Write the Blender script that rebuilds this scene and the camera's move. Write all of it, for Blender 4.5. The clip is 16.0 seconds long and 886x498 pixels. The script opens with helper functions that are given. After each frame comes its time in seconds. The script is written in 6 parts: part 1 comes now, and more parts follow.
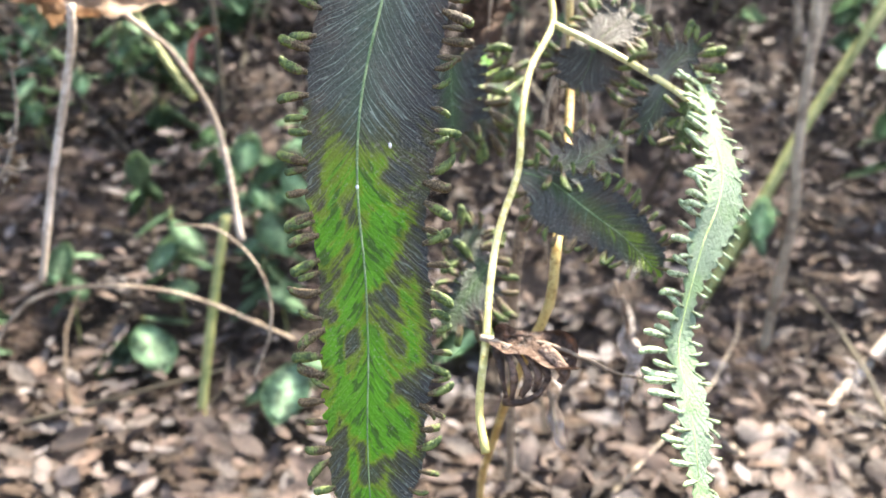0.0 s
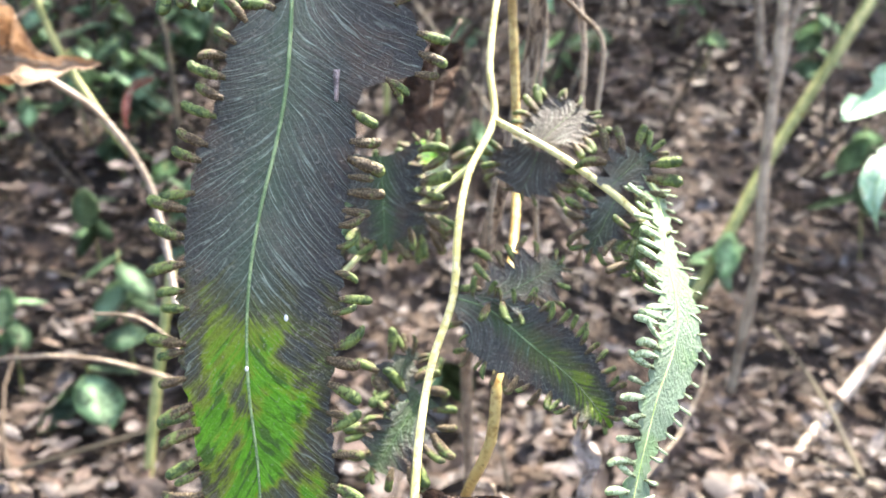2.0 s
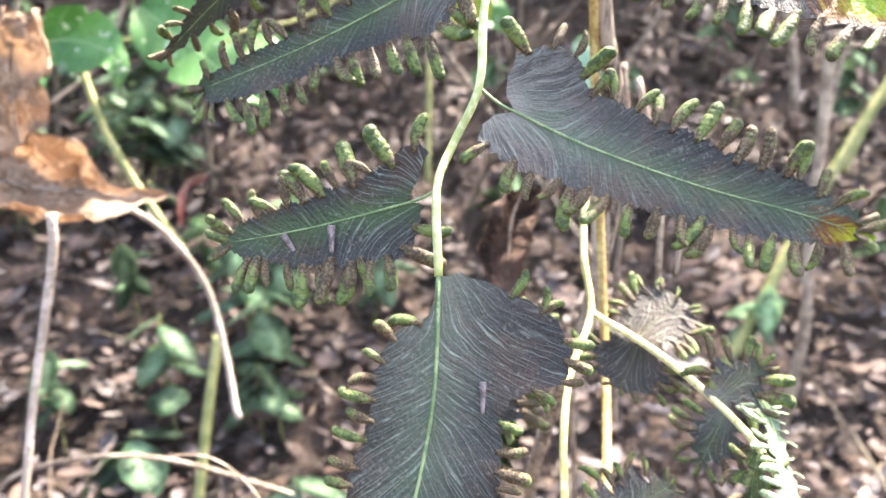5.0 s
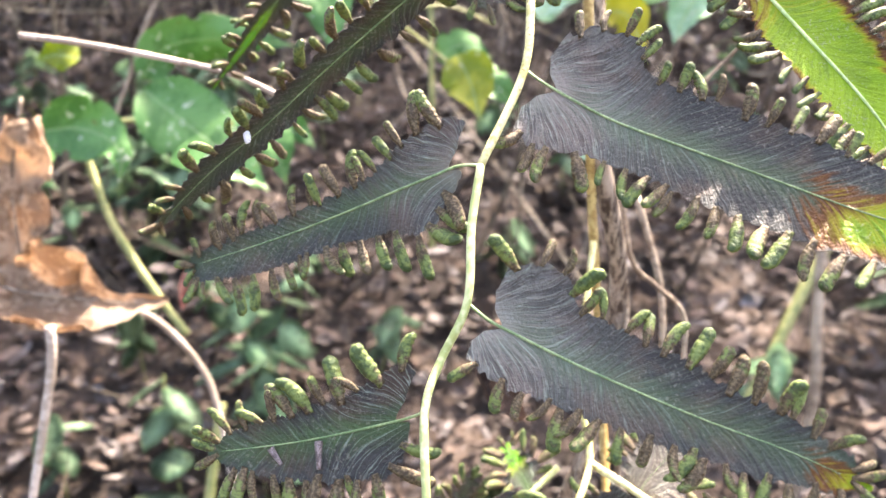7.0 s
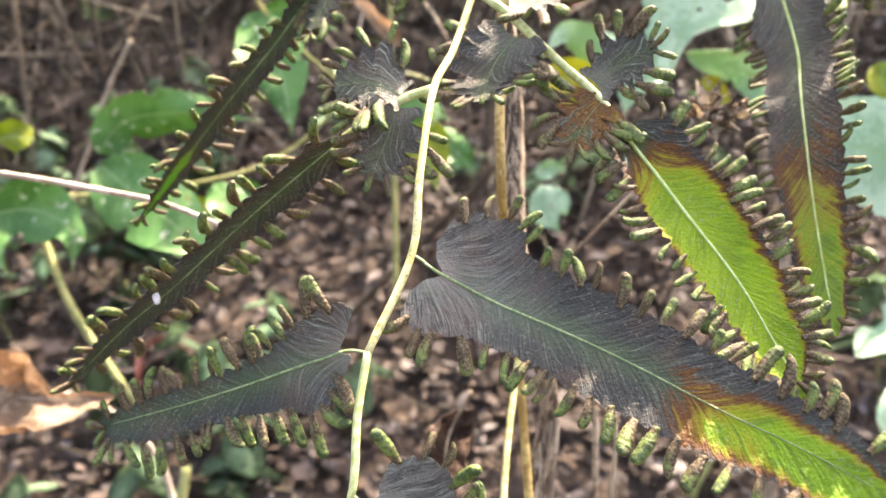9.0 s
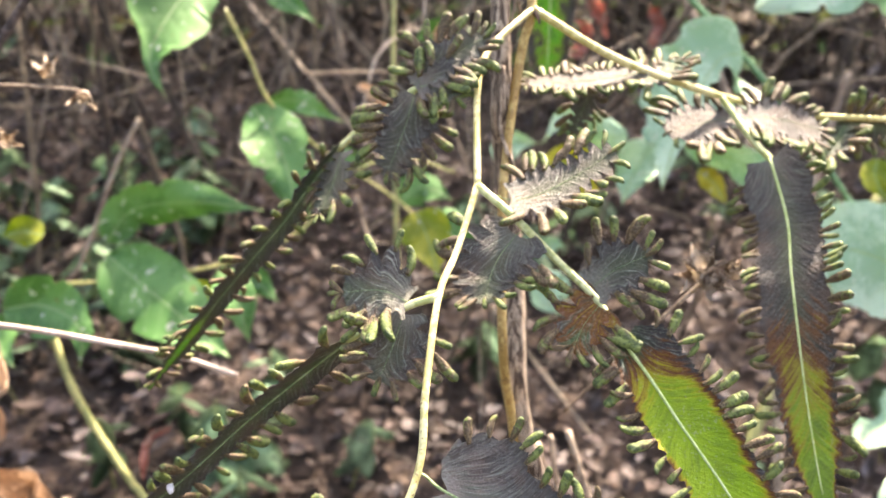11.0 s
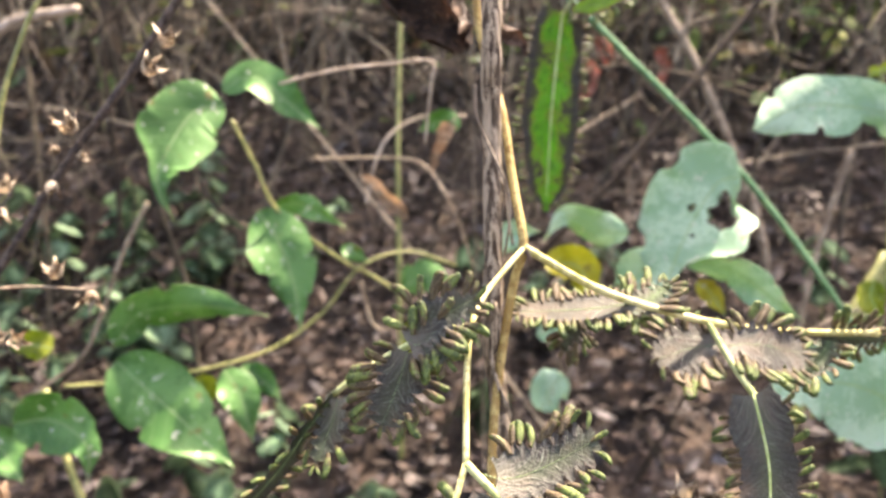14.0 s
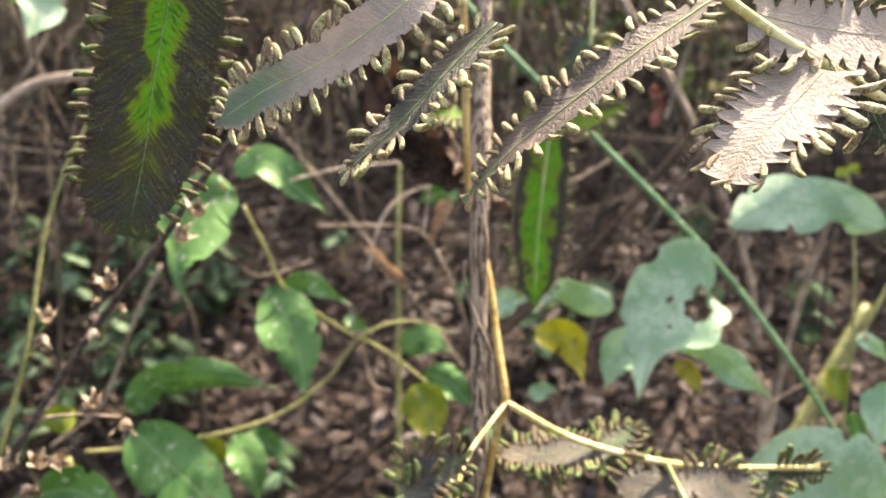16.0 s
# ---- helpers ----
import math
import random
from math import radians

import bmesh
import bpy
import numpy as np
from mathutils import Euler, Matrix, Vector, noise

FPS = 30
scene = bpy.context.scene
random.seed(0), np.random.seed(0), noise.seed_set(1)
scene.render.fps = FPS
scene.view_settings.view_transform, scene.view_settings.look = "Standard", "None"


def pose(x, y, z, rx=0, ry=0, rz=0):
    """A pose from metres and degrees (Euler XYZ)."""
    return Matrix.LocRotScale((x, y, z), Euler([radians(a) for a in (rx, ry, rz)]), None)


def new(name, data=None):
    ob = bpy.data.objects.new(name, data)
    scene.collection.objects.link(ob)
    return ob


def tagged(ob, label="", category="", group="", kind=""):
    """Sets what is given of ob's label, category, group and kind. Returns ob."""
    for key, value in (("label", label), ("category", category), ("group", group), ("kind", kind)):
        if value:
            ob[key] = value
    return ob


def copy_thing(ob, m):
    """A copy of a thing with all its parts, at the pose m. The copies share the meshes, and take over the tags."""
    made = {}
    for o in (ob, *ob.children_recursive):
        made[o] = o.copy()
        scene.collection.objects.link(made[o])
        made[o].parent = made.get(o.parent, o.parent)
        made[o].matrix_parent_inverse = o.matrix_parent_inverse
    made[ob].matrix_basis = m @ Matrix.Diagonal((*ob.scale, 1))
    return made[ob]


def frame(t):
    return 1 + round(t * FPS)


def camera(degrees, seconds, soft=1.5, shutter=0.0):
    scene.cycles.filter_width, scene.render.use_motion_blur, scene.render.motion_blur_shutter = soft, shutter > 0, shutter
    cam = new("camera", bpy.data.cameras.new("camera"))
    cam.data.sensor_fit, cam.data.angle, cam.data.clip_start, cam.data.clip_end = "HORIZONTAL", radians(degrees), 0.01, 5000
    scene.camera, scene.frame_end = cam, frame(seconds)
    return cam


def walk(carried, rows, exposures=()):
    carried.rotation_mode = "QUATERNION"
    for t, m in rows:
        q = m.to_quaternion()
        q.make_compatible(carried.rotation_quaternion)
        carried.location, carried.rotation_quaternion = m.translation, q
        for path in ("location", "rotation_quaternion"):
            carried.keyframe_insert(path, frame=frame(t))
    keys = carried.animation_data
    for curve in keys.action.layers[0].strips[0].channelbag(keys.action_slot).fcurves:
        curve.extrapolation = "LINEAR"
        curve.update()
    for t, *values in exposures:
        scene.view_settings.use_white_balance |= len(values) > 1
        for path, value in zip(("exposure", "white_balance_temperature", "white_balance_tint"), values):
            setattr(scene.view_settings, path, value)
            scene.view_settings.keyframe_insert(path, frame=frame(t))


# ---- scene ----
cam = camera(58.8, 16.0)
cam.data.dof.use_dof = True
cam.data.dof.focus_distance, cam.data.dof.aperture_fstop = 0.131, 23.0
METRES, EYE, TILT, LEAN, TURN = 0.32, 0.3, -17.0, 0.0, 0.0
ROWS = [
    (0.0, 0.0, 0.0, 0.0, 0.0, 0.0, -0.0),
    (0.5, 0.0128, 0.026, 0.026, -0.53, 0.0, 0.07),
    (1.0, 0.0301, 0.0519, 0.0477, -1.19, 0.21, 0.22),
    (1.5, 0.0392, 0.0599, 0.0619, -1.75, 0.5, 0.44),
    (2.0, 0.0312, 0.065, 0.0849, -2.08, 0.72, 0.59),
    (2.5, 0.0128, 0.064, 0.1113, -2.09, 0.83, 0.78),
    (3.0, -0.0082, 0.0615, 0.1286, -1.9, 0.86, 0.79),
    (3.5, -0.0178, 0.0625, 0.1436, -1.52, 0.76, 0.86),
    (4.0, -0.0165, 0.0673, 0.1632, -1.19, 0.72, 0.87),
    (4.5, -0.0286, 0.0682, 0.1985, -1.05, 0.89, 0.95),
    (7.0, -0.0165, 0.0699, 0.3249, -0.25, 3.04, 1.42),
    (7.5, 0.0039, 0.0719, 0.352, -0.51, 3.51, 1.71),
    (8.0, 0.017, 0.0722, 0.3726, -0.68, 3.85, 1.99),
    (8.5, 0.0296, 0.0632, 0.3847, -0.91, 4.22, 2.23),
    (9.0, 0.0377, 0.0499, 0.4087, -1.24, 4.53, 2.31),
    (9.5, 0.0401, 0.038, 0.4367, -1.32, 5.31, 2.34),
    (10.0, 0.0369, 0.0244, 0.4631, -1.24, 5.94, 2.38),
    (12.5, 0.0431, 0.012, 0.5983, -1.06, 6.73, 2.1),
    (13.0, 0.0445, 0.0001, 0.6293, -0.94, 6.63, 2.04),
    (13.5, 0.0531, -0.0114, 0.6632, -0.79, 6.44, 2.0),
    (14.0, 0.0584, -0.0263, 0.7093, -0.61, 6.51, 1.83),
    (14.5, 0.071, -0.0407, 0.7507, -0.47, 6.48, 1.68),
    (15.0, 0.0694, -0.0613, 0.7776, -0.56, 6.45, 1.6),
    (15.5, 0.0615, -0.1045, 0.8151, -0.67, 6.46, 1.4),
    (16.0, 0.0676, -0.146, 0.847, -0.66, 6.66, 1.27),
]
walk(cam, [(t, pose(0, 0, EYE, TILT, LEAN, TURN) @ pose(METRES * x, METRES * y, METRES * z, 90 + pitch, roll, yaw)) for t, x, y, z, yaw, pitch, roll in ROWS],
     exposures=((0.0, 3.02, 6650, 10), (2.0, 3.18, 6550, 11), (4.0, 3.42, 6650, 15), (4.5, 3.55, 6700, 16), (7.0, 3.46, 7000, 19), (8.5, 3.20, 7650, 17), (10.0, 3.05, 7500, 20), (13.0, 3.00, 7500, 20), (16.0, 2.50, 7850, 17)))

# ---- daylight: sky through the added canopy, and a sun high ahead ----
SUN = Vector((0.33, 0.39, 0.86)).normalized()
world = bpy.data.worlds.new("world")
scene.world = world
world.use_nodes = True
wn = world.node_tree
sky = wn.nodes.new("ShaderNodeTexSky")
sky.sky_type, sky.sun_disc = "NISHITA", False
sky.air_density, sky.dust_density, sky.ozone_density = 0.8, 4.0, 0.6
sky.sun_elevation, sky.sun_rotation = math.asin(SUN.z), math.atan2(SUN.x, SUN.y)
wn.links.new(sky.outputs[0], wn.nodes["Background"].inputs[0])
wn.nodes["Background"].inputs[1].default_value = 0.145
sun = new("sun", bpy.data.lights.new("sun", "SUN"))
sun.data.energy, sun.data.angle, sun.data.color = 3.8, radians(1.0), (1.0, 0.93, 0.82)
sun.rotation_mode = "QUATERNION"
sun.rotation_quaternion = SUN.to_track_quat("Z", "Y")
sun.location = (0, 0, 4)


# ---- materials ----
def shader(name):
    m = bpy.data.materials.new(name)
    m.use_nodes = True
    return m, m.node_tree, m.node_tree.nodes["Principled BSDF"]


class Net:
    """Short names for shader nodes."""

    def __init__(self, tree):
        self.tree = tree

    def link(self, a, b):
        self.tree.links.new(a, b)

    def put(self, socket, value):
        if isinstance(value, bpy.types.NodeSocket):
            self.tree.links.new(value, socket)
        else:
            socket.default_value = value

    def math(self, op, a, b=0.0, c=0.0):
        n = self.tree.nodes.new("ShaderNodeMath")
        n.operation = op
        for socket, value in zip(n.inputs, (a, b, c)):
            self.put(socket, value)
        return n.outputs[0]

    def mix(self, fac, a, b):
        n = self.tree.nodes.new("ShaderNodeMix")
        n.data_type = "RGBA"
        for key, value in ((0, fac), (6, a), (7, b)):
            self.put(n.inputs[key], value if isinstance(value, (bpy.types.NodeSocket, float, int)) else (*value, 1))
        return n.outputs[2]

    def step(self, x, lo, hi, a=0.0, b=1.0):
        n = self.tree.nodes.new("ShaderNodeMapRange")
        n.interpolation_type = "SMOOTHSTEP"
        for socket, value in zip(n.inputs, (x, lo, hi, a, b)):
            self.put(socket, value)
        return n.outputs[0]

    def noise(self, scale, detail=3.0, vec=None, rough=0.6):
        n = self.tree.nodes.new("ShaderNodeTexNoise")
        n.inputs["Scale"].default_value, n.inputs["Detail"].default_value, n.inputs["Roughness"].default_value = scale, detail, rough
        if vec is not None:
            self.link(vec, n.inputs["Vector"])
        return self.step(n.outputs[0], 0.22, 0.78)

    def bump(self, height, strength, dist):
        n = self.tree.nodes.new("ShaderNodeBump")
        n.inputs["Strength"].default_value, n.inputs["Distance"].default_value = strength, dist
        self.link(height, n.inputs["Height"])
        return n.outputs[0]

    def position(self):
        return self.tree.nodes.new("ShaderNodeNewGeometry").outputs["Position"]

    def local(self):
        return self.tree.nodes.new("ShaderNodeTexCoord").outputs["Object"]

    def attr(self, name, out="Fac"):
        n = self.tree.nodes.new("ShaderNodeAttribute")
        n.attribute_name = name
        return n.outputs[out]


def translucent(net, bsdf, colour, share):
    """Lets light through a thin sheet, tinted by its own pigment."""
    tr = net.tree.nodes.new("ShaderNodeBsdfTranslucent")
    net.put(tr.inputs["Color"], colour)
    mixer = net.tree.nodes.new("ShaderNodeMixShader")
    net.put(mixer.inputs[0], share)
    net.link(bsdf.outputs[0], mixer.inputs[1])
    net.link(tr.outputs[0], mixer.inputs[2])
    out = net.tree.nodes["Material Output"]
    net.link(mixer.outputs[0], out.inputs[0])


def fern_blade_material():
    m, tree, bsdf = shader("fern_blade")
    n = Net(tree)
    uv = tree.nodes.new("ShaderNodeUVMap")
    uv.uv_map = "UVMap"
    sep = tree.nodes.new("ShaderNodeSeparateXYZ")
    n.link(uv.outputs[0], sep.inputs[0])
    u, v = sep.outputs[0], sep.outputs[1]          # millimetres along and across
    pos = n.position()
    av = n.math("ABSOLUTE", v)
    wob = n.math("MULTIPLY", n.noise(130, 2, pos), 0.7)
    # veins leave the midrib at a slant and bend outward
    along = n.math("ADD", n.math("SUBTRACT", u, n.math("MULTIPLY", n.math("POWER", av, 0.72), n.step(u, 0.0, 30.0, 1.6, 2.2))), wob)
    fan = n.math("ADD", n.math("MULTIPLY", n.math("ARCTAN2", av, n.math("ADD", u, 3.0)), -14.0), wob)
    spread = n.step(u, 5.0, 24.0)
    along = n.math("ADD", n.math("MULTIPLY", along, spread), n.math("MULTIPLY", fan, n.math("SUBTRACT", 1.0, spread)))
    flow = tree.nodes.new("ShaderNodeCombineXYZ")
    n.link(along, flow.inputs[0])
    n.link(n.math("MULTIPLY", v, 0.16), flow.inputs[1])
    loose = n.noise(0.42, 2, flow.outputs[0])
    along = n.math("ADD", along, n.math("MULTIPLY", loose, 1.7))
    vein = n.math("PINGPONG", along, 0.95)
    line = n.step(vein, 0.0, 0.17, 1.0, 0.0)
    fork = n.step(n.math("PINGPONG", n.math("ADD", along, n.math("ADD", 0.95, n.math("MULTIPLY", n.step(av, 2.0, 7.0, 0.7, 0.0), 0.95))), 0.95), 0.0, 0.13, 1.0, 0.0)
    line = n.math("MAXIMUM", line, n.math("MULTIPLY", fork, n.step(av, 1.5, 4.5)))
    fade = n.step(n.noise(300, 3, pos), 0.25, 0.75)
    line = n.math("MULTIPLY", line, n.math("ADD", n.math("MULTIPLY", n.math("MULTIPLY", fade, n.noise(0.62, 2, flow.outputs[0])), 0.8), n.math("ADD", 0.20, n.math("MULTIPLY", n.attr("veins"), 0.25))))
    line = n.math("MULTIPLY", line, n.math("MAXIMUM", n.attr("veins"), n.step(u, 6.0, 22.0, 1.0, 0.0)))
    blotch = n.noise(110, 4, pos)
    fine = n.noise(1500, 4, pos)
    streak = n.noise(0.75, 3, flow.outputs[0])
    fibre = n.noise(3.2, 2, flow.outputs[0])
    green = n.attr("green")
    hue = n.attr("hue")
    withered_lit = n.attr("withered_lit")
    # dark, sooty upper face with brown blotches and paler fibres
    dark = n.mix(n.step(blotch, 0.50, 0.85), (0.047, 0.049, 0.046), (0.082, 0.062, 0.048))
    dark = n.mix(n.step(fibre, 0.40, 0.95, 0.0, 0.12), dark, (0.105, 0.105, 0.095))
    dark = n.mix(n.step(fine, 0.45, 0.9, 0.0, 0.20), dark, (0.095, 0.09, 0.08))
    rib = n.math("MULTIPLY", n.step(n.math("ADD", av, n.math("MULTIPLY", streak, 3.0)), 0.8, 6.2, 1.0, 0.0), 0.85)
    dark = n.mix(n.math("MULTIPLY", n.math("MULTIPLY", rib, n.step(u, 12.0, 50.0, 1.0, 0.6)), n.step(withered_lit, 0.1, 0.4, 1.0, 0.15)), dark, (0.075, 0.145, 0.050))
    # sage green middle of the large end leaflet
    sage = n.math("MULTIPLY", n.step(n.math("ADD", av, n.math("MULTIPLY", streak, 5.0)), 3.0, 14.0, 0.75, 0.0), n.step(n.attr("veins"), 0.6, 1.0))
    dark = n.mix(n.math("MULTIPLY", sage, n.step(u, 30.0, 85.0, 1.0, 0.35)), dark, n.mix(blotch, (0.085, 0.125, 0.085), (0.135, 0.155, 0.125)))
    # sheen along the midrib of the silver-based leaflets, put into their colour
    sheen = n.math("MULTIPLY", n.step(n.math("ADD", av, n.math("MULTIPLY", streak, 5.0)), 2.0, 10.0, 0.55, 0.0), n.step(u, 8.0, 45.0, 1.0, 0.25))
    dark = n.mix(n.math("MULTIPLY", sheen, n.step(n.attr("silver_sheen"), 0.3, 1.0)), dark, n.mix(blotch, (0.12, 0.165, 0.12), (0.20, 0.20, 0.175)))
    # pale silvery rays that spread from the base, sun sheen included in the colour
    reach = n.math("SQRT", n.math("ADD", n.math("MULTIPLY", u, u), n.math("MULTIPLY", v, v)))
    rays = n.math("ADD", 0.22, n.math("MULTIPLY", n.step(n.math("ADD", n.math("MULTIPLY", streak, 0.6), n.math("MULTIPLY", fibre, 0.4)), 0.35, 0.65), 0.78))
    silver = n.math("MULTIPLY", n.step(reach, 1.5, 26.0, 0.62, 0.0), rays)
    silver = n.math("MAXIMUM", silver, n.step(reach, 1.0, 7.5, 0.85, 0.0))
    dark = n.mix(n.math("MULTIPLY", silver, n.attr("silver_sheen")), dark, n.mix(blotch, (0.40, 0.42, 0.35), (0.40, 0.33, 0.29)))
    dark = n.mix(n.math("MULTIPLY", line, n.step(av, 2.0, 13.0, 1.0, 0.4)), dark, (0.40, 0.47, 0.37))
    grass = n.mix(hue, (0.11, 0.36, 0.014), (0.28, 0.41, 0.012))
    grass = n.mix(n.step(n.math("ADD", n.math("MULTIPLY", streak, 0.5), n.math("MULTIPLY", blotch, 0.5)), 0.3, 0.75, 0.0, 0.6), grass, n.mix(hue, (0.055, 0.19, 0.010), (0.16, 0.27, 0.010)))
    grass = n.mix(n.math("MULTIPLY", line, 0.3), grass, (0.36, 0.52, 0.12))
    slant = tree.nodes.new("ShaderNodeCombineXYZ")
    n.link(along, slant.inputs[0])
    n.link(n.math("MULTIPLY", v, 0.45), slant.inputs[1])
    spot = n.step(n.noise(0.75, 2, slant.outputs[0], 0.4), 0.62, 0.76)
    grass = n.mix(n.math("MULTIPLY", spot, n.math("SUBTRACT", 0.85, n.math("MULTIPLY", hue, 0.75))), grass, (0.035, 0.05, 0.015))
    ragged = n.math("ADD", green, n.math("MULTIPLY", n.math("SUBTRACT", n.math("ADD", n.math("MULTIPLY", streak, 0.55), n.math("MULTIPLY", blotch, 0.45)), 0.5), 0.85))
    edge = n.math("MULTIPLY", green, n.math("SUBTRACT", 1.0, green))
    ragged = n.math("ADD", green, n.math("MULTIPLY", n.math("SUBTRACT", ragged, green), n.step(edge, 0.0, 0.12)))
    rust = n.math("MULTIPLY", n.step(ragged, 0.08, 0.34), n.step(hue, 0.0, 0.5, 0.45, 0.92))
    col = n.mix(rust, dark, n.mix(n.step(hue, 0.05, 0.4), (0.085, 0.105, 0.016), (0.17, 0.062, 0.010)))
    grass = n.mix(n.step(ragged, 0.50, 0.90), n.mix(n.step(hue, 0.0, 0.7), (0.26, 0.33, 0.012), (0.42, 0.42, 0.012)), grass)
    col = n.mix(n.step(ragged, 0.34, 0.80), col, grass)
    # withered brown; the palest end stands in for sunlight on the leaflet
    withered = n.mix(n.step(withered_lit, 0.7, 0.98), n.mix(n.step(n.math("ADD", n.math("MULTIPLY", fibre, 0.6), n.math("MULTIPLY", blotch, 0.4)), 0.3, 0.7), (0.100, 0.072, 0.062), (0.25, 0.195, 0.160)), (0.48, 0.42, 0.35))
    heart = n.math("MAXIMUM", n.step(n.math("ADD", av, n.math("MULTIPLY", streak, 3.0)), 1.0, 5.5, 1.0, 0.5), n.step(withered_lit, 0.7, 0.98))
    col = n.mix(n.math("MULTIPLY", n.math("MULTIPLY", withered_lit, heart), n.step(blotch, 0.3, 0.7, 0.8, 1.0)), col, n.mix(green, withered, (0.185, 0.255, 0.185)))
    col = n.mix(n.math("MULTIPLY", line, n.step(withered_lit, 0.1, 0.35, 0.0, 0.45)), col, (0.40, 0.38, 0.29))
    dusty = n.step(n.noise(60, 2, pos), 0.35, 0.9, 0.0, 0.16)
    grain = n.step(n.math("ADD", n.noise(1700, 1, pos), dusty), 0.92, 0.99)
    col = n.mix(n.math("MULTIPLY", grain, 0.30), col, (0.40, 0.37, 0.29))
    n.link(col, bsdf.inputs["Base Color"])
    n.link(n.step(fine, 0.2, 0.8, 0.44, 0.66), bsdf.inputs["Roughness"])
    bsdf.inputs["Specular IOR Level"].default_value = 0.38
    h = n.math("ADD", n.math("MULTIPLY", line, 0.35), n.math("ADD", n.math("MULTIPLY", streak, 0.5), n.math("MULTIPLY", fine, 0.5)))
    n.link(n.bump(h, 0.8, 0.0006), bsdf.inputs["Normal"])
    glow = n.mix(0.5, col, n.mix(hue, (0.10, 0.45, 0.01), (0.46, 0.62, 0.01)))
    glow = n.mix(withered_lit, glow, col)
    glow = n.mix(n.step(ragged, 0.30, 0.60), n.mix(withered_lit, (0.05, 0.020, 0.008), col), glow)
    translucent(n, bsdf, glow, 0.36)
    return m


def plain_material(name, low, high, scale=60.0, rough=(0.5, 0.75), spec=0.4, bump=(0.3, 0.0004), fine=8.0, streak=None, speck=None):
    """Two-scale mottled surface; streak stretches the grain along the local axis given."""
    m, tree, bsdf = shader(name)
    n = Net(tree)
    pos = n.position()
    if streak:
        mp = tree.nodes.new("ShaderNodeMapping")
        mp.inputs["Scale"].default_value = streak
        n.link(pos, mp.inputs["Vector"])
        pos = mp.outputs[0]
    a, b = n.noise(scale, 4, pos), n.noise(scale * fine, 3, pos)
    col = n.mix(n.step(n.math("ADD", n.math("MULTIPLY", a, 0.65), n.math("MULTIPLY", b, 0.35)), 0.36, 0.64), low, high)
    if speck:
        col = n.mix(n.step(n.noise(scale * 12, 1, pos), 0.84, 0.92, 0.0, 0.8), col, speck)
    n.link(col, bsdf.inputs["Base Color"])
    n.link(n.step(b, 0.3, 0.7, *rough), bsdf.inputs["Roughness"])
    bsdf.inputs["Specular IOR Level"].default_value = spec
    n.link(n.bump(n.math("ADD", a, n.math("MULTIPLY", b, 0.5)), bump[0], bump[1]), bsdf.inputs["Normal"])
    return m


def spike_material(name="fertile_spike", low_a=(0.050, 0.032, 0.016), low_b=(0.14, 0.105, 0.055), top_a=(0.040, 0.070, 0.020), top_b=(0.13, 0.175, 0.045), start=0.36):
    m, tree, bsdf = shader(name)
    n = Net(tree)
    info = tree.nodes.new("ShaderNodeObjectInfo")
    loc = n.local()
    along = n.attr("along")
    a = n.noise(900, 3, loc)
    b = n.noise(2600, 2, loc)
    tip = n.math("ADD", along, n.math("ADD", n.math("MULTIPLY", n.math("SUBTRACT", a, 0.5), 0.8), n.math("MULTIPLY", n.math("SUBTRACT", info.outputs["Random"], 0.5), 0.9)))
    low = n.mix(n.step(b, 0.4, 0.65), low_a, low_b)
    top = n.mix(n.step(a, 0.35, 0.7), top_a, top_b)
    col = n.mix(n.step(tip, start, start + 0.4), low, top)
    col = n.mix(n.math("MULTIPLY", n.step(n.attr("groove"), 0.35, 0.9), 0.38), col, (0.035, 0.030, 0.012))
    n.link(col, bsdf.inputs["Base Color"])
    bsdf.inputs["Roughness"].default_value = 0.6
    bsdf.inputs["Specular IOR Level"].default_value = 0.35
    n.link(n.bump(b, 0.5, 0.0003), bsdf.inputs["Normal"])
    translucent(n, bsdf, n.mix(0.5, col, (0.26, 0.34, 0.03)), 0.11)
    return m


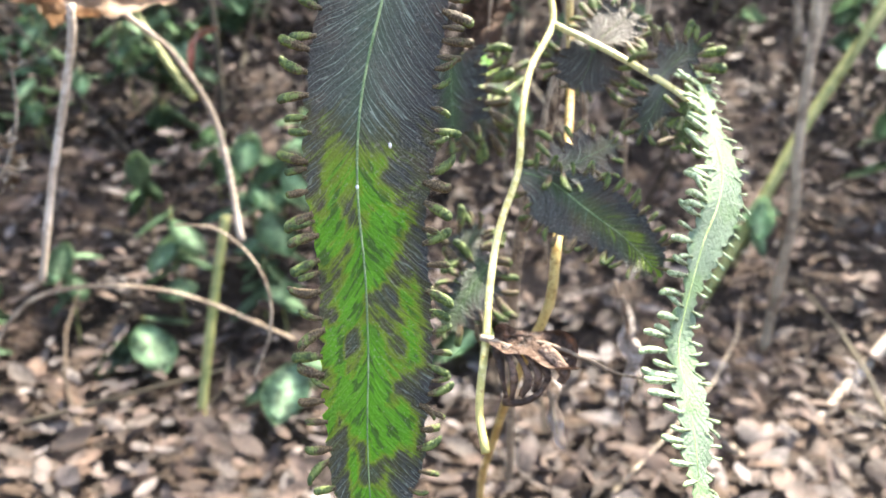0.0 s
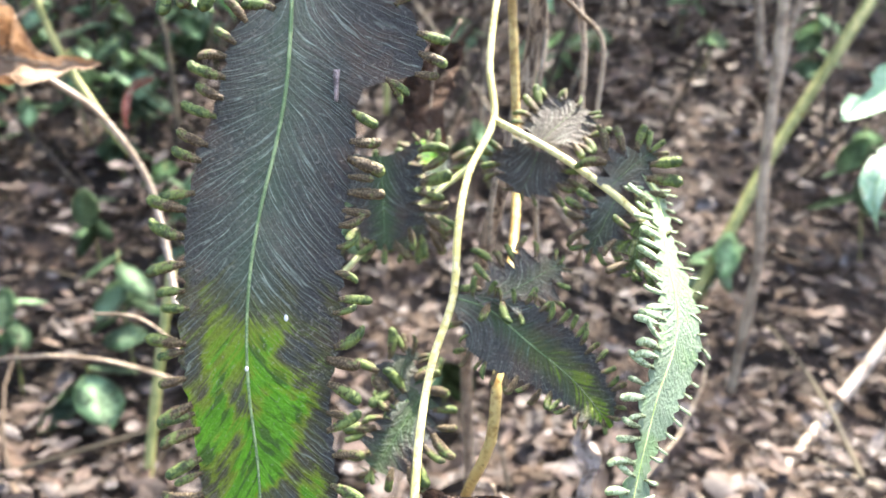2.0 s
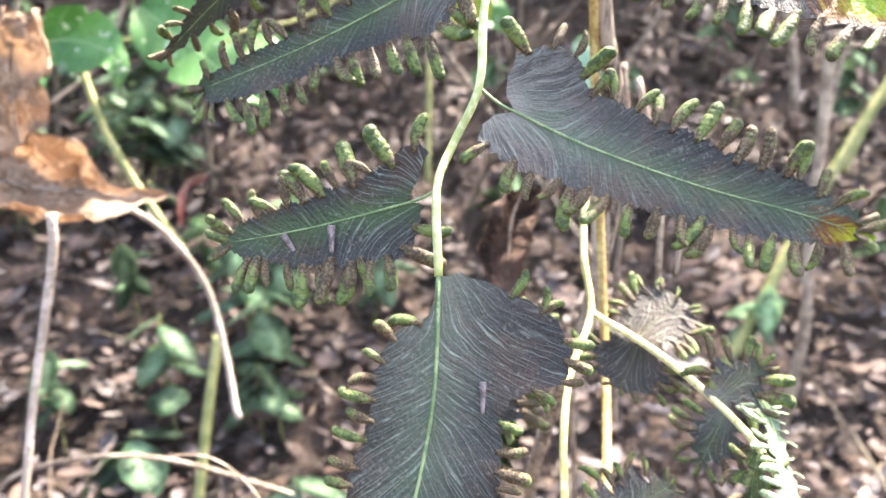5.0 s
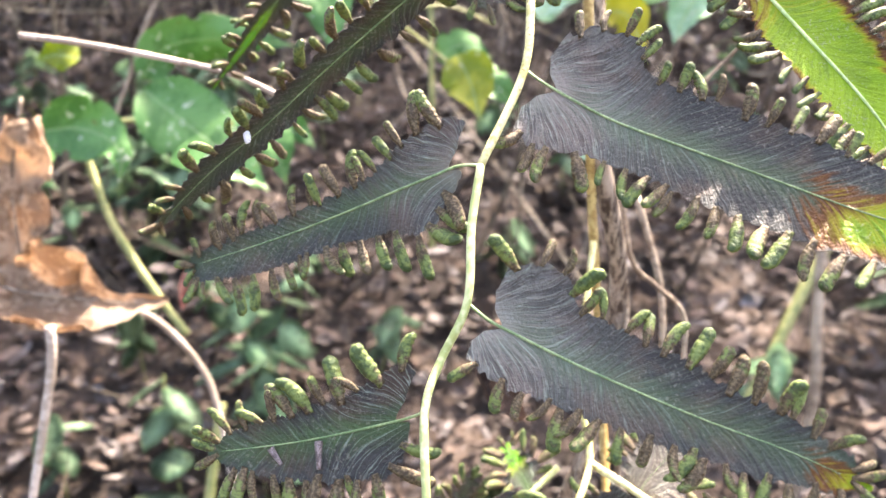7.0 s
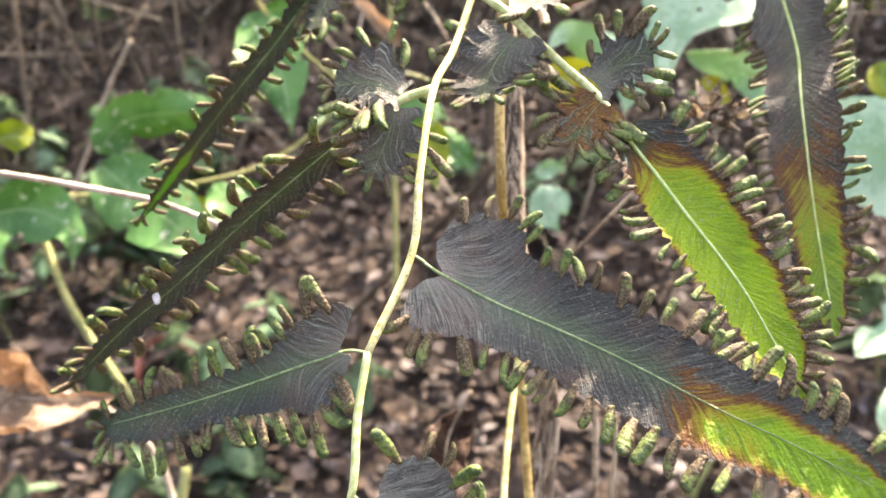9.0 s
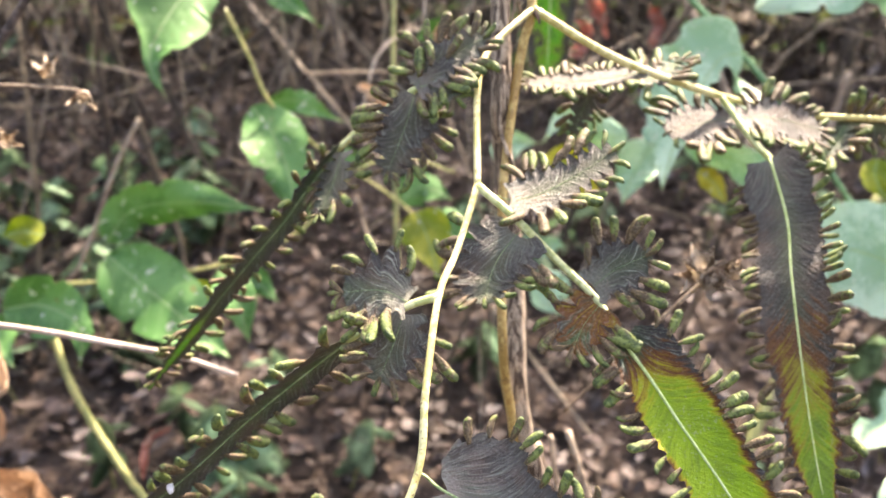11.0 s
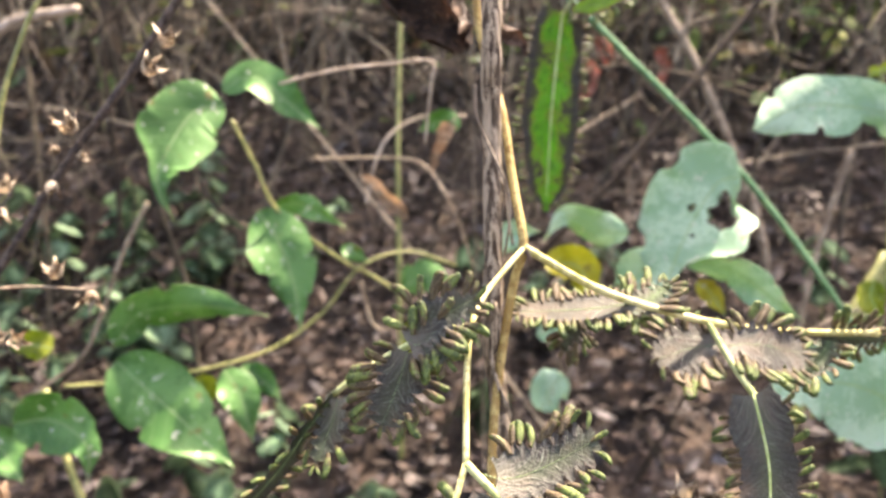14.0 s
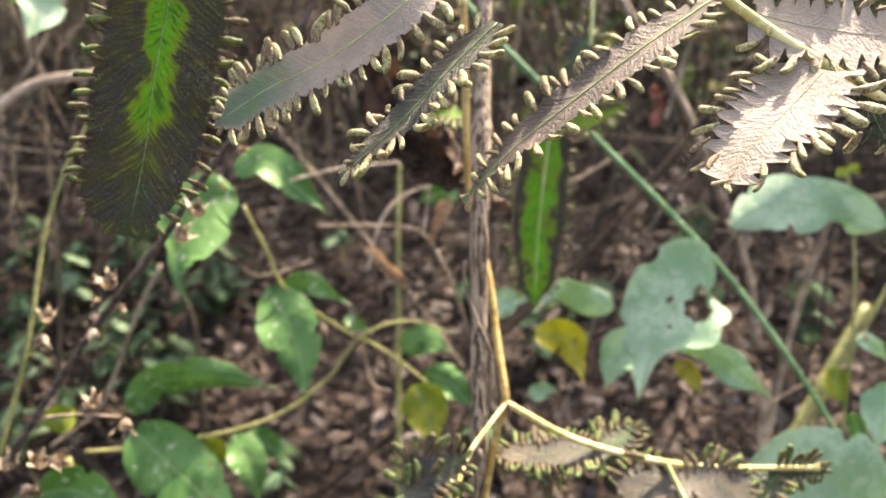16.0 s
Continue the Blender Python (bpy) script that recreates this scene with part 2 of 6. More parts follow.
def broadleaf_material(name, low, high, vein=(0.25, 0.36, 0.16), share=0.3, gloss=0.42, spots=True):
    m, tree, bsdf = shader(name)
    n = Net(tree)
    uv = tree.nodes.new("ShaderNodeUVMap")
    uv.uv_map = "UVMap"
    sep = tree.nodes.new("ShaderNodeSeparateXYZ")
    n.link(uv.outputs[0], sep.inputs[0])
    u, v = sep.outputs[0], sep.outputs[1]
    pos = n.position()
    av = n.math("ABSOLUTE", v)
    a, b = n.noise(45, 4, pos), n.noise(500, 3, pos)
    side = n.math("PINGPONG", n.math("ADD", n.math("SUBTRACT", u, n.math("MULTIPLY", av, 0.75)), n.math("MULTIPLY", a, 2.0)), 4.5)
    line = n.math("MAXIMUM", n.math("MULTIPLY", n.step(side, 0.0, 0.45, 1.0, 0.0), 0.45), n.step(av, 0.25, 0.75, 1.0, 0.0))
    col = n.mix(n.step(n.math("ADD", n.math("MULTIPLY", a, 0.7), n.math("MULTIPLY", b, 0.3)), 0.35, 0.65), low, high)
    col = n.mix(n.math("MULTIPLY", line, 0.7), col, vein)
    if spots:
        col = n.mix(n.step(n.noise(230, 1, pos), 0.93, 0.96, 0.0, 0.8), col, (0.50, 0.52, 0.42))
        col = n.mix(n.step(n.noise(90, 2, pos), 0.90, 0.97, 0.0, 0.7), col, (0.16, 0.10, 0.03))
    n.link(col, bsdf.inputs["Base Color"])
    n.link(n.step(b, 0.3, 0.7, gloss, gloss + 0.16), bsdf.inputs["Roughness"])
    bsdf.inputs["Specular IOR Level"].default_value = 0.36
    n.link(n.bump(n.math("ADD", n.math("MULTIPLY", side, 0.12), n.math("MULTIPLY", b, 0.4)), 0.22, 0.0006), bsdf.inputs["Normal"])
    translucent(n, bsdf, n.mix(0.4, col, (0.20, 0.40, 0.03)), share)
    return m


def scatter_material(name, ramp, rough=0.7, scale=70.0, share=0.0, single=False):
    """For many joined small pieces: each island takes its own tone."""
    m, tree, bsdf = shader(name)
    n = Net(tree)
    rnd = tree.nodes.new("ShaderNodeNewGeometry").outputs["Random Per Island"] if not single else tree.nodes.new("ShaderNodeObjectInfo").outputs["Random"]
    cr = tree.nodes.new("ShaderNodeValToRGB")
    els = cr.color_ramp.elements
    while len(els) < len(ramp):
        els.new(0.5)
    for i, c in enumerate(ramp):
        els[i].position, els[i].color = i / (len(ramp) - 1), (*c, 1)
    n.link(rnd, cr.inputs[0])
    pos = n.position()
    a, b = n.noise(scale, 4, pos), n.noise(scale * 7, 3, pos)
    dim = n.math("ADD", n.step(a, 0.3, 0.7, 0.55, 1.15), n.step(b, 0.3, 0.7, -0.2, 0.2))
    mul = tree.nodes.new("ShaderNodeVectorMath")
    mul.operation = "SCALE"
    n.link(cr.outputs[0], mul.inputs[0])
    n.link(dim, mul.inputs["Scale"])
    n.link(mul.outputs[0], bsdf.inputs["Base Color"])
    bsdf.inputs["Roughness"].default_value = rough
    bsdf.inputs["Specular IOR Level"].default_value = 0.4
    n.link(n.bump(n.math("ADD", a, b), 0.4, 0.002), bsdf.inputs["Normal"])
    if share:
        translucent(n, bsdf, mul.outputs[0], share)
    return m


BLADE = fern_blade_material()
SPIKE = spike_material()
# lighter spike copy: sunlight on the upper frond's spikes put into the colour
SPIKE_SUNLIT = spike_material("fertile_spike_sunlit", (0.15, 0.11, 0.06), (0.34, 0.27, 0.16), (0.20, 0.20, 0.08), (0.44, 0.42, 0.22), 0.3)
# palest spike copy, tinted as the sunlit fringe of the pale green leaflet
SPIKE_PALE = spike_material("fertile_spike_pale", (0.07, 0.09, 0.04), (0.24, 0.31, 0.17), (0.20, 0.28, 0.14), (0.42, 0.52, 0.33), 0.15)
RIB_PALE = plain_material("fern_midrib_pale", (0.34, 0.45, 0.15), (0.50, 0.60, 0.27), 300, (0.4, 0.6))
RIB = plain_material("fern_midrib", (0.12, 0.19, 0.075), (0.25, 0.33, 0.15), 300, (0.4, 0.6))
RACHIS = plain_material("fern_rachis", (0.42, 0.38, 0.13), (0.62, 0.58, 0.28), 90, (0.35, 0.55), speck=(0.25, 0.17, 0.06))
RACHIS_GREEN = plain_material("fern_rachis_green", (0.32, 0.37, 0.13), (0.50, 0.53, 0.26), 90, (0.35, 0.55))
YELLOW_STEM = plain_material("yellow_stem", (0.28, 0.18, 0.05), (0.48, 0.36, 0.13), 80, (0.4, 0.6), speck=(0.10, 0.06, 0.02))
BARK = plain_material("dry_bark", (0.060, 0.038, 0.024), (0.50, 0.40, 0.29), 120, (0.65, 0.85), streak=(6, 6, 0.4), bump=(0.8, 0.0012), fine=5)
DRY_STEM = plain_material("dry_stem", (0.13, 0.095, 0.065), (0.31, 0.25, 0.18), 70, (0.6, 0.8))
PALE_TWIG = plain_material("pale_twig", (0.28, 0.225, 0.17), (0.47, 0.395, 0.32), 60, (0.6, 0.8))
DARK_STALK = plain_material("dark_stalk", (0.030, 0.022, 0.018), (0.11, 0.085, 0.07), 300, (0.6, 0.8), bump=(0.7, 0.001))
GREEN_STEM = plain_material("green_stem", (0.065, 0.16, 0.075), (0.14, 0.27, 0.13), 80, (0.35, 0.5))
OLIVE_STEM = plain_material("olive_stem", (0.14, 0.16, 0.05), (0.27, 0.27, 0.10), 80, (0.45, 0.65))
DEAD_LEAF = plain_material("dead_leaf", (0.034, 0.020, 0.014), (0.145, 0.092, 0.065), 90, (0.6, 0.85), bump=(0.7, 0.0015), fine=6)
TAN_LEAF = plain_material("tan_leaf", (0.26, 0.175, 0.11), (0.46, 0.345, 0.24), 50, (0.6, 0.8), bump=(0.5, 0.0012))
HUSK = plain_material("seed_husk", (0.13, 0.085, 0.05), (0.55, 0.48, 0.38), 240, (0.6, 0.8))
CHAFF = plain_material("chaff", (0.09, 0.07, 0.065), (0.26, 0.21, 0.20), 500, (0.6, 0.8))
LEAF_GREEN = broadleaf_material("broad_leaf_green", (0.050, 0.150, 0.035), (0.110, 0.255, 0.074), gloss=0.44)
LEAF_PALE = broadleaf_material("broad_leaf_pale", (0.23, 0.39, 0.25), (0.40, 0.56, 0.40), gloss=0.44)
LEAF_OLIVE = broadleaf_material("broad_leaf_olive", (0.16, 0.20, 0.012), (0.30, 0.32, 0.03), share=0.4)
LEAF_YELLOW = broadleaf_material("broad_leaf_yellow", (0.34, 0.30, 0.012), (0.48, 0.42, 0.04), share=0.4)
LITTER = scatter_material("leaf_litter", ((0.024, 0.016, 0.013), (0.056, 0.037, 0.028), (0.092, 0.064, 0.052), (0.034, 0.024, 0.019), (0.098, 0.081, 0.073), (0.070, 0.041, 0.026), (0.150, 0.133, 0.128), (0.042, 0.029, 0.025)))
SEEDLING = scatter_material("seedling_leaf", ((0.15, 0.25, 0.14), (0.20, 0.31, 0.18), (0.26, 0.37, 0.24), (0.17, 0.27, 0.15)), 0.9, 40, 0.35, single=True)
THICKET = scatter_material("thicket_stem", ((0.022, 0.016, 0.012), (0.08, 0.056, 0.036), (0.030, 0.021, 0.015), (0.36, 0.30, 0.22), (0.045, 0.036, 0.020), (0.020, 0.015, 0.011), (0.15, 0.115, 0.07)), 0.75, 30)
BUSH = scatter_material("bush_leaf", ((0.16, 0.26, 0.05), (0.30, 0.34, 0.06), (0.10, 0.19, 0.05), (0.22, 0.32, 0.12), (0.40, 0.37, 0.08)), 0.45, 30, 0.42)
UNDERGROWTH = scatter_material("undergrowth_leaf", ((0.045, 0.10, 0.03), (0.11, 0.20, 0.05), (0.24, 0.24, 0.05), (0.07, 0.14, 0.05), (0.19, 0.11, 0.05), (0.12, 0.08, 0.045)), 0.45, 30, 0.38)
STRAW = scatter_material("dry_straw", ((0.14, 0.105, 0.065), (0.36, 0.30, 0.20), (0.20, 0.19, 0.085), (0.48, 0.41, 0.30), (0.09, 0.065, 0.045)), 0.6, 60)
SOIL = plain_material("forest_soil", (0.026, 0.018, 0.013), (0.075, 0.052, 0.038), 14, (0.8, 0.95), bump=(0.8, 0.02), fine=9)

# ---- helpers for building ----
ORIGIN = {}


def thing(name, base, label, category, group="", kind=""):
    ob = new(name)
    ob.location = base
    ob.empty_display_size = 0.01
    ORIGIN[ob.name] = Vector(base)
    return tagged(ob, label, category, group, kind)


def part(name, bm, material, parent=None, label="", origin=None):
    """Links a bmesh built in world places as one mesh under a thing or a part."""
    o = Vector(origin) if origin is not None else (ORIGIN[parent.name] if parent else Vector())
    bmesh.ops.translate(bm, verts=bm.verts, vec=-o)
    me = bpy.data.meshes.new(name)
    for f in bm.faces:
        f.smooth = True
    bm.to_mesh(me)
    bm.free()
    me.materials.append(material)
    ob = new(name, me)
    ORIGIN[ob.name] = o
    if parent:
        ob.parent = parent
        ob.location = o - ORIGIN[parent.name]
    else:
        ob.location = o
    return tagged(ob, label)


def curve_points(pts, n):
    """A smooth line through the points, n even steps."""
    p = [Vector(a) for a in pts]
    if len(p) == 2:
        dense = [p[0].lerp(p[1], i / 20) for i in range(21)]
    else:
        q = [2 * p[0] - p[1]] + p + [2 * p[-1] - p[-2]]
        dense = []
        for i in range(1, len(q) - 2):
            a, b, c, d = q[i - 1:i + 3]
            for k in range(12):
                t = k / 12
                dense.append(0.5 * (2 * b + (c - a) * t + (2 * a - 5 * b + 4 * c - d) * t * t + (3 * b - a - 3 * c + d) * t ** 3))
        dense.append(p[-1].copy())
    run = [0.0]
    for a, b in zip(dense, dense[1:]):
        run.append(run[-1] + (b - a).length)
    out, j = [], 0
    for i in range(n + 1):
        w = run[-1] * i / n
        while j < len(run) - 2 and run[j + 1] < w:
            j += 1
        f = (w - run[j]) / max(run[j + 1] - run[j], 1e-9)
        out.append(dense[j].lerp(dense[j + 1], min(max(f, 0), 1)))
    return out, run[-1]


def tube(pts, r0, r1=None, n=None, sides=8, bm=None, knobs=(), wobble=0.06, flat=1.0):
    """A round stem through the points, tapering from r0 to r1; knobs: (share of the way, swell)."""
    bm = bm or bmesh.new()
    r1 = r0 if r1 is None else r1
    n = n or max(8, 7 * (len(pts) - 1))
    line, length = curve_points(pts, n)
    t0 = (line[1] - line[0]).normalized()
    a = t0.cross(Vector((0.31, -0.9, 0.2)) if abs(t0.y) < 0.8 else Vector((1, 0, 0.1))).normalized()
    rings = []
    for i, p in enumerate(line):
        t = (line[min(i + 1, n)] - line[max(i - 1, 0)]).normalized()
        a = (a - a.dot(t) * t).normalized()
        b = t.cross(a)
        s = i / n
        r = r0 + (r1 - r0) * s
        r *= 1 + wobble * noise.noise(p * 260)
        for at, swell in knobs:
            r *= 1 + swell * math.exp(-((s - at) * length / (1.6 * r0)) ** 2)
        rings.append([bm.verts.new(p + r * (math.cos(2 * math.pi * k / sides) * a + flat * math.sin(2 * math.pi * k / sides) * b)) for k in range(sides)])
    for ra, rb in zip(rings, rings[1:]):
        for k in range(sides):
            bm.faces.new((ra[k], ra[(k + 1) % sides], rb[(k + 1) % sides], rb[k]))
    bm.faces.new(rings[0][::-1])
    bm.faces.new(rings[-1])
    return bm


def ease(knots, s):
    """Smooth value at s between knots (s, a, b)."""
    for (s0, *a), (s1, *b) in zip(knots, knots[1:]):
        if s <= s1:
            f = min(max((s - s0) / (s1 - s0), 0), 1)
            f = f * f * (3 - 2 * f)
            return [x + (y - x) * f for x, y in zip(a, b)]
    return list(knots[-1][1:])


def smooth(x, lo, hi):
    f = min(max((x - lo) / (hi - lo), 0), 1)
    return f * f * (3 - 2 * f)


def shell(bm, grid, normals, where, uv, thick, layers=()):
    """Skins a grid of points as a sheet with a back face and a closed rim."""
    rear = []
    for row, nrm in zip(grid, normals):
        line = []
        for v in row:
            b = bm.verts.new(v.co - nrm * thick)
            for lay in layers:
                b[lay] = v[lay]
            where[b] = where[v]
            line.append(b)
        rear.append(line)
    quads, rims = [], []
    for (fa, fb), (ba, bb) in zip(zip(grid, grid[1:]), zip(rear, rear[1:])):
        for k in range(len(fa) - 1):
            quads.append((fa[k], fa[k + 1], fb[k + 1], fb[k]))
            quads.append((ba[k], bb[k], bb[k + 1], ba[k + 1]))
        rims.append((fa[0], fb[0], bb[0], ba[0]))
        rims.append((fb[-1], fa[-1], ba[-1], bb[-1]))
    for k in range(len(grid[0]) - 1):
        rims.append((grid[0][k + 1], grid[0][k], rear[0][k], rear[0][k + 1]))
        rims.append((grid[-1][k], grid[-1][k + 1], rear[-1][k + 1], rear[-1][k]))
    for i, q in enumerate(quads + rims):
        f = bm.faces.new(q)
        if i >= len(quads):
            for e in f.edges:
                e.smooth = False
        for lp in f.loops:
            lp[uv].uv = where[lp.vert]


# ---- fertile spikes of the fern: a few forms, shared by all leaflets ----
def spike_mesh(seed, bend, sway, material=None):
    rnd = random.Random(seed)
    bm = bmesh.new()
    along = bm.verts.layers.float.new("along")
    groove = bm.verts.layers.float.new("groove")
    L, R, n, sides = 0.0060, 0.00092, 22, 8
    rings = []
    for i in range(n + 1):
        s = i / n
        prof = (0.52 + 0.48 * smooth(s, 0.0, 0.45)) * math.sqrt(max(0.0, 1 - max(0, (s - 0.80) / 0.20) ** 2.2)) if s < 1 else 0.0
        c = Vector((L * s * (1 - 0.16 * abs(bend) * s), bend * L * 0.42 * s * s, sway * L * 0.40 * s * s))
        ring = []
        for k in range(sides):
            ang = 2 * math.pi * k / sides
            # overlapping scales in two rows, left and right
            ph = (s * 7 + (0.5 if math.cos(ang) > 0 else 0.0)) % 1.0
            r = R * prof * (0.90 + 0.16 * (1 - ph)) * (1 + 0.06 * (rnd.random() - 0.5))
            v = bm.verts.new(c + Vector((-0.00022 * (1 - ph) * abs(math.cos(ang)), r * math.cos(ang), 0.72 * r * math.sin(ang))))
            v[along], v[groove] = s, ph ** 2 if i < n - 1 else 0.0
            ring.append(v)
        rings.append(ring)
    for ra, rb in zip(rings, rings[1:]):
        for k in range(sides):
            bm.faces.new((ra[k], ra[(k + 1) % sides], rb[(k + 1) % sides], rb[k]))
    bm.faces.new(rings[0][::-1])
    for f in bm.faces:
        f.smooth = True
    me = bpy.data.meshes.new("fertile_spike")
    bm.to_mesh(me)
    bm.free()
    me.materials.append(material or SPIKE)
    return me


SPIKES = [spike_mesh(1, 0.12, 0.05), spike_mesh(2, 0.4, 0.12), spike_mesh(3, 0.65, 0.1), spike_mesh(4, 0.25, -0.15), spike_mesh(5, -0.1, 0.25), spike_mesh(6, 0.9, 0.1)]
SPIKES_PALE = [spike_mesh(7, 0.5, 0.15, SPIKE_PALE), spike_mesh(8, 0.9, 0.2, SPIKE_PALE), spike_mesh(9, 0.3, -0.2, SPIKE_PALE)]
SPIKES_SUNLIT = [spike_mesh(10, 0.4, 0.1, SPIKE_SUNLIT), spike_mesh(11, 0.8, 0.15, SPIKE_SUNLIT), spike_mesh(12, 0.2, -0.15, SPIKE_SUNLIT)]
COUNT = [0]


def fern_leaflet(frond, mid, knots, view, roll=0.0, petiole=None, green=None, hue=0.0, withered_lit=0.0, spikes=(0.06, 0.97), pitch=4.1, size=1.0,
                 ribs=0.00019, cup=0.10, ruffle=0.0004, label="", sides="ab", lean=3.0, back=(0.3, 0.3), rust=0.0, drop_b=0.0, cut=None, patchy=0.0, pale_sheen=0.0, forms=None, shorter=1.0, veins=0.4):
    """One leaflet: blade, midrib, and its fringe of fertile spikes.
    mid: the midrib from base to tip. knots: share of the length, half widths in mm of side a (clockwise of the way as seen) and side b.
    view: a place towards which the face looks. green: (start, full, edge_a, edge_b): where the green begins along and how far it spreads."""
    COUNT[0] += 1
    rnd = random.Random(COUNT[0] * 17 + 3)
    line, length = curve_points(mid, 112)
    small = min(1.0, length / 0.038)
    ribs *= 0.35 + 0.65 * small if length > 0.032 else 0.4
    if small < 0.8:
        pitch *= 0.84
        knots = [(s, a * 1.22, b * 1.22) for s, a, b in knots]
    cut = (3.4 if small < 0.8 else 0.6) if cut is None else cut
    nw = 9
    bm = bmesh.new()
    uv = bm.loops.layers.uv.new("UVMap")
    lg, lh, lb, lp, lv = (bm.verts.layers.float.new(k) for k in ("green", "hue", "withered_lit", "silver_sheen", "veins"))
    view = Vector(view)
    ph = rnd.uniform(0, 9)
    grid, where, stations = [], {}, []
    for i, p in enumerate(line):
        s = i / 112
        t = (line[min(i + 1, 112)] - line[max(i - 1, 0)]).normalized()
        nrm = (view - p)
        nrm = (nrm - nrm.dot(t) * t).normalized()
        nrm = Matrix.Rotation(radians(roll), 3, t) @ nrm
        a = t.cross(nrm).normalized()
        wa, wb = (0.001 * w for w in ease(knots, s))
        x = s * length * 1000
        # crenate margin with fine teeth
        tooth = 0.00028 * math.sin(x * 6.9 + ph) + 0.00024 * math.sin(x * 3.1 + 2 * ph) + 0.0002 * noise.noise(Vector((x * 0.9, ph, 0))) + 0.001 * cut * (abs(math.sin(math.pi * x / pitch + ph)) - 0.6 + 0.6 * noise.noise(Vector((x * 0.5, ph, 5))))
        row = []
        for k in range(-nw, nw + 1):
            v = k / nw
            w = (wa if v > 0 else wb)
            f = abs(v)
            wide = w * f + (tooth * f ** (6 if small > 0.8 else 3) if w > 0.0012 else 0)
            lift = cup * w * f * f + ruffle * f * f * 2.2 * noise.noise(Vector((x * 0.16, ph, 3.0 if v > 0 else 8.0))) + 0.0004 * f * noise.noise(p * 190)
            if v < 0:
                lift -= drop_b * w * f * f
            rear = (back[0] if v > 0 else back[1]) * w * f * f * smooth(0.14 - s, 0, 0.14)
            # a narrow bay where the stalk enters the heart-shaped base
            bay = 0.0020 * max(0.0, 1 - x / 6.0) * (1 - smooth(f, 0.0, 0.5)) if petiole and small > 0.8 else 0.0
            q = p + a * (wide if v > 0 else -wide) + nrm * lift + t * (bay - rear)
            vert = bm.verts.new(q)
            g = 0.0
            if green:
                g0, g1, ea, eb, *end = green
                e = ea if v > 0 else eb
                g = smooth(s, g0, g1) * (1 - smooth(f, e - 0.35, e + 0.30)) if e < 5 else smooth(s, g0, g1)
                if end:
                    g *= 1 - smooth(s, end[0], end[0] + 0.25)
            if patchy:
                blot = noise.noise(Vector((x * 0.11, v * 1.9, ph))) + 0.5 * noise.noise(Vector((x * 0.3, v * 4, ph)))
                g *= 1 - patchy * smooth(blot + 0.4 * f, -0.05, 0.75)
            g = max(g, rust)
            vert[lg], vert[lh], vert[lb] = g, hue, max(withered_lit, 0.2 * pale_sheen * (1 - smooth(s, 0.02, 0.30)))
            vert[lp], vert[lv] = pale_sheen * (1.0 if small > 0.8 else 1 - smooth(s, 0.05, 0.60)), veins
            where[vert] = (x, v * w * 1000)
            row.append(vert)
        grid.append(row)
        stations.append((p, t, nrm, a, wa, wb))
    edges = [(Vector(r[-1].co), Vector(r[0].co)) for r in grid]
    shell(bm, grid, [f[2] for f in stations], where, uv, 0.00018, (lg, lh, lb, lp, lv))
    leaf = part("leaflet", bm, BLADE, frond, label, origin=line[0])
    ribline = ([petiole[0]] + list(petiole[1:]) if petiole else []) + [line[j] + stations[j][2] * 0.00003 for j in range(0, 111, 8)]
    part("midrib", tube(ribline, ribs * (1.5 if petiole else 1.0), ribs * 0.35, n=40, sides=6, wobble=0.03), RIB_PALE if max(hue - 0.3, withered_lit) > 0.5 and small > 0.8 or ribs > 0.0004 else RIB, leaf)
    # the fringe follows the margin
    for sd, name in ((0, "a"), (1, "b")):
        if name not in sides:
            continue
        margin = [e[sd] for e in edges]
        run = [0.0]
        for p, q in zip(margin, margin[1:]):
            run.append(run[-1] + 1000 * (q - p).length)
        x, i = spikes[0] * run[-1] + rnd.uniform(0, 2), 0
        # small fan-shaped leaflets carry one spike on each lobe
        step_mm = length * 1000 / 112
        peaks = [run[j] for j in range(4, 111) if int((j * step_mm / pitch + ph / math.pi - 0.5)) != int(((j - 1) * step_mm / pitch + ph / math.pi - 0.5))] if small < 0.8 else []
        if peaks:
            x = peaks.pop(0)
        while x < spikes[1] * run[-1]:
            while run[i + 1] < x:
                i += 1
            p, t, nrm, a = stations[i][:4]
            root = margin[i]
            rim = (margin[min(i + 6, 112)] - margin[max(i - 6, 0)]).normalized()
            out = rim.cross(nrm) * (1 if sd == 0 else -1)
            if small < 0.8:
                ray = root - line[20]
                out = (out * 0.5 + (ray - ray.dot(nrm) * nrm).normalized()).normalized()
            turn = radians(lean + rnd.gauss(0, 9))
            d = (out * math.cos(turn) + rim * math.sin(turn) + nrm * rnd.gauss(0.06, 0.15)).normalized()
            y = (t - t.dot(d) * d).normalized() * (1 if rnd.random() < 0.35 else -1)
            z = d.cross(y)
            k = (1.2 if small > 0.8 else 1.45) * size * (1.0 if sd == 0 else shorter) * rnd.uniform(0.72, 1.2) * (1 - 0.3 * smooth(i / 112, 0.8, 1.0))
            fat = k * rnd.uniform(0.9, 1.2) * (1.0 if small > 0.8 else 1.04) * (0.68 if forms is SPIKES_PALE else 1.0)
            m = Matrix(((d.x * k, y.x * fat, z.x * fat, 0), (d.y * k, y.y * fat, z.y * fat, 0), (d.z * k, y.z * fat, z.z * fat, 0), (0, 0, 0, 1)))
            o = new("fertile_spike", rnd.choice(forms or SPIKES))
            o.parent = leaf
            o.matrix_basis = Matrix.Translation(root - d * (0.0006 if small > 0.8 else 0.0014) - ORIGIN[leaf.name]) @ m
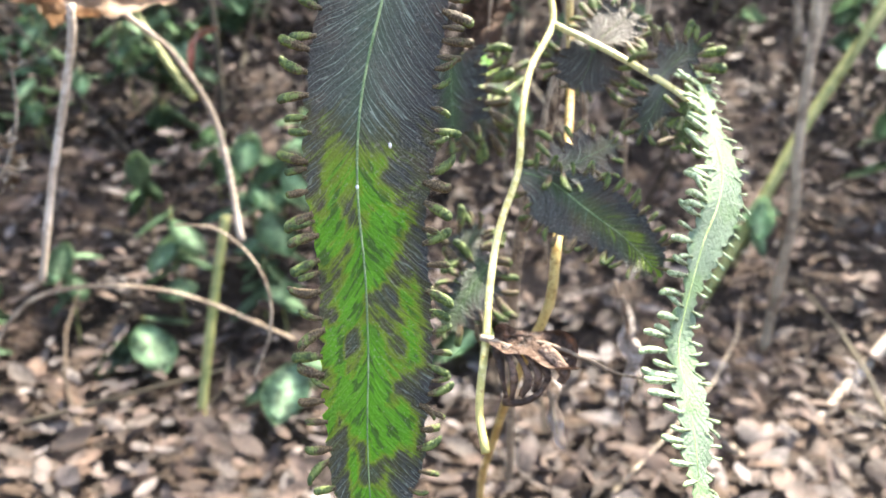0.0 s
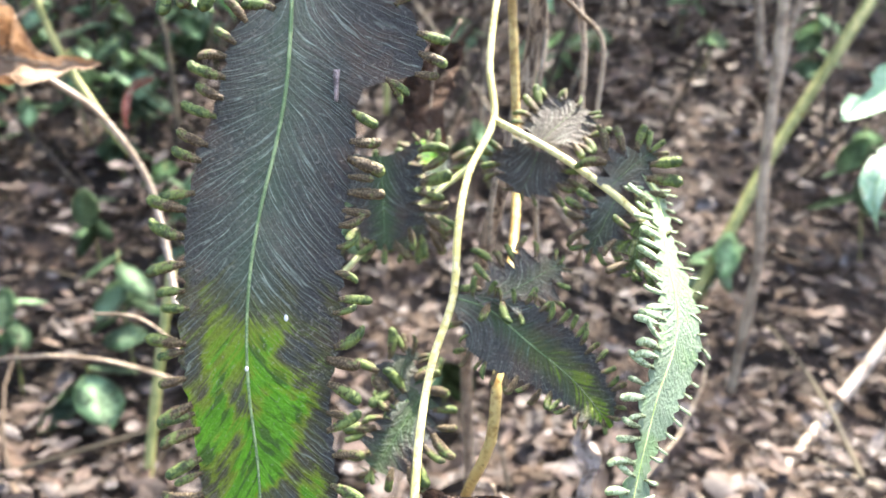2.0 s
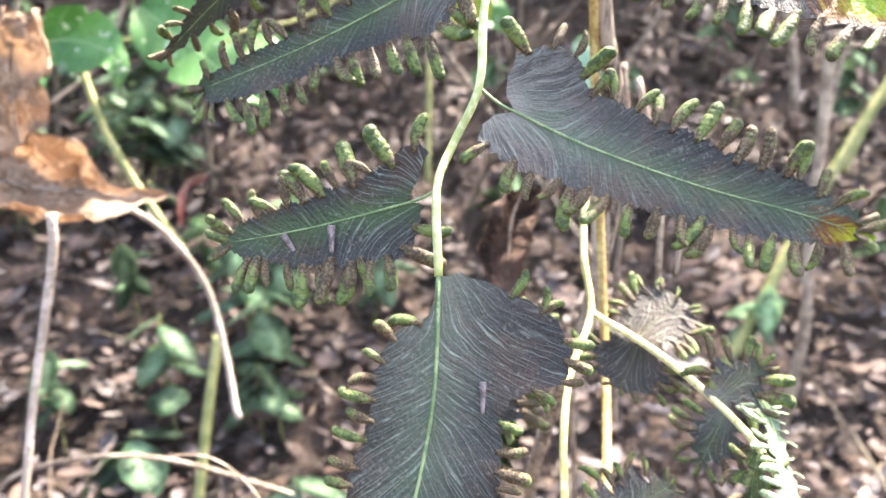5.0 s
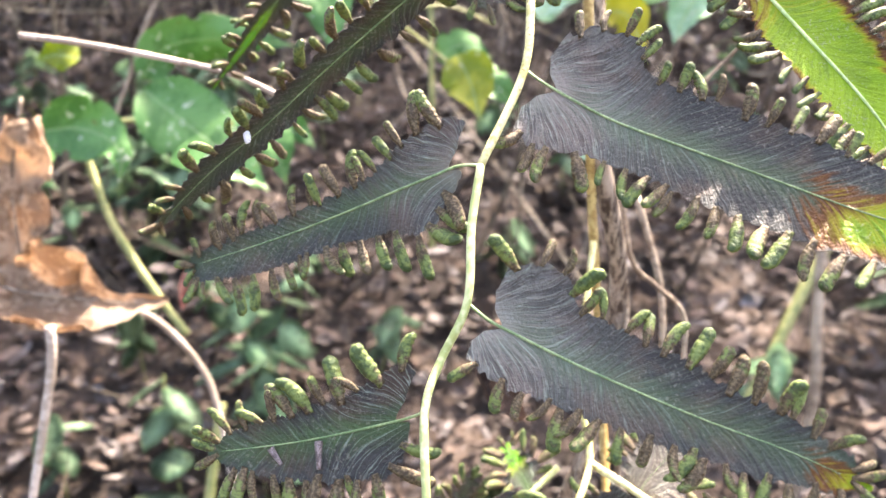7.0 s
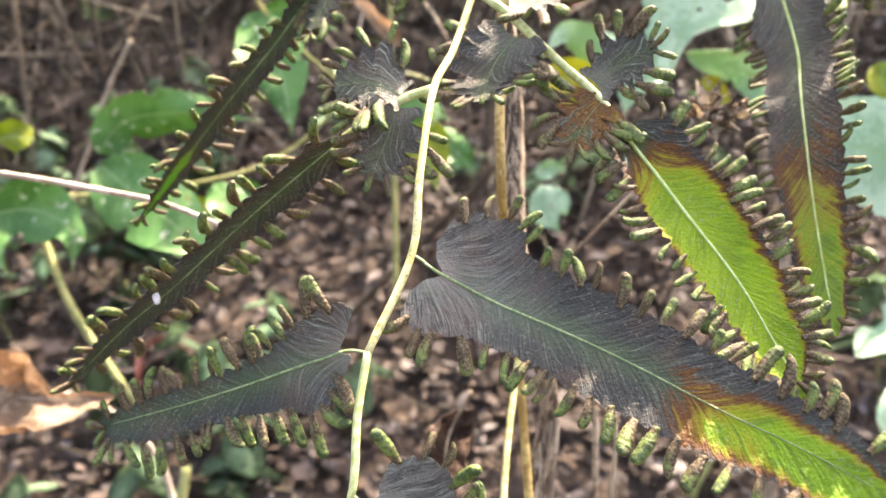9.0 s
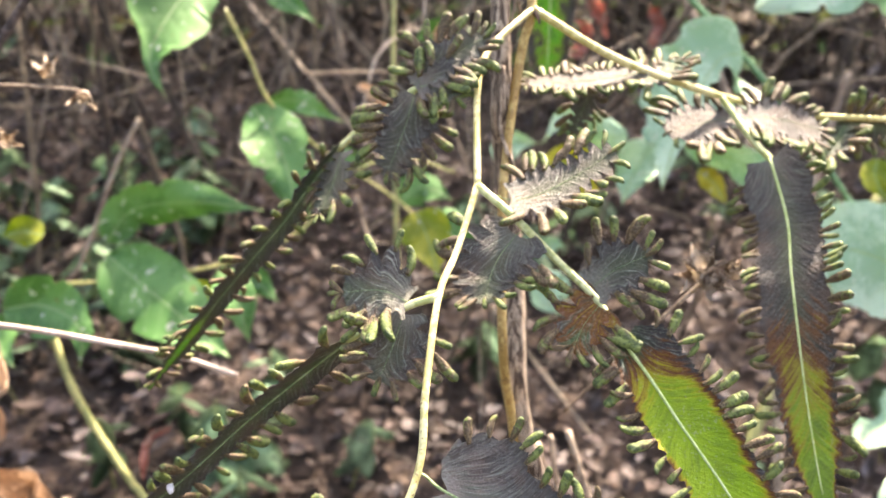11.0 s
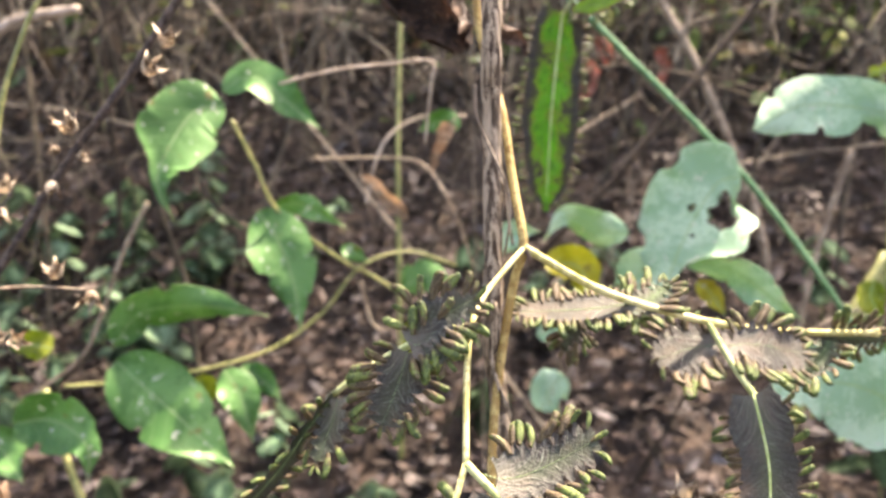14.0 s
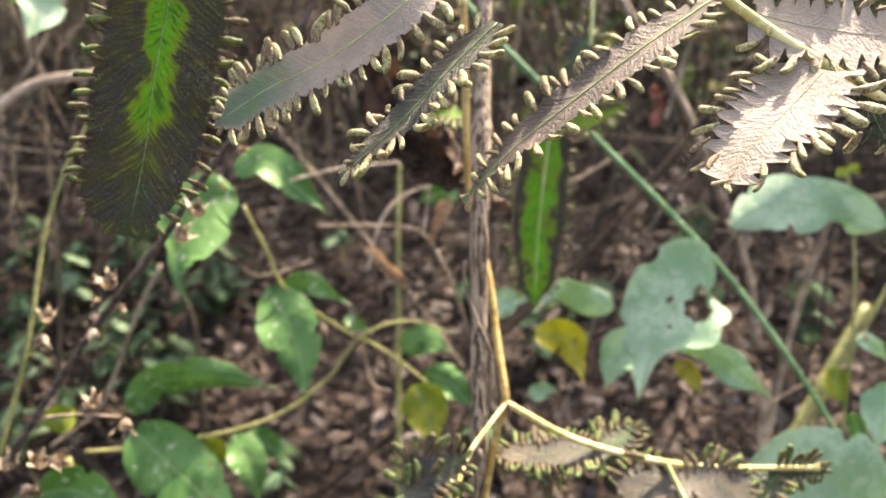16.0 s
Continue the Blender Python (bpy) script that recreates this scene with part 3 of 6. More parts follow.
            if small < 0.8:
                x = peaks.pop(0) if peaks else 1e9
                continue
            x += pitch * (rnd.uniform(0.50, 0.65) if rnd.random() < 0.18 else rnd.uniform(0.85, 1.4))
    # the tip ends in spikes too
    p, t, nrm, a = stations[110][:4]
    for fan in ((-0.7, 0.0, 0.7) if small < 0.8 else (-0.45, 0.35)):
        d = (t * math.cos(fan) + a * math.sin(fan) + nrm * rnd.gauss(0.05, 0.1)).normalized()
        y = (a - a.dot(d) * d).normalized() * (1 if fan > 0 else -1)
        z = d.cross(y)
        k = size * rnd.uniform(0.75, 1.05)
        o = new("fertile_spike", rnd.choice(forms or SPIKES))
        o.parent = leaf
        o.matrix_basis = Matrix.Translation(edges[108][0].lerp(edges[108][1], 0.5 - 0.5 * fan) - d * 0.0006 - ORIGIN[leaf.name]) @ Matrix(((d.x * k, y.x * k, z.x * k, 0), (d.y * k, y.y * k, z.y * k, 0), (d.z * k, y.z * k, z.z * k, 0), (0, 0, 0, 1)))
    return leaf


def broad_leaf(plant, mid, half, view, material, roll=0.0, fold=0.25, wave=0.0045, shape=(0.33, 1.25), petiole=None, bites=(), name="leaf", label="", teeth=0.0, holes=()):
    """A smooth-edged leaf; half: half width in mm; bites: (share along, side, depth, length share)."""
    COUNT[0] += 1
    rnd = random.Random(COUNT[0])
    ph = rnd.uniform(0, 9)
    n, nw = (90, 24) if holes else (40, 8)
    line, length = curve_points(mid, n)
    bm = bmesh.new()
    uv = bm.loops.layers.uv.new("UVMap")
    grid, where, normals = [], {}, []
    view = Vector(view)
    for i, p in enumerate(line):
        s = i / n
        t = (line[min(i + 1, n)] - line[max(i - 1, 0)]).normalized()
        nrm = view - p
        nrm = Matrix.Rotation(radians(roll), 3, t) @ (nrm - nrm.dot(t) * t).normalized()
        normals.append(nrm)
        a = t.cross(nrm)
        peak = shape[0]
        w = (s / peak) ** 0.55 if s < peak else (0.5 + 0.5 * math.cos(math.pi * ((s - peak) / (1 - peak)) ** 1.15)) ** (0.8 * shape[1])
        w = 0.001 * half * min((s / peak) ** 0.6 * (1.6 - 0.6 * s / peak) if s < peak else w, 1.0)
        row = []
        for k in range(-nw, nw + 1):
            v = k / nw
            f = abs(v)
            ww = w
            for at, sd, depth, wide in bites:
                if sd * v > 0:
                    ww *= 1 - depth * math.exp(-((s - at) / wide) ** 4)
            ww *= 1 + 0.10 * noise.noise(Vector((s * 7, ph, 2.0 if v > 0 else 7.0))) - (0.22 * smooth(noise.noise(Vector((s * 11, ph, 4.0 if v > 0 else 9.0))), 0.30, 0.42) if 0.15 < s < 0.9 else 0)
            ww += teeth * 0.001 * math.sin(s * 75) * f if w > 0.002 else 0
            q = p + a * v * ww + nrm * (fold * ww * f ** 1.4 + wave * f * f * math.sin(s * 7 + ph + (2 if v > 0 else 0)) * smooth(w, 0, 0.01) + 0.0015 * noise.noise(p * 40 + a * v))
            vert = bm.verts.new(q)
            where[vert] = (s * length * 1000, v * ww * 1000)
            row.append(vert)
        grid.append(row)
    shell(bm, grid, normals, where, uv, 0.0003)
    if holes:
        gone = []
        for f in bm.faces:
            x = sum(where[v][0] for v in f.verts) / len(f.verts)
            y = sum(where[v][1] for v in f.verts) / len(f.verts)
            ragged = 0.35 * noise.noise(Vector((x * 0.35, y * 0.35, ph)))
            if any(((x - hx) / rx) ** 2 + ((y - hy) / ry) ** 2 < 1 + ragged for hx, hy, rx, ry in holes):
                gone.append(f)
        bmesh.ops.delete(bm, geom=gone, context="FACES")
    leaf = part(name, bm, material, plant, label, origin=line[0])
    if petiole:
        part("leaf_stalk", tube(list(petiole) + [line[0], line[2]], 0.0009, 0.0006, sides=6), OLIVE_STEM, leaf)
    return leaf


# ---- ground: one sheet that rises gently into the wood ----
def ground_height(x, y):
    h = 0.42 * max(min(y, 2.0) - 0.62, 0) + 0.30 * max(min(y, 12) - 2.0, 0)
    return h + (0.012 + 0.02 * smooth(y, 0.8, 1.6)) * noise.noise(Vector((x * 1.3, y * 1.3, 0))) + 0.012 * noise.noise(Vector((x * 6, y * 6, 3)))


def ground():
    xs = sorted({round(s * v, 3) for s in (1, -1) for v in [0.04 * i for i in range(40)] + [1.6 + 0.25 * i for i in range(18)] + [7, 10, 16, 30, 60]})
    ys = [-60, -25, -10, -5, -2.5, -1.5, -1] + [-0.8 + 0.04 * i for i in range(85)] + [2.7 + 0.2 * i for i in range(30)] + [9, 10, 12, 14, 20, 40, 90]
    verts = [(x, y, ground_height(x, y) - 0.012) for y in ys for x in xs]
    w = len(xs)
    faces = [(j * w + i, j * w + i + 1, (j + 1) * w + i + 1, (j + 1) * w + i) for j in range(len(ys) - 1) for i in range(w - 1)]
    me = bpy.data.meshes.new("ground")
    me.from_pydata(verts, [], faces)
    me.materials.append(SOIL)
    for f in me.polygons:
        f.use_smooth = True
    tagged(new("ground", me), "dark damp forest soil under fallen leaves", "ground", kind="structure")


ground()


def stuff(name, verts, faces, material, label, category):
    me = bpy.data.meshes.new(name)
    me.from_pydata(verts, [], faces)
    me.materials.append(material)
    for f in me.polygons:
        f.use_smooth = True
    return tagged(new(name, me), label, category, kind="stuff")


def add_leaf(verts, faces, base, d, nrm, length, half, curl, n=5):
    """A small curled leaf, three across and n along, added to lists."""
    a = d.cross(nrm).normalized()
    k0 = len(verts)
    for i in range(n + 1):
        s = i / n
        w = half * (math.sin(math.pi * min(s * 0.94 + 0.05, 1)) ** 0.75)
        c = base + d * (length * s) + nrm * (curl * length * (s - 0.5) ** 2)
        for v in (-1, 0, 1):
            verts.append(c + a * (v * w) + nrm * (abs(v) * w * curl))
    for i in range(n):
        for v in (0, 1):
            b = k0 + i * 3 + v
            faces.append((b, b + 1, b + 4, b + 3))


def litter():
    rnd = random.Random(5)
    verts, faces = [], []
    for layer in range(41000):
        if layer < 30000:
            y = 0.30 + 2.2 * rnd.random() ** 0.85
            x = (rnd.random() * 2 - 1) * (0.35 + 0.66 * y) + 0.02
        else:
            far, ang = 0.2 + 5.3 * rnd.random() ** 0.75, rnd.uniform(0, 2 * math.pi)
            x, y = far * math.cos(ang), 0.5 + far * math.sin(ang)
        L = 0.008 + 0.026 * rnd.random() ** 1.6
        L *= 1 + 0.3 * max(math.hypot(x, y) - 1.5, 0)
        ang = rnd.uniform(0, 2 * math.pi)
        tilt = rnd.gauss(0, 0.38)
        d = Vector((math.cos(ang) * math.cos(tilt), math.sin(ang) * math.cos(tilt), math.sin(tilt)))
        nrm = Vector((rnd.gauss(0, 0.35), rnd.gauss(0, 0.35), 1))
        nrm = (nrm - nrm.dot(d) * d).normalized()
        p = Vector((x, y, ground_height(x, y) + rnd.uniform(-0.006, 0.022)))
        add_leaf(verts, faces, p, d, nrm, L, L * rnd.uniform(0.16, 0.33), rnd.uniform(-0.7, 0.9), 4)
    stuff("leaf_litter", verts, faces, LITTER, "brown and grey fallen leaves covering the forest floor", "leaf litter")


litter()


def add_stick(verts, faces, a, b, r0, r1, bow, rnd, n=6, sides=5):
    k0 = len(verts)
    ax = (b - a).normalized()
    u = ax.cross(Vector((0.3, 0.8, 0.5))).normalized()
    w = ax.cross(u)
    off = (u * rnd.gauss(0, 1) + w * rnd.gauss(0, 1)) * bow
    for i in range(n + 1):
        s = i / n
        c = a.lerp(b, s) + off * (4 * s * (1 - s)) + Vector((noise.noise(a * 9 + Vector((s * 3, 0, 0))), 0, 0)) * bow * 0.6
        r = r0 + (r1 - r0) * s
        for k in range(sides):
            an = 2 * math.pi * k / sides
            verts.append(c + u * (r * math.cos(an)) + w * (r * math.sin(an)))
    for i in range(n):
        for k in range(sides):
            faces.append((k0 + i * sides + k, k0 + i * sides + (k + 1) % sides, k0 + (i + 1) * sides + (k + 1) % sides, k0 + (i + 1) * sides + k))


def thicket():
    """Thin upright and leaning stems of the undergrowth, and twigs on the floor."""
    rnd = random.Random(11)
    verts, faces = [], []
    for i in range(2100):
        if i < 1150:
            y = 0.85 + 4.5 * rnd.random() ** 1.25
            x = (rnd.random() * 2 - 1) * (0.35 + 0.62 * y)
        else:
            far, ang = rnd.uniform(1.6, 6.0), rnd.uniform(0, 2 * math.pi)
            x, y = far * math.cos(ang), 0.3 + far * math.sin(ang)
        if 0 < y < 1.6 and rnd.random() < 0.72:
            continue
        a = Vector((x, y, ground_height(x, y) - 0.01))
        h = rnd.uniform(0.5, 1.7)
        lean = 0.2 if rnd.random() < 0.65 else (0.5 if y < 2.6 else 0.9)
        b = a + Vector((rnd.gauss(0, lean) * h, rnd.gauss(0, 0.2) * h, h * rnd.uniform(0.6, 1)))
        r = (0.0008 + 0.0040 * rnd.random() ** 2.6) * (1 + 0.25 * y)
        add_stick(verts, faces, a, b, r, r * 0.5, 0.05 * h, rnd)
        for k in range(rnd.randint(1, 4)):
            c = a.lerp(b, rnd.uniform(0.25, 0.8))
            e = c + Vector((rnd.gauss(0, 0.22), rnd.gauss(0, 0.1), rnd.uniform(0.0, 0.35)))
            add_stick(verts, faces, c, e, r * 0.55, r * 0.25, 0.02, rnd, 4, 4)
    for i in range(520):
        # fine dry twigs tangled above the floor
        y = 0.80 + 1.7 * rnd.random()
        x = (rnd.random() * 2 - 1) * (0.3 + 0.62 * y)
        a = Vector((x, y, ground_height(x, y) + rnd.uniform(0.0, 0.55)))
        ang, L = rnd.gauss(math.pi / 2, 0.75), rnd.uniform(0.08, 0.35)
        b = a + Vector((math.cos(ang) * L, rnd.gauss(0, 0.3) * L, math.sin(ang) * L))
        add_stick(verts, faces, a, b, rnd.uniform(0.0005, 0.0014), 0.0004, 0.03 * rnd.random(), rnd, 5, 4)
    for i in range(260):
        y = 0.4 + 2.2 * rnd.random()
        x = (rnd.random() * 2 - 1) * (0.3 + 0.7 * y)
        ang = rnd.uniform(0, math.pi)
        L = rnd.uniform(0.05, 0.28)
        a = Vector((x, y, ground_height(x, y) + rnd.uniform(0.0, 0.03)))
        b = a + Vector((math.cos(ang) * L, math.sin(ang) * L, rnd.uniform(-0.01, 0.06)))
        add_stick(verts, faces, a, b, rnd.uniform(0.001, 0.003), 0.0008, 0.01, rnd, 4, 4)
    stuff("undergrowth_stems", verts, faces, THICKET, "bare brown and grey stems of the tangled undergrowth", "undergrowth")


thicket()


def dry_grass():
    """Fine straw-coloured twigs and grass stems hanging in the undergrowth."""
    rnd = random.Random(19)
    verts, faces = [], []
    for i in range(380):
        y = 0.85 + 1.1 * rnd.random()
        x = (rnd.random() * 2 - 1) * (0.25 + 0.6 * y)
        a = Vector((x, y, ground_height(x, y) + rnd.uniform(0.18, 0.6)))
        ang, L = rnd.gauss(math.pi / 2, 0.8), rnd.uniform(0.06, 0.30)
        b = a + Vector((math.cos(ang) * L, rnd.gauss(0, 0.3) * L, math.sin(ang) * L))
        add_stick(verts, faces, a, b, rnd.uniform(0.0004, 0.0011), 0.0003, 0.04 * rnd.random(), rnd, 5, 4)
    stuff("dry_grass_stems", verts, faces, STRAW, "fine straw-coloured dry twigs and grass stems", "dry grass")


dry_grass()


def undergrowth():
    rnd = random.Random(21)
    verts, faces, bush, patches = [], [], [], []
    for i in range(2700):
        if i < 1900:
            y = 1.75 + 4.0 * rnd.random() ** 1.1
            x = (rnd.random() * 2 - 1) * (0.35 + 0.62 * y)
            # clumps above the view are added to shade the bank behind
            c = Vector((x, y, ground_height(x, y) + 0.1 + 2.3 * rnd.random()))
        else:
            far, ang = rnd.uniform(2.2, 6.0), rnd.uniform(0, 2 * math.pi)
            x, y = far * math.cos(ang), 0.3 + far * math.sin(ang)
            c = Vector((x, y, ground_height(x, y) + 0.1 + (2.0 if y > 0.5 else 0.9) * rnd.random()))
        for k in range(rnd.randint(4, 11)):
            d = Vector((rnd.gauss(0, 1), rnd.gauss(0, 0.6), rnd.gauss(-0.2, 0.6))).normalized()
            nrm = Vector((rnd.gauss(0, 0.5), rnd.gauss(-0.5, 0.5), 1))
            nrm = (nrm - nrm.dot(d) * d).normalized()
            L = rnd.uniform(0.035, 0.09)
            p = c + Vector((rnd.gauss(0, 0.07), rnd.gauss(0, 0.07), rnd.gauss(0, 0.09)))
            add_leaf(verts, faces, p, d, nrm, L, L * rnd.uniform(0.2, 0.36), rnd.uniform(-0.3, 0.5), 4)
    # a low, lighter bush to one side of the bank
    for i in range(150):
        x, y = rnd.gauss(1.15, 0.33), max(1.7, rnd.gauss(2.3, 0.32))
        c = Vector((x, y, ground_height(x, y) + 0.02 + 0.55 * rnd.random()))
        for k in range(rnd.randint(5, 11)):
            d = Vector((rnd.gauss(0, 1), rnd.gauss(0, 0.6), rnd.gauss(-0.2, 0.5))).normalized()
            nrm = Vector((rnd.gauss(0, 0.4), rnd.gauss(-0.7, 0.4), 0.8))
            nrm = (nrm - nrm.dot(d) * d).normalized()
            L = rnd.uniform(0.03, 0.075)
            add_leaf(bush, patches, c + Vector((rnd.gauss(0, 0.05), rnd.gauss(0, 0.05), rnd.gauss(0, 0.05))), d, nrm, L, L * rnd.uniform(0.22, 0.4), rnd.uniform(-0.3, 0.5), 4)
    stuff("bush_leaves", bush, patches, BUSH, "light yellow-green leaves of a low bush", "shrub foliage")
    for i in range(420):
        # small sprigs of the shrub layer
        y = 1.6 + 1.3 * rnd.random()
        x = (rnd.random() * 2 - 1) * (0.3 + 0.6 * y)
        c = Vector((x, y, ground_height(x, y) + 0.12 + 0.6 * rnd.random()))
        for k in range(rnd.randint(3, 8)):
            d = Vector((rnd.gauss(0, 1), rnd.gauss(0, 0.6), rnd.gauss(-0.1, 0.5))).normalized()
            nrm = Vector((rnd.gauss(0, 0.5), rnd.gauss(-0.3, 0.5), 1))
            nrm = (nrm - nrm.dot(d) * d).normalized()
            L = rnd.uniform(0.016, 0.04)
            p = c + Vector((rnd.gauss(0, 0.035), rnd.gauss(0, 0.035), rnd.gauss(0, 0.04)))
            add_leaf(verts, faces, p, d, nrm, L, L * rnd.uniform(0.2, 0.36), rnd.uniform(-0.3, 0.5), 4)
    stuff("undergrowth_leaves", verts, faces, UNDERGROWTH, "dull green leaves of shrubs in the wood", "shrub foliage")


undergrowth()


def canopy():
    """Unseen leaves added overhead, ahead and to the sides, to shade the wood behind the fern."""
    rnd = random.Random(77)
    verts, faces = [], []
    while len(verts) < 15 * 14000:
        x, y = rnd.uniform(-5, 5), rnd.uniform(-3, 8)
        z = rnd.uniform(2.3, 3.8)
        # gaps left in the added leaves choose where the sun falls
        gx, gy = x - SUN.x / SUN.z * z, y - SUN.y / SUN.z * z
        if -1.1 < gx < 0.15 and (gy < 1.45 or gy < 2.2 and rnd.random() < 0.7) or 0.15 < gx < 1.0 and gy < 1.8 and rnd.random() < 0.7 or 0.25 < gx < 1.2 and 1.1 < gy < 2.5 and rnd.random() < 0.75 or -1.1 < gx < 0.22 and gy < 0.66 or y < 1.2 and rnd.random() < 0.6:
            continue
        c = Vector((x, y, z))
        for k in range(rnd.randint(5, 10)):
            d = Vector((rnd.gauss(0, 1), rnd.gauss(0, 1), rnd.gauss(-0.3, 0.4))).normalized()
            nrm = Vector((rnd.gauss(0, 0.4), rnd.gauss(0, 0.4), 1))
            nrm = (nrm - nrm.dot(d) * d).normalized()
            L = rnd.uniform(0.08, 0.17)
            add_leaf(verts, faces, c + Vector((rnd.gauss(0, 0.14), rnd.gauss(0, 0.14), rnd.gauss(0, 0.1))), d, nrm, L, L * rnd.uniform(0.22, 0.36), rnd.uniform(-0.3, 0.4), 4)
    stuff("tree_canopy", verts, faces, UNDERGROWTH, "unseen green leaves added overhead to shade the wood", "tree foliage")


canopy()


def tree(x, y, lean, seed):
    """An added slim tree: tapered trunk and limbs that carry the shade canopy."""
    rnd = random.Random(seed)
    z0 = ground_height(x, y) - 0.05
    t_ = thing("tree", (x, y, z0), "slim grey-brown woodland tree with bare lower trunk", "tree", group="trees of the wood")
    line = [Vector((x + lean * (k / 5) ** 1.4 + rnd.gauss(0, 0.03), y + rnd.gauss(0, 0.04), z0 + 3.7 * k / 5)) for k in range(6)]
    part("trunk", tube(line, 0.055, 0.018, n=30, sides=9, wobble=0.15), DRY_STEM, t_)
    for k in range(7):
        a = line[3].lerp(line[5], rnd.random())
        ang = k * 2.4 + rnd.uniform(-0.5, 0.5)
        r = rnd.uniform(0.9, 1.7)
        b = a + Vector((math.cos(ang) * r, math.sin(ang) * r, rnd.uniform(0.1, 0.6)))
        part("limb", tube([a, a.lerp(b, 0.5) + Vector((0, 0, 0.15)), b], 0.016, 0.005, n=14, sides=6, wobble=0.15), DRY_STEM, t_)


for i, (x, y, lean) in enumerate(((-2.3, 3.3, 0.3), (2.5, 3.6, -0.2), (0.3, 5.6, 0.2), (-3.4, 0.4, 0.4), (3.6, 1.2, 0.2), (-2.8, -2.2, 0.1), (3.0, -2.4, -0.3), (-4.2, 5.2, 0.3), (4.4, 5.4, -0.3))):
    tree(x, y, lean, 50 + i)


def seedlings():
    """A few forms of seedling, each a stem with its leaves, set about the floor."""
    rnd = random.Random(33)
    forms = []
    for kind in range(5):
        h = (0.05, 0.08, 0.11, 0.14, 0.07)[kind]
        plant = thing("seedling", (0, 0, 0), "small soft green seedling among the fallen leaves", "seedling", group="seedlings on the forest floor")
        part("stem", tube([(0, 0, -0.012), (0.002, 0.001, h * 0.5), (0, 0, h)], 0.0011, 0.0007, n=6, sides=5), OLIVE_STEM, plant)
        for k in range((5, 6, 7, 8, 4)[kind]):
            an = k * 2.4 + rnd.uniform(-0.4, 0.4)
            L = rnd.uniform(0.026, 0.058)
            z = h * (1 - 0.09 * k)
            d = Vector((math.cos(an), math.sin(an), rnd.uniform(-1.1, -0.1))).normalized()
            nrm = (Vector((0, 0, 1)) - d.z * d).normalized()
            verts, faces = [], []
            add_leaf(verts, faces, Vector((0, 0, z)), d, nrm, L, L * rnd.uniform(0.26, 0.42), rnd.uniform(-0.45, 0.2), 5)
            bm = bmesh.new()
            vs = [bm.verts.new(v) for v in verts]
            for f in faces:
                bm.faces.new([vs[q] for q in f])
            bmesh.ops.solidify(bm, geom=bm.faces[:], thickness=0.0004)
            part("leaf", bm, SEEDLING, plant)
        forms.append(plant)
    for i in range(84):
        y = rnd.uniform(0.52, 1.4)
        x = rnd.uniform(-0.62, -0.12) * (0.45 + 0.6 * y) * 1.15 if rnd.random() < 0.85 else rnd.uniform(-0.1, 0.65) * y
        m = pose(x, y, ground_height(x, y), rnd.gauss(0, 9), rnd.gauss(0, 9), rnd.uniform(0, 360))
        if i < len(forms):
            forms[i].matrix_basis = m
        else:
            copy_thing(forms[i % len(forms)], m)


seedlings()

# ---- the climbing fern: front frond ----
FRONT = (-0.0089, 0.0447, 0.3722)
LATER = (0.0121, 0.0535, 0.4204)
LAST = (0.0187, 0.0583, 0.5195)
N0, E1N, E2N, FN = (0.044, 0.270, 0.480), (0.028, 0.249, 0.464), (0.0152, 0.2076, 0.4179), (0.025, 0.227, 0.438)
GN, HN, CN, BN, AN = (0.010, 0.188, 0.390), (0.002, 0.180, 0.375), (-0.001, 0.169, 0.355), (-0.008, 0.162, 0.340), (-0.008, 0.1555, 0.328)

front = thing("climbing_fern_frond", N0, "climbing fern frond with dark sooty leaflets fringed by fertile spikes", "fern")
part("rachis", tube([N0, (0.0384, 0.2633, 0.4758), (0.0319, 0.2563, 0.4701), E1N, (0.0262, 0.2394, 0.4546), FN], 0.0008, 0.00078, n=40), RACHIS, front, "pale yellow wiry stalk")
part("rachis", tube([FN, (0.0197, 0.2180, 0.4254), E2N, (0.0119, 0.1945, 0.4029), GN, HN], 0.00078, 0.00075, n=40), RACHIS, front, "pale yellow wiry stalk")
part("rachis", tube([HN, (0.0001, 0.1749, 0.3660), CN, (-0.0054, 0.1679, 0.3458), BN, AN], 0.00075, 0.00068, n=40), RACHIS_GREEN, front, "pale green wiry stalk")

part("bud", tube([N0, Vector(N0) + Vector((0.001, -0.001, -0.002)), Vector(N0) + Vector((0.0016, -0.0014, -0.0042))], 0.0011, 0.0003, n=8, sides=6), DEAD_LEAF, front, "tiny withered brown bud")
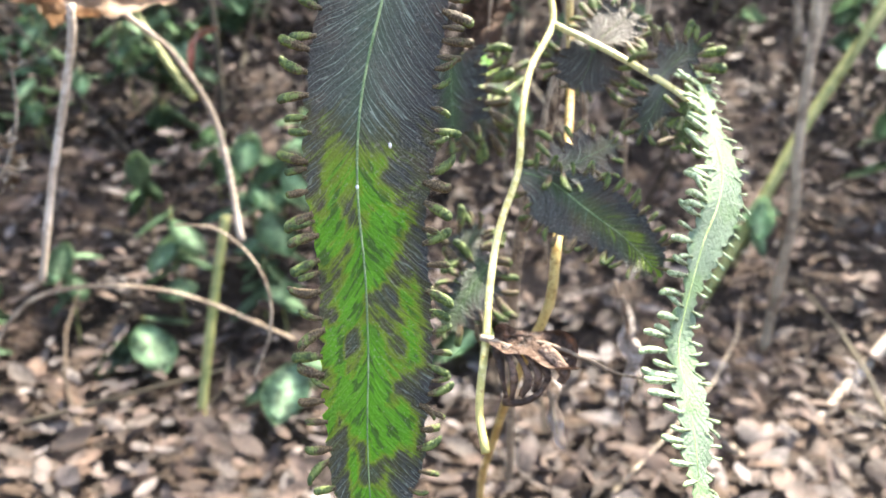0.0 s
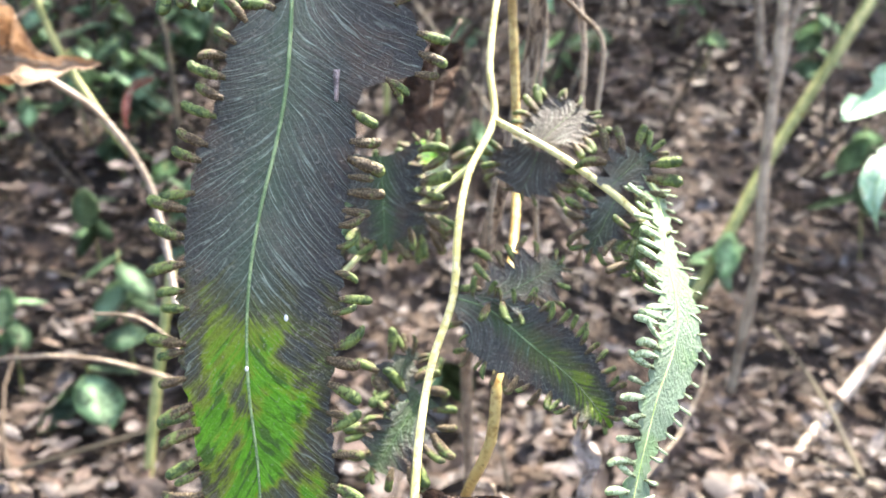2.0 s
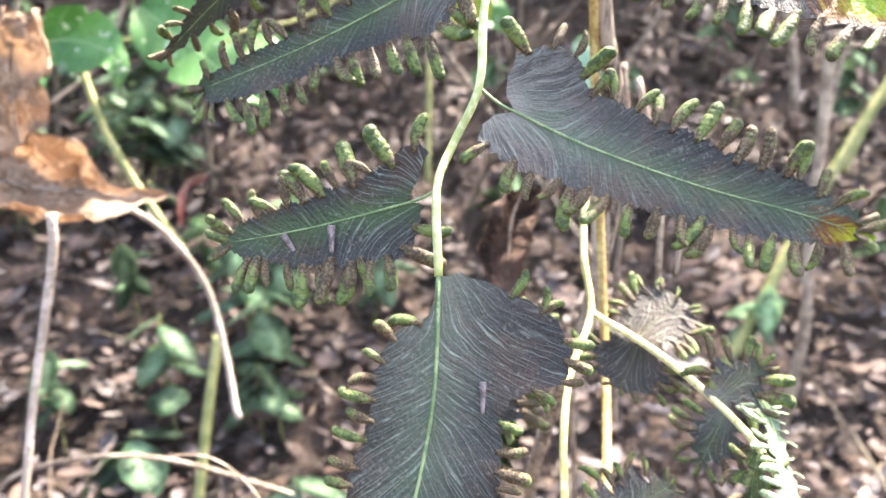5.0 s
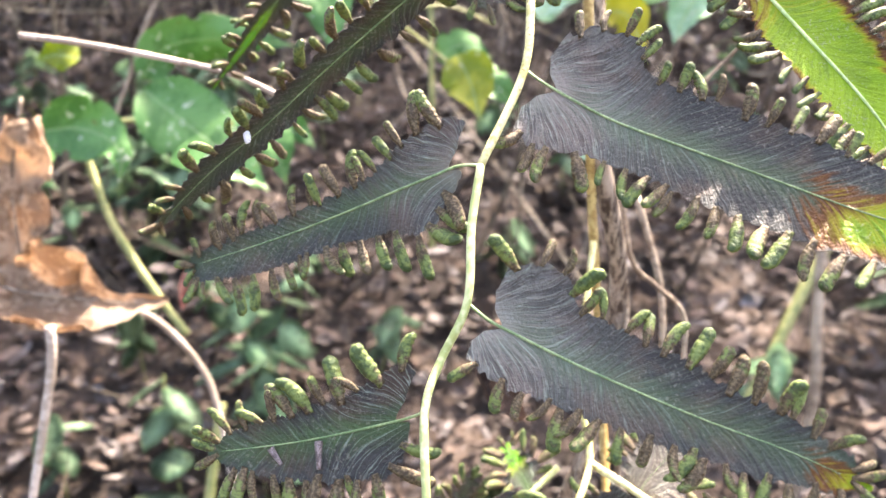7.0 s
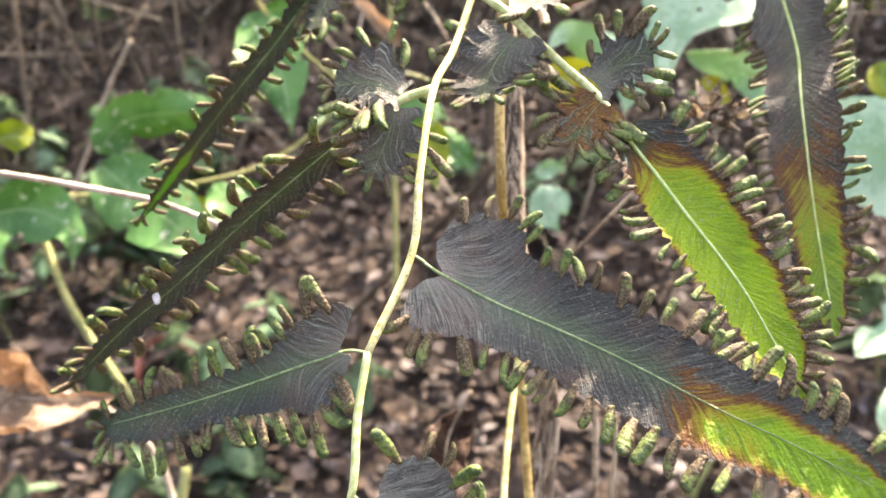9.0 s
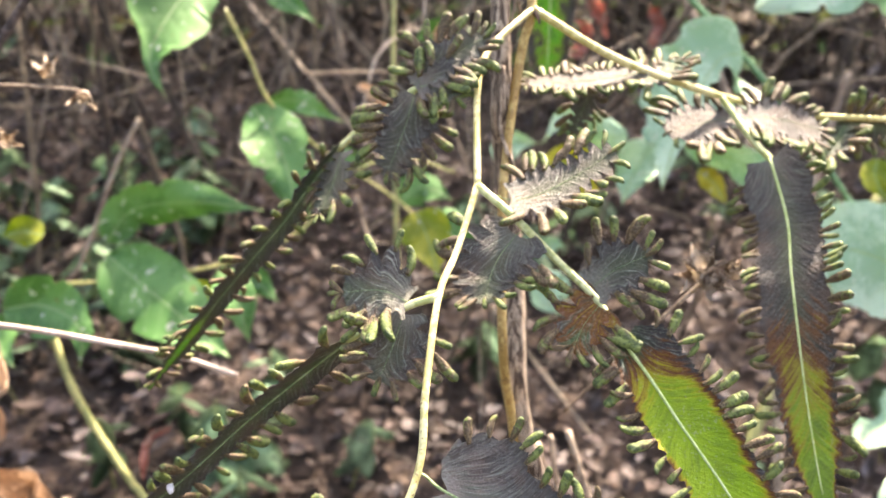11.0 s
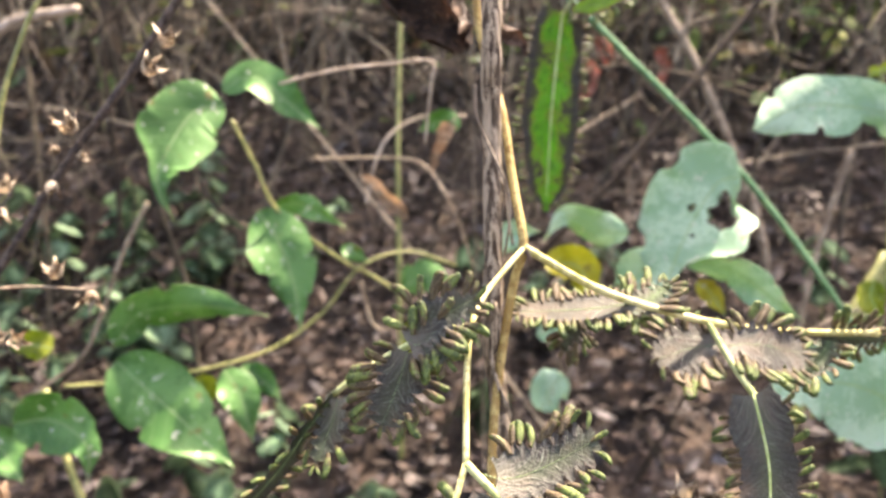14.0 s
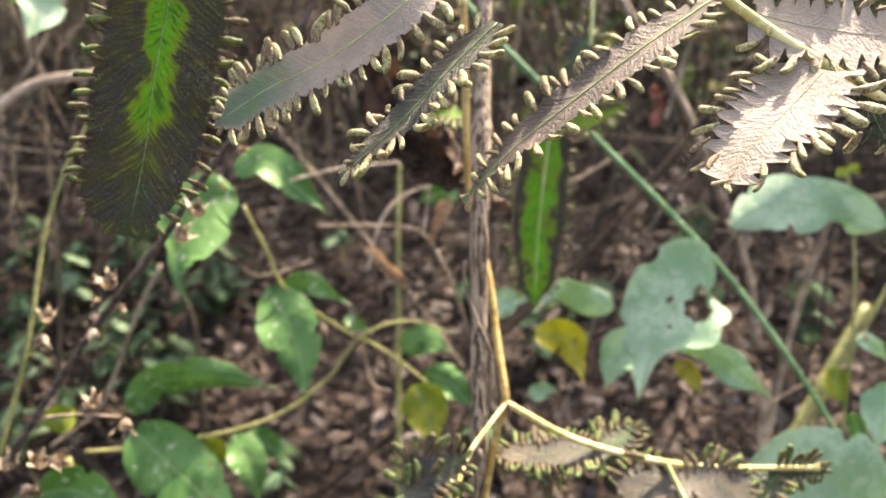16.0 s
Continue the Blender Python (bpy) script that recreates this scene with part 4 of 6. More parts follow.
# end leaflet, hanging
fern_leaflet(front, [AN, (-0.0084, 0.1523, 0.3187), (-0.0097, 0.1488, 0.3063), (-0.0126, 0.1450, 0.2948), (-0.0147, 0.1412, 0.2835), (-0.0153, 0.1371, 0.2697), (-0.0141, 0.1342, 0.2559), (-0.0135, 0.1305, 0.2410), (-0.0137, 0.1269, 0.2281), (-0.0133, 0.1237, 0.2147), (-0.0120, 0.1205, 0.2016)],
             ((0, 0.4, 3.0), (0.025, 0.6, 9), (0.05, 2.0, 15), (0.065, 6.5, 18.5), (0.09, 8.4, 20.5), (0.112, 9.0, 20.3), (0.122, 9.1, 17), (0.132, 9.3, 11.4), (0.15, 9.5, 10.8), (0.25, 10.5, 12.4), (0.4, 9.6, 14), (0.55, 8.4, 11.5), (0.7, 8.5, 11.6), (0.85, 7, 10), (0.95, 4, 5), (1, 0.3, 0.3)),
             (0.0100, 0.0278, 0.3199), green=(0.30, 0.52, 1.30, 0.92), patchy=0.75, hue=0.12, pale_sheen=0.2, veins=1.0, ribs=0.00034, size=0.74, pitch=3.7, label="large dark leaflet with a bright green middle", back=(0.0, 0.22))
# lower pair
fern_leaflet(front, [(-0.0107, 0.1639, 0.3381), (-0.0181, 0.1650, 0.3359), (-0.0273, 0.1665, 0.3334), (-0.0361, 0.1686, 0.3313), (-0.0442, 0.1703, 0.3297)],
             ((0, 7.0, 1.5), (0.04, 8.4, 3.5), (0.10, 7.4, 6.8), (0.16, 6.4, 8.0), (0.30, 5.6, 7.6), (0.55, 4.6, 6.2), (0.85, 3.4, 3.8), (1, 0.8, 0.8)), FRONT, back=(0.5, 0.1), petiole=(BN,), size=0.95)
fern_leaflet(front, [(0.0025, 0.1679, 0.3522), (0.0138, 0.1649, 0.3468), (0.0233, 0.1609, 0.3433), (0.0329, 0.1560, 0.3404), (0.0429, 0.1502, 0.3382), (0.0514, 0.1444, 0.3357)],
             ((0, 4, 4.5), (0.03, 7.0, 9.5), (0.10, 8.0, 12.2), (0.15, 7.8, 11), (0.20, 7.2, 8.0), (0.45, 6.2, 7.4), (0.75, 5.2, 5.0), (0.92, 3.2, 3.0), (1, 0.5, 0.5)), FRONT, roll=-9, petiole=(CN, (0.0006, 0.1687, 0.3536)),
             green=(0.80, 1.04, 0.8, 0.6), hue=0.8, pale_sheen=0.9, size=0.84, back=(0.35, 0.3))
# upper pair
fern_leaflet(front, [(-0.0016, 0.1825, 0.3746), (-0.0106, 0.1863, 0.3707), (-0.0215, 0.1914, 0.3656), (-0.0357, 0.1974, 0.3596), (-0.0566, 0.2052, 0.3520)],
             ((0, 6.5, 1.5), (0.05, 8.4, 4.0), (0.12, 7.6, 8.2), (0.18, 6.0, 8.6), (0.26, 4.4, 6.4), (0.45, 3.6, 5.4), (0.75, 3.0, 5.4), (0.93, 2.2, 4.0), (1, 0.6, 0.8)), LATER, back=(0.6, 0.1), petiole=(HN,), size=0.95, pale_sheen=0.6)
fern_leaflet(front, [(0.0134, 0.1868, 0.3875), (0.0239, 0.1848, 0.3816), (0.0360, 0.1799, 0.3769), (0.0466, 0.1726, 0.3729), (0.0566, 0.1634, 0.3691), (0.0638, 0.1566, 0.3670), (0.0704, 0.1508, 0.3644), (0.0761, 0.1451, 0.3623)],
             ((0, 5.5, 4.5), (0.03, 10.6, 9.5), (0.07, 10.4, 12.6), (0.12, 8.4, 14.2), (0.15, 7.4, 13.2), (0.175, 7.2, 9.4), (0.4, 8.2, 8.6), (0.65, 7.6, 7.4), (0.85, 6.0, 5.6), (1, 0.4, 0.4)), LATER, roll=-6, petiole=(GN, (0.0116, 0.1882, 0.3888)),
             green=(0.48, 0.82, 0.85, 0.52), hue=0.60, pale_sheen=1.0, size=0.86, back=(0.3, 0.35), label="long dark leaflet turning yellow-green towards its tip")
# compound leaflet that ends in a yellow-green blade
part("rachis", tube([FN, (0.0320, 0.2221, 0.4318), (0.0408, 0.2169, 0.4225), (0.0480, 0.2112, 0.4150), (0.0525, 0.2055, 0.4072)], 0.0010, 0.0008, n=24), RACHIS_GREEN, front)
fern_leaflet(front, [(0.0521, 0.2061, 0.4077), (0.0565, 0.2011, 0.4011), (0.0602, 0.1947, 0.3946), (0.0668, 0.1852, 0.3837), (0.0704, 0.1772, 0.3746), (0.0727, 0.1706, 0.3676)],
             ((0, 3, 4), (0.08, 5.0, 8.4), (0.3, 5.9, 8.6), (0.6, 5.8, 7.3), (0.85, 4.2, 4.8), (1, 0.5, 0.5)), LATER, green=(-0.05, 0.36, 1.05, 0.86), hue=0.80, size=0.74, ribs=0.00042, pitch=3.5, roll=-12, cup=0.22,
             label="yellow-green backlit leaflet with rusty margins")
fern_leaflet(front, [(0.0321, 0.2255, 0.4347), (0.0375, 0.2245, 0.4356), (0.0461, 0.2240, 0.4395), (0.0543, 0.2227, 0.4449)], ((0, 3, 4), (0.15, 5.8, 6.5), (0.5, 5.6, 5.4), (0.8, 4.4, 4.6), (1, 2.0, 2.4)), LAST, roll=-30, petiole=((0.0290, 0.2257, 0.4358),), size=0.78, pitch=3.2, withered_lit=0.26, pale_sheen=0.6)
fern_leaflet(front, [(0.0327, 0.2211, 0.4276), (0.0288, 0.2194, 0.4233), (0.0265, 0.2177, 0.4190), (0.0248, 0.2119, 0.4150)], ((0, 5, 5), (0.2, 8.2, 7.6), (0.5, 7.0, 6.4), (0.85, 4.0, 4.0), (1, 2.0, 2.0)), LAST, roll=20, petiole=((0.0348, 0.2212, 0.4285),), size=0.8, pitch=3.2, withered_lit=0.24, pale_sheen=0.5)
fern_leaflet(front, [(0.0475, 0.2119, 0.4177), (0.0517, 0.2113, 0.4211), (0.0585, 0.2088, 0.4248)], ((0, 3, 3), (0.3, 5.2, 5.0), (0.7, 4.6, 4.6), (1, 2.0, 2.0)), LAST, size=0.85, pitch=3.2, withered_lit=0.24, pale_sheen=0.5)
fern_leaflet(front, [(0.0480, 0.2092, 0.4142), (0.0446, 0.2076, 0.4108), (0.0416, 0.2057, 0.4057)], ((0, 3, 3), (0.3, 5.4, 4.4), (0.7, 4.6, 4.0), (1, 2.0, 2.0)), LAST, size=0.85, pitch=3.2, rust=0.33, hue=0.7)
# long narrow compound leaflets on the other side
part("rachis", tube([E2N, (0.0094, 0.2084, 0.4162), (0.0023, 0.2098, 0.4123), (-0.0041, 0.2113, 0.4082)], 0.0009, 0.0007, n=20), RACHIS_GREEN, front)
fern_leaflet(front, [(-0.0029, 0.2114, 0.4089), (-0.0158, 0.2129, 0.3991), (-0.0273, 0.2134, 0.3900), (-0.0401, 0.2126, 0.3792), (-0.0518, 0.2122, 0.3702), (-0.0649, 0.2112, 0.3580)],
             ((0, 2, 2), (0.1, 5.0, 4.8), (0.4, 4.6, 4.6), (0.75, 4.0, 4.0), (1, 0.8, 0.8)), LATER, roll=-46, size=0.9, pitch=4.6)
fern_leaflet(front, [(0.0089, 0.2085, 0.4169), (0.0035, 0.2092, 0.4193), (-0.0051, 0.2103, 0.4189)], ((0, 3, 3), (0.3, 6.6, 4.4), (0.7, 4.6, 3.8), (1, 1.6, 1.6)), LATER, roll=30, size=0.75, pitch=3.0, withered_lit=0.24, pale_sheen=0.5)
fern_leaflet(front, [(0.0079, 0.2071, 0.4148), (0.0061, 0.2062, 0.4095), (0.0024, 0.2047, 0.4016)], ((0, 3, 3), (0.3, 5.0, 6.0), (0.7, 4.0, 4.6), (1, 1.6, 1.6)), LATER, size=0.75, pitch=3.2, withered_lit=0.24, pale_sheen=0.5)
part("rachis", tube([E1N, (0.0208, 0.2492, 0.4635), (0.0111, 0.2497, 0.4591), (-0.0004, 0.2527, 0.4518), (-0.0082, 0.2547, 0.4454)], 0.0010, 0.0008, n=24), RACHIS_GREEN, front)
fern_leaflet(front, [(-0.0071, 0.2549, 0.4462), (-0.0151, 0.2514, 0.4371), (-0.0221, 0.2479, 0.4281), (-0.0341, 0.2478, 0.4152), (-0.0486, 0.2493, 0.3989), (-0.0599, 0.2502, 0.3856)],
             ((0, 2, 2), (0.1, 4.4, 4.2), (0.4, 4.2, 4.2), (0.75, 3.6, 3.6), (1, 0.8, 0.8)), LAST, roll=-64, size=0.85, pitch=4.6, green=(0.5, 0.9, 0.4, 0.4))
fern_leaflet(front, [(0.0119, 0.2489, 0.4605), (0.0195, 0.2488, 0.4664), (0.0302, 0.2485, 0.4719)], ((0, 4, 2), (0.3, 4.6, 5.6), (0.7, 3.6, 4.0), (1, 1.4, 1.4)), LAST, roll=-25, size=0.8, pitch=3.0, withered_lit=0.24, pale_sheen=0.5)
fern_leaflet(front, [(0.0118, 0.2475, 0.4585), (0.0092, 0.2462, 0.4507), (0.0042, 0.2442, 0.4392)], ((0, 4, 4), (0.3, 5.0, 5.6), (0.7, 4.4, 4.0), (1, 1.4, 1.4)), FRONT, size=0.8, pitch=3.0, withered_lit=0.28, pale_sheen=0.3)
fern_leaflet(front, [(0.0132, 0.2478, 0.4603), (0.0193, 0.2457, 0.4604), (0.0220, 0.2429, 0.4569)], ((0, 3, 3), (0.4, 3.6, 5.0), (1, 1.4, 1.4)), LAST, size=0.75, pitch=3.0, withered_lit=0.24, pale_sheen=0.5)
fern_leaflet(front, [(-0.0069, 0.2526, 0.4449), (-0.0091, 0.2483, 0.4376), (-0.0128, 0.2439, 0.4297)], ((0, 2, 2), (0.4, 3.6, 4.0), (1, 1.2, 1.2)), LAST, roll=40, size=0.75, pitch=3.4, withered_lit=0.24, pale_sheen=0.5)
# chaff lying on the leaflets
def chaff(a, b, half):
    a, b = Vector(a), Vector(b)
    bm = tube([a, a.lerp(b, 0.5), b], half, half * 0.5, n=8, sides=6)
    ob = part("chaff_scale", bm, CHAFF, None, "", origin=a)
    tagged(ob, "dry grey grass scale stuck on a fern leaflet", "chaff", group="dry scales on the fern")
chaff((-0.0016, 0.1511, 0.3125), (-0.0017, 0.1498, 0.3079), 0.0006)
chaff((-0.0332, 0.1673, 0.3318), (-0.0314, 0.1665, 0.3293), 0.0006)
chaff((-0.0250, 0.1654, 0.3338), (-0.0250, 0.1641, 0.3296), 0.0007)

# ---- side frond on the same vine ----
side = thing("climbing_fern_frond", N0, "climbing fern side frond with pale brown curled leaflets", "fern")
part("rachis", tube([N0, (0.0675, 0.2710, 0.4662), (0.0975, 0.2760, 0.4556), (0.1235, 0.2830, 0.4497), (0.154, 0.287, 0.447)], 0.00115, 0.00095, n=40, knobs=((1.0, 0.5),)), RACHIS, side, "pale yellow wiry stalk")
part("rachis", tube([(0.0975, 0.2760, 0.4556), (0.1023, 0.2673, 0.4447), (0.1062, 0.2609, 0.4380)], 0.0009, 0.0009, n=16), RACHIS_GREEN, side)
fern_leaflet(side, [(0.1056, 0.2611, 0.4388), (0.1058, 0.2503, 0.4241), (0.1012, 0.2368, 0.4123), (0.0987, 0.2237, 0.3918), (0.0969, 0.2127, 0.3768), (0.0956, 0.2034, 0.3658)],
             ((0, 6, 6), (0.08, 9.6, 9.6), (0.16, 8.2, 8.8), (0.5, 8.4, 8.6), (0.8, 6.0, 6.6), (0.95, 3.0, 3.0), (1, 0.5, 0.5)), LATER, roll=24, withered_lit=0.2, pale_sheen=0.7, green=(0.34, 0.95, 0.85, 0.85), hue=0.65, size=0.8, ribs=0.00044, pitch=3.3)
fern_leaflet(side, [(0.0998, 0.2733, 0.4494), (0.0920, 0.2733, 0.4485), (0.0814, 0.2721, 0.4459)], ((0, 3, 3), (0.4, 6.4, 6.6), (0.8, 6.0, 6.0), (1, 3.0, 3.0)), LAST, roll=30, size=0.8, pitch=2.8, withered_lit=0.34, pale_sheen=0.5)
fern_leaflet(side, [(0.1013, 0.2722, 0.4493), (0.1108, 0.2730, 0.4492), (0.1266, 0.2740, 0.4452)], ((0, 3, 3), (0.4, 6.4, 5.4), (0.8, 5.0, 4.2), (1, 1.6, 1.6)), LAST, roll=-30, size=0.8, pitch=2.8, withered_lit=0.34, pale_sheen=0.5)
fern_leaflet(side, [(0.0756, 0.2722, 0.4628), (0.0619, 0.2733, 0.4611), (0.0412, 0.2747, 0.4606)], ((0, 2, 2), (0.3, 5.4, 5.4), (0.8, 4.0, 4.0), (1, 1.4, 1.4)), LAST, roll=48, size=0.8, pitch=2.8, withered_lit=0.34, pale_sheen=0.4)
fern_leaflet(side, [(0.0716, 0.2745, 0.4635), (0.0783, 0.2760, 0.4616), (0.0885, 0.2807, 0.4664)], ((0, 2, 2), (0.4, 4.2, 4.2), (1, 1.6, 1.6)), LAST, roll=-40, size=0.75, pitch=3.2)
fern_leaflet(side, [(0.0626, 0.2760, 0.4597), (0.0601, 0.2793, 0.4547), (0.0566, 0.2819, 0.4463)], ((0, 2, 2), (0.4, 3.6, 3.6), (1, 1.4, 1.4)), LAST, roll=30, size=0.75, pitch=3.0, withered_lit=0.24, pale_sheen=0.5)
fern_leaflet(side, [(0.1381, 0.2850, 0.4459), (0.1330, 0.2811, 0.4406), (0.1252, 0.2781, 0.4342)], ((0, 2, 2), (0.4, 4.0, 4.0), (1, 1.4, 1.4)), LAST, roll=35, size=0.75, pitch=3.0, withered_lit=0.1)
fern_leaflet(side, [(0.1370, 0.2863, 0.4472), (0.1448, 0.2879, 0.4458), (0.1589, 0.2912, 0.4432)], ((0, 2, 2), (0.4, 3.6, 3.6), (1, 1.4, 1.4)), LAST, roll=30, size=0.75, pitch=3.0, withered_lit=0.15)

# ---- lower frond behind, hanging off the yellow stem ----
SFRONT = (0.0125, 0.0241, 0.3133)
lower = thing("climbing_fern_frond", (0.0289, 0.2258, 0.3035), "lower climbing fern frond with pale stalk and half-withered leaflets", "fern")
part("rachis", tube([(0.0372, 0.2604, 0.3420), (0.0322, 0.2450, 0.3235), (0.0297, 0.2335, 0.3085), (0.0300, 0.2236, 0.2961), (0.0232, 0.2119, 0.2851), (0.0200, 0.2004, 0.2748), (0.0183, 0.1882, 0.2623), (0.0134, 0.1785, 0.2511), (0.0107, 0.1680, 0.2407), (0.0093, 0.1576, 0.2307), (0.0076, 0.1481, 0.2201), (0.0087, 0.1409, 0.2135)], 0.0009, 0.0009, n=80), RACHIS, lower, "pale yellow bending stalk")
part("rachis", tube([(0.0300, 0.2236, 0.2961), (0.0442, 0.2142, 0.2891), (0.0552, 0.1974, 0.2821), (0.0592, 0.1857, 0.2779), (0.0615, 0.1789, 0.2730)], 0.0009, 0.0008, n=20), RACHIS, lower)
# its pale tone carries the sunlit brightness of the leaflet
fern_leaflet(lower, [(0.0614, 0.2023, 0.2880), (0.0631, 0.1933, 0.2824), (0.0612, 0.1781, 0.2738), (0.0604, 0.1665, 0.2633), (0.0543, 0.1572, 0.2533), (0.0496, 0.1497, 0.2423), (0.0469, 0.1442, 0.2348), (0.0472, 0.1346, 0.2274), (0.0468, 0.1256, 0.2184), (0.0469, 0.1195, 0.2120)],
             ((0, 1.2, 1.2), (0.1, 2.2, 1.6), (0.2, 2.4, 2.0), (0.3, 3.6, 4.4), (0.42, 4.2, 5.9), (0.54, 3.6, 4.8), (0.605, 1.3, 1.8), (0.68, 3.2, 3.8), (0.82, 3.4, 4.6), (0.94, 2.6, 2.9), (1, 0.5, 0.5)), SFRONT, roll=-42, green=(0.0, 0.02, 9, 9), hue=0.3, withered_lit=0.95, size=0.95, pitch=3.3, cut=1.4, forms=SPIKES_PALE, shorter=0.5,
             label="sunlit pale green leaflet with grey-green spikes", cup=0.05)
fern_leaflet(lower, [(0.0193, 0.1871, 0.2622), (0.0259, 0.1855, 0.2602), (0.0340, 0.1796, 0.2547), (0.0422, 0.1727, 0.2493), (0.0483, 0.1646, 0.2433)], ((0, 2, 1), (0.18, 9.6, 3.6), (0.34, 9.6, 7.0), (0.6, 6.4, 7.4), (0.88, 4.4, 5.0), (1, 0.8, 0.8)), SFRONT,
             green=(0.1, 1.6, 0.6, 0.6), size=0.55, pitch=3.4, pale_sheen=0.4, back=(0.6, 0.3))
fern_leaflet(lower, [(0.0239, 0.1859, 0.2615), (0.0322, 0.1878, 0.2644), (0.0423, 0.1903, 0.2692)], ((0, 1, 2), (0.3, 3.6, 5.6), (0.7, 4.6, 5.0), (1, 1.6, 1.6)), SFRONT, roll=-28, size=0.55, pitch=3.2, withered_lit=0.24, pale_sheen=0.5)
fern_leaflet(lower, [(0.0408, 0.2187, 0.2903), (0.0441, 0.2207, 0.2935), (0.0516, 0.2246, 0.2993)], ((0, 4, 4), (0.3, 7.4, 6.4), (0.8, 6.0, 6.0), (1, 3.0, 3.0)), SFRONT, roll=-35, size=0.62, pitch=2.7, withered_lit=0.6)
fern_leaflet(lower, [(0.0405, 0.2183, 0.2889), (0.0392, 0.2181, 0.2847), (0.0364, 0.2162, 0.2786)], ((0, 5, 4), (0.3, 8.6, 7.6), (0.8, 6.0, 6.0), (1, 3.0, 3.0)), SFRONT, roll=20, size=0.62, pitch=2.7, withered_lit=0.42)
fern_leaflet(lower, [(0.0537, 0.1998, 0.2832), (0.0576, 0.2000, 0.2873), (0.0636, 0.2004, 0.2921)], ((0, 2, 2), (0.4, 4.6, 4.6), (1, 1.6, 1.6)), SFRONT, roll=-25, size=0.8, pitch=3.2, withered_lit=0.24, pale_sheen=0.5)
fern_leaflet(lower, [(0.0552, 0.1983, 0.2817), (0.0527, 0.1968, 0.2766), (0.0494, 0.1957, 0.2698)], ((0, 2, 2), (0.4, 4.6, 5.4), (1, 1.6, 1.6)), SFRONT, roll=25, size=0.8, pitch=3.2, withered_lit=0.24, pale_sheen=0.5)
fern_leaflet(lower, [(0.0579, 0.1859, 0.2786), (0.0563, 0.1837, 0.2749), (0.0551, 0.1809, 0.2692)], ((0, 2, 2), (0.4, 2.6, 3.4), (1, 1.0, 1.0)), SFRONT, size=0.6, pitch=4.5, rust=0.33)

# ---- small frond deeper in ----
deep = thing("climbing_fern_frond", (0.0257, 0.2498, 0.2790), "small shaded climbing fern frond behind the others", "fern")
part("rachis", tube([(0.0266, 0.2500, 0.2799), (0.0131, 0.2422, 0.2712), (-0.0007, 0.2342, 0.2621), (-0.0140, 0.2273, 0.2499)], 0.0009, 0.0007, n=20), RACHIS_GREEN, deep)
fern_leaflet(deep, [(0.0145, 0.2422, 0.2712), (0.0105, 0.2404, 0.2655), (0.0066, 0.2380, 0.2577)], ((0, 2, 2), (0.4, 4.0, 4.0), (1, 1.4, 1.4)), SFRONT, size=0.8, pitch=3.2, withered_lit=0.24, pale_sheen=0.5)
fern_leaflet(deep, [(0.0027, 0.2361, 0.2649), (-0.0024, 0.2402, 0.2715), (0.0028, 0.2452, 0.2811)], ((0, 2, 2), (0.4, 4.6, 4.6), (1, 1.4, 1.4)), SFRONT, roll=30, size=0.8, pitch=3.0, withered_lit=0.24, pale_sheen=0.5)
fern_leaflet(deep, [(0.0184, 0.2455, 0.2751), (0.0154, 0.2483, 0.2809), (0.0116, 0.2511, 0.2867)], ((0, 2, 2), (0.4, 4.6, 4.6), (1, 1.4, 1.4)), SFRONT, roll=30, size=0.8, pitch=3.0, green=(0.2, 0.7, 0.7, 0.7))
low2 = thing("climbing_fern_frond", (0.0124, 0.1909, 0.2403), "small drooping climbing fern leaflets in the shade", "fern")
part("rachis", tube([(0.0141, 0.1959, 0.2395), (0.0096, 0.1917, 0.2362), (0.0023, 0.1875, 0.2326)], 0.0008, 0.0006, n=14), RACHIS_GREEN, low2)
fern_leaflet(low2, [(0.0113, 0.1911, 0.2375), (0.0054, 0.1856, 0.2300), (-0.0003, 0.1815, 0.2233)], ((0, 2, 2), (0.3, 4.0, 5.6), (0.7, 4.0, 4.4), (1, 1.0, 1.0)), SFRONT, size=0.8, pitch=3.4)
fern_leaflet(low2, [(0.0088, 0.1910, 0.2372), (0.0067, 0.1934, 0.2418), (0.0097, 0.1968, 0.2461)], ((0, 2, 2), (0.4, 4.0, 4.0), (1, 1.4, 1.4)), SFRONT, size=0.8, pitch=3.2, withered_lit=0.24, pale_sheen=0.5)
fern_leaflet(low2, [(0.0017, 0.2213, 0.2874), (0.0024, 0.2190, 0.2781), (0.0027, 0.2157, 0.2648)], ((0, 7, 7), (0.2, 8, 8), (0.7, 7, 7), (1, 1.4, 1.4)), FRONT, size=0.9, pitch=3.6)

# ---- woody stem and the yellow stem that climbs it ----
vine = thing("climbing_fern", (0.03, 0.36, 0.0), "yellow climbing fern stem twining up a dead woody stem", "fern")
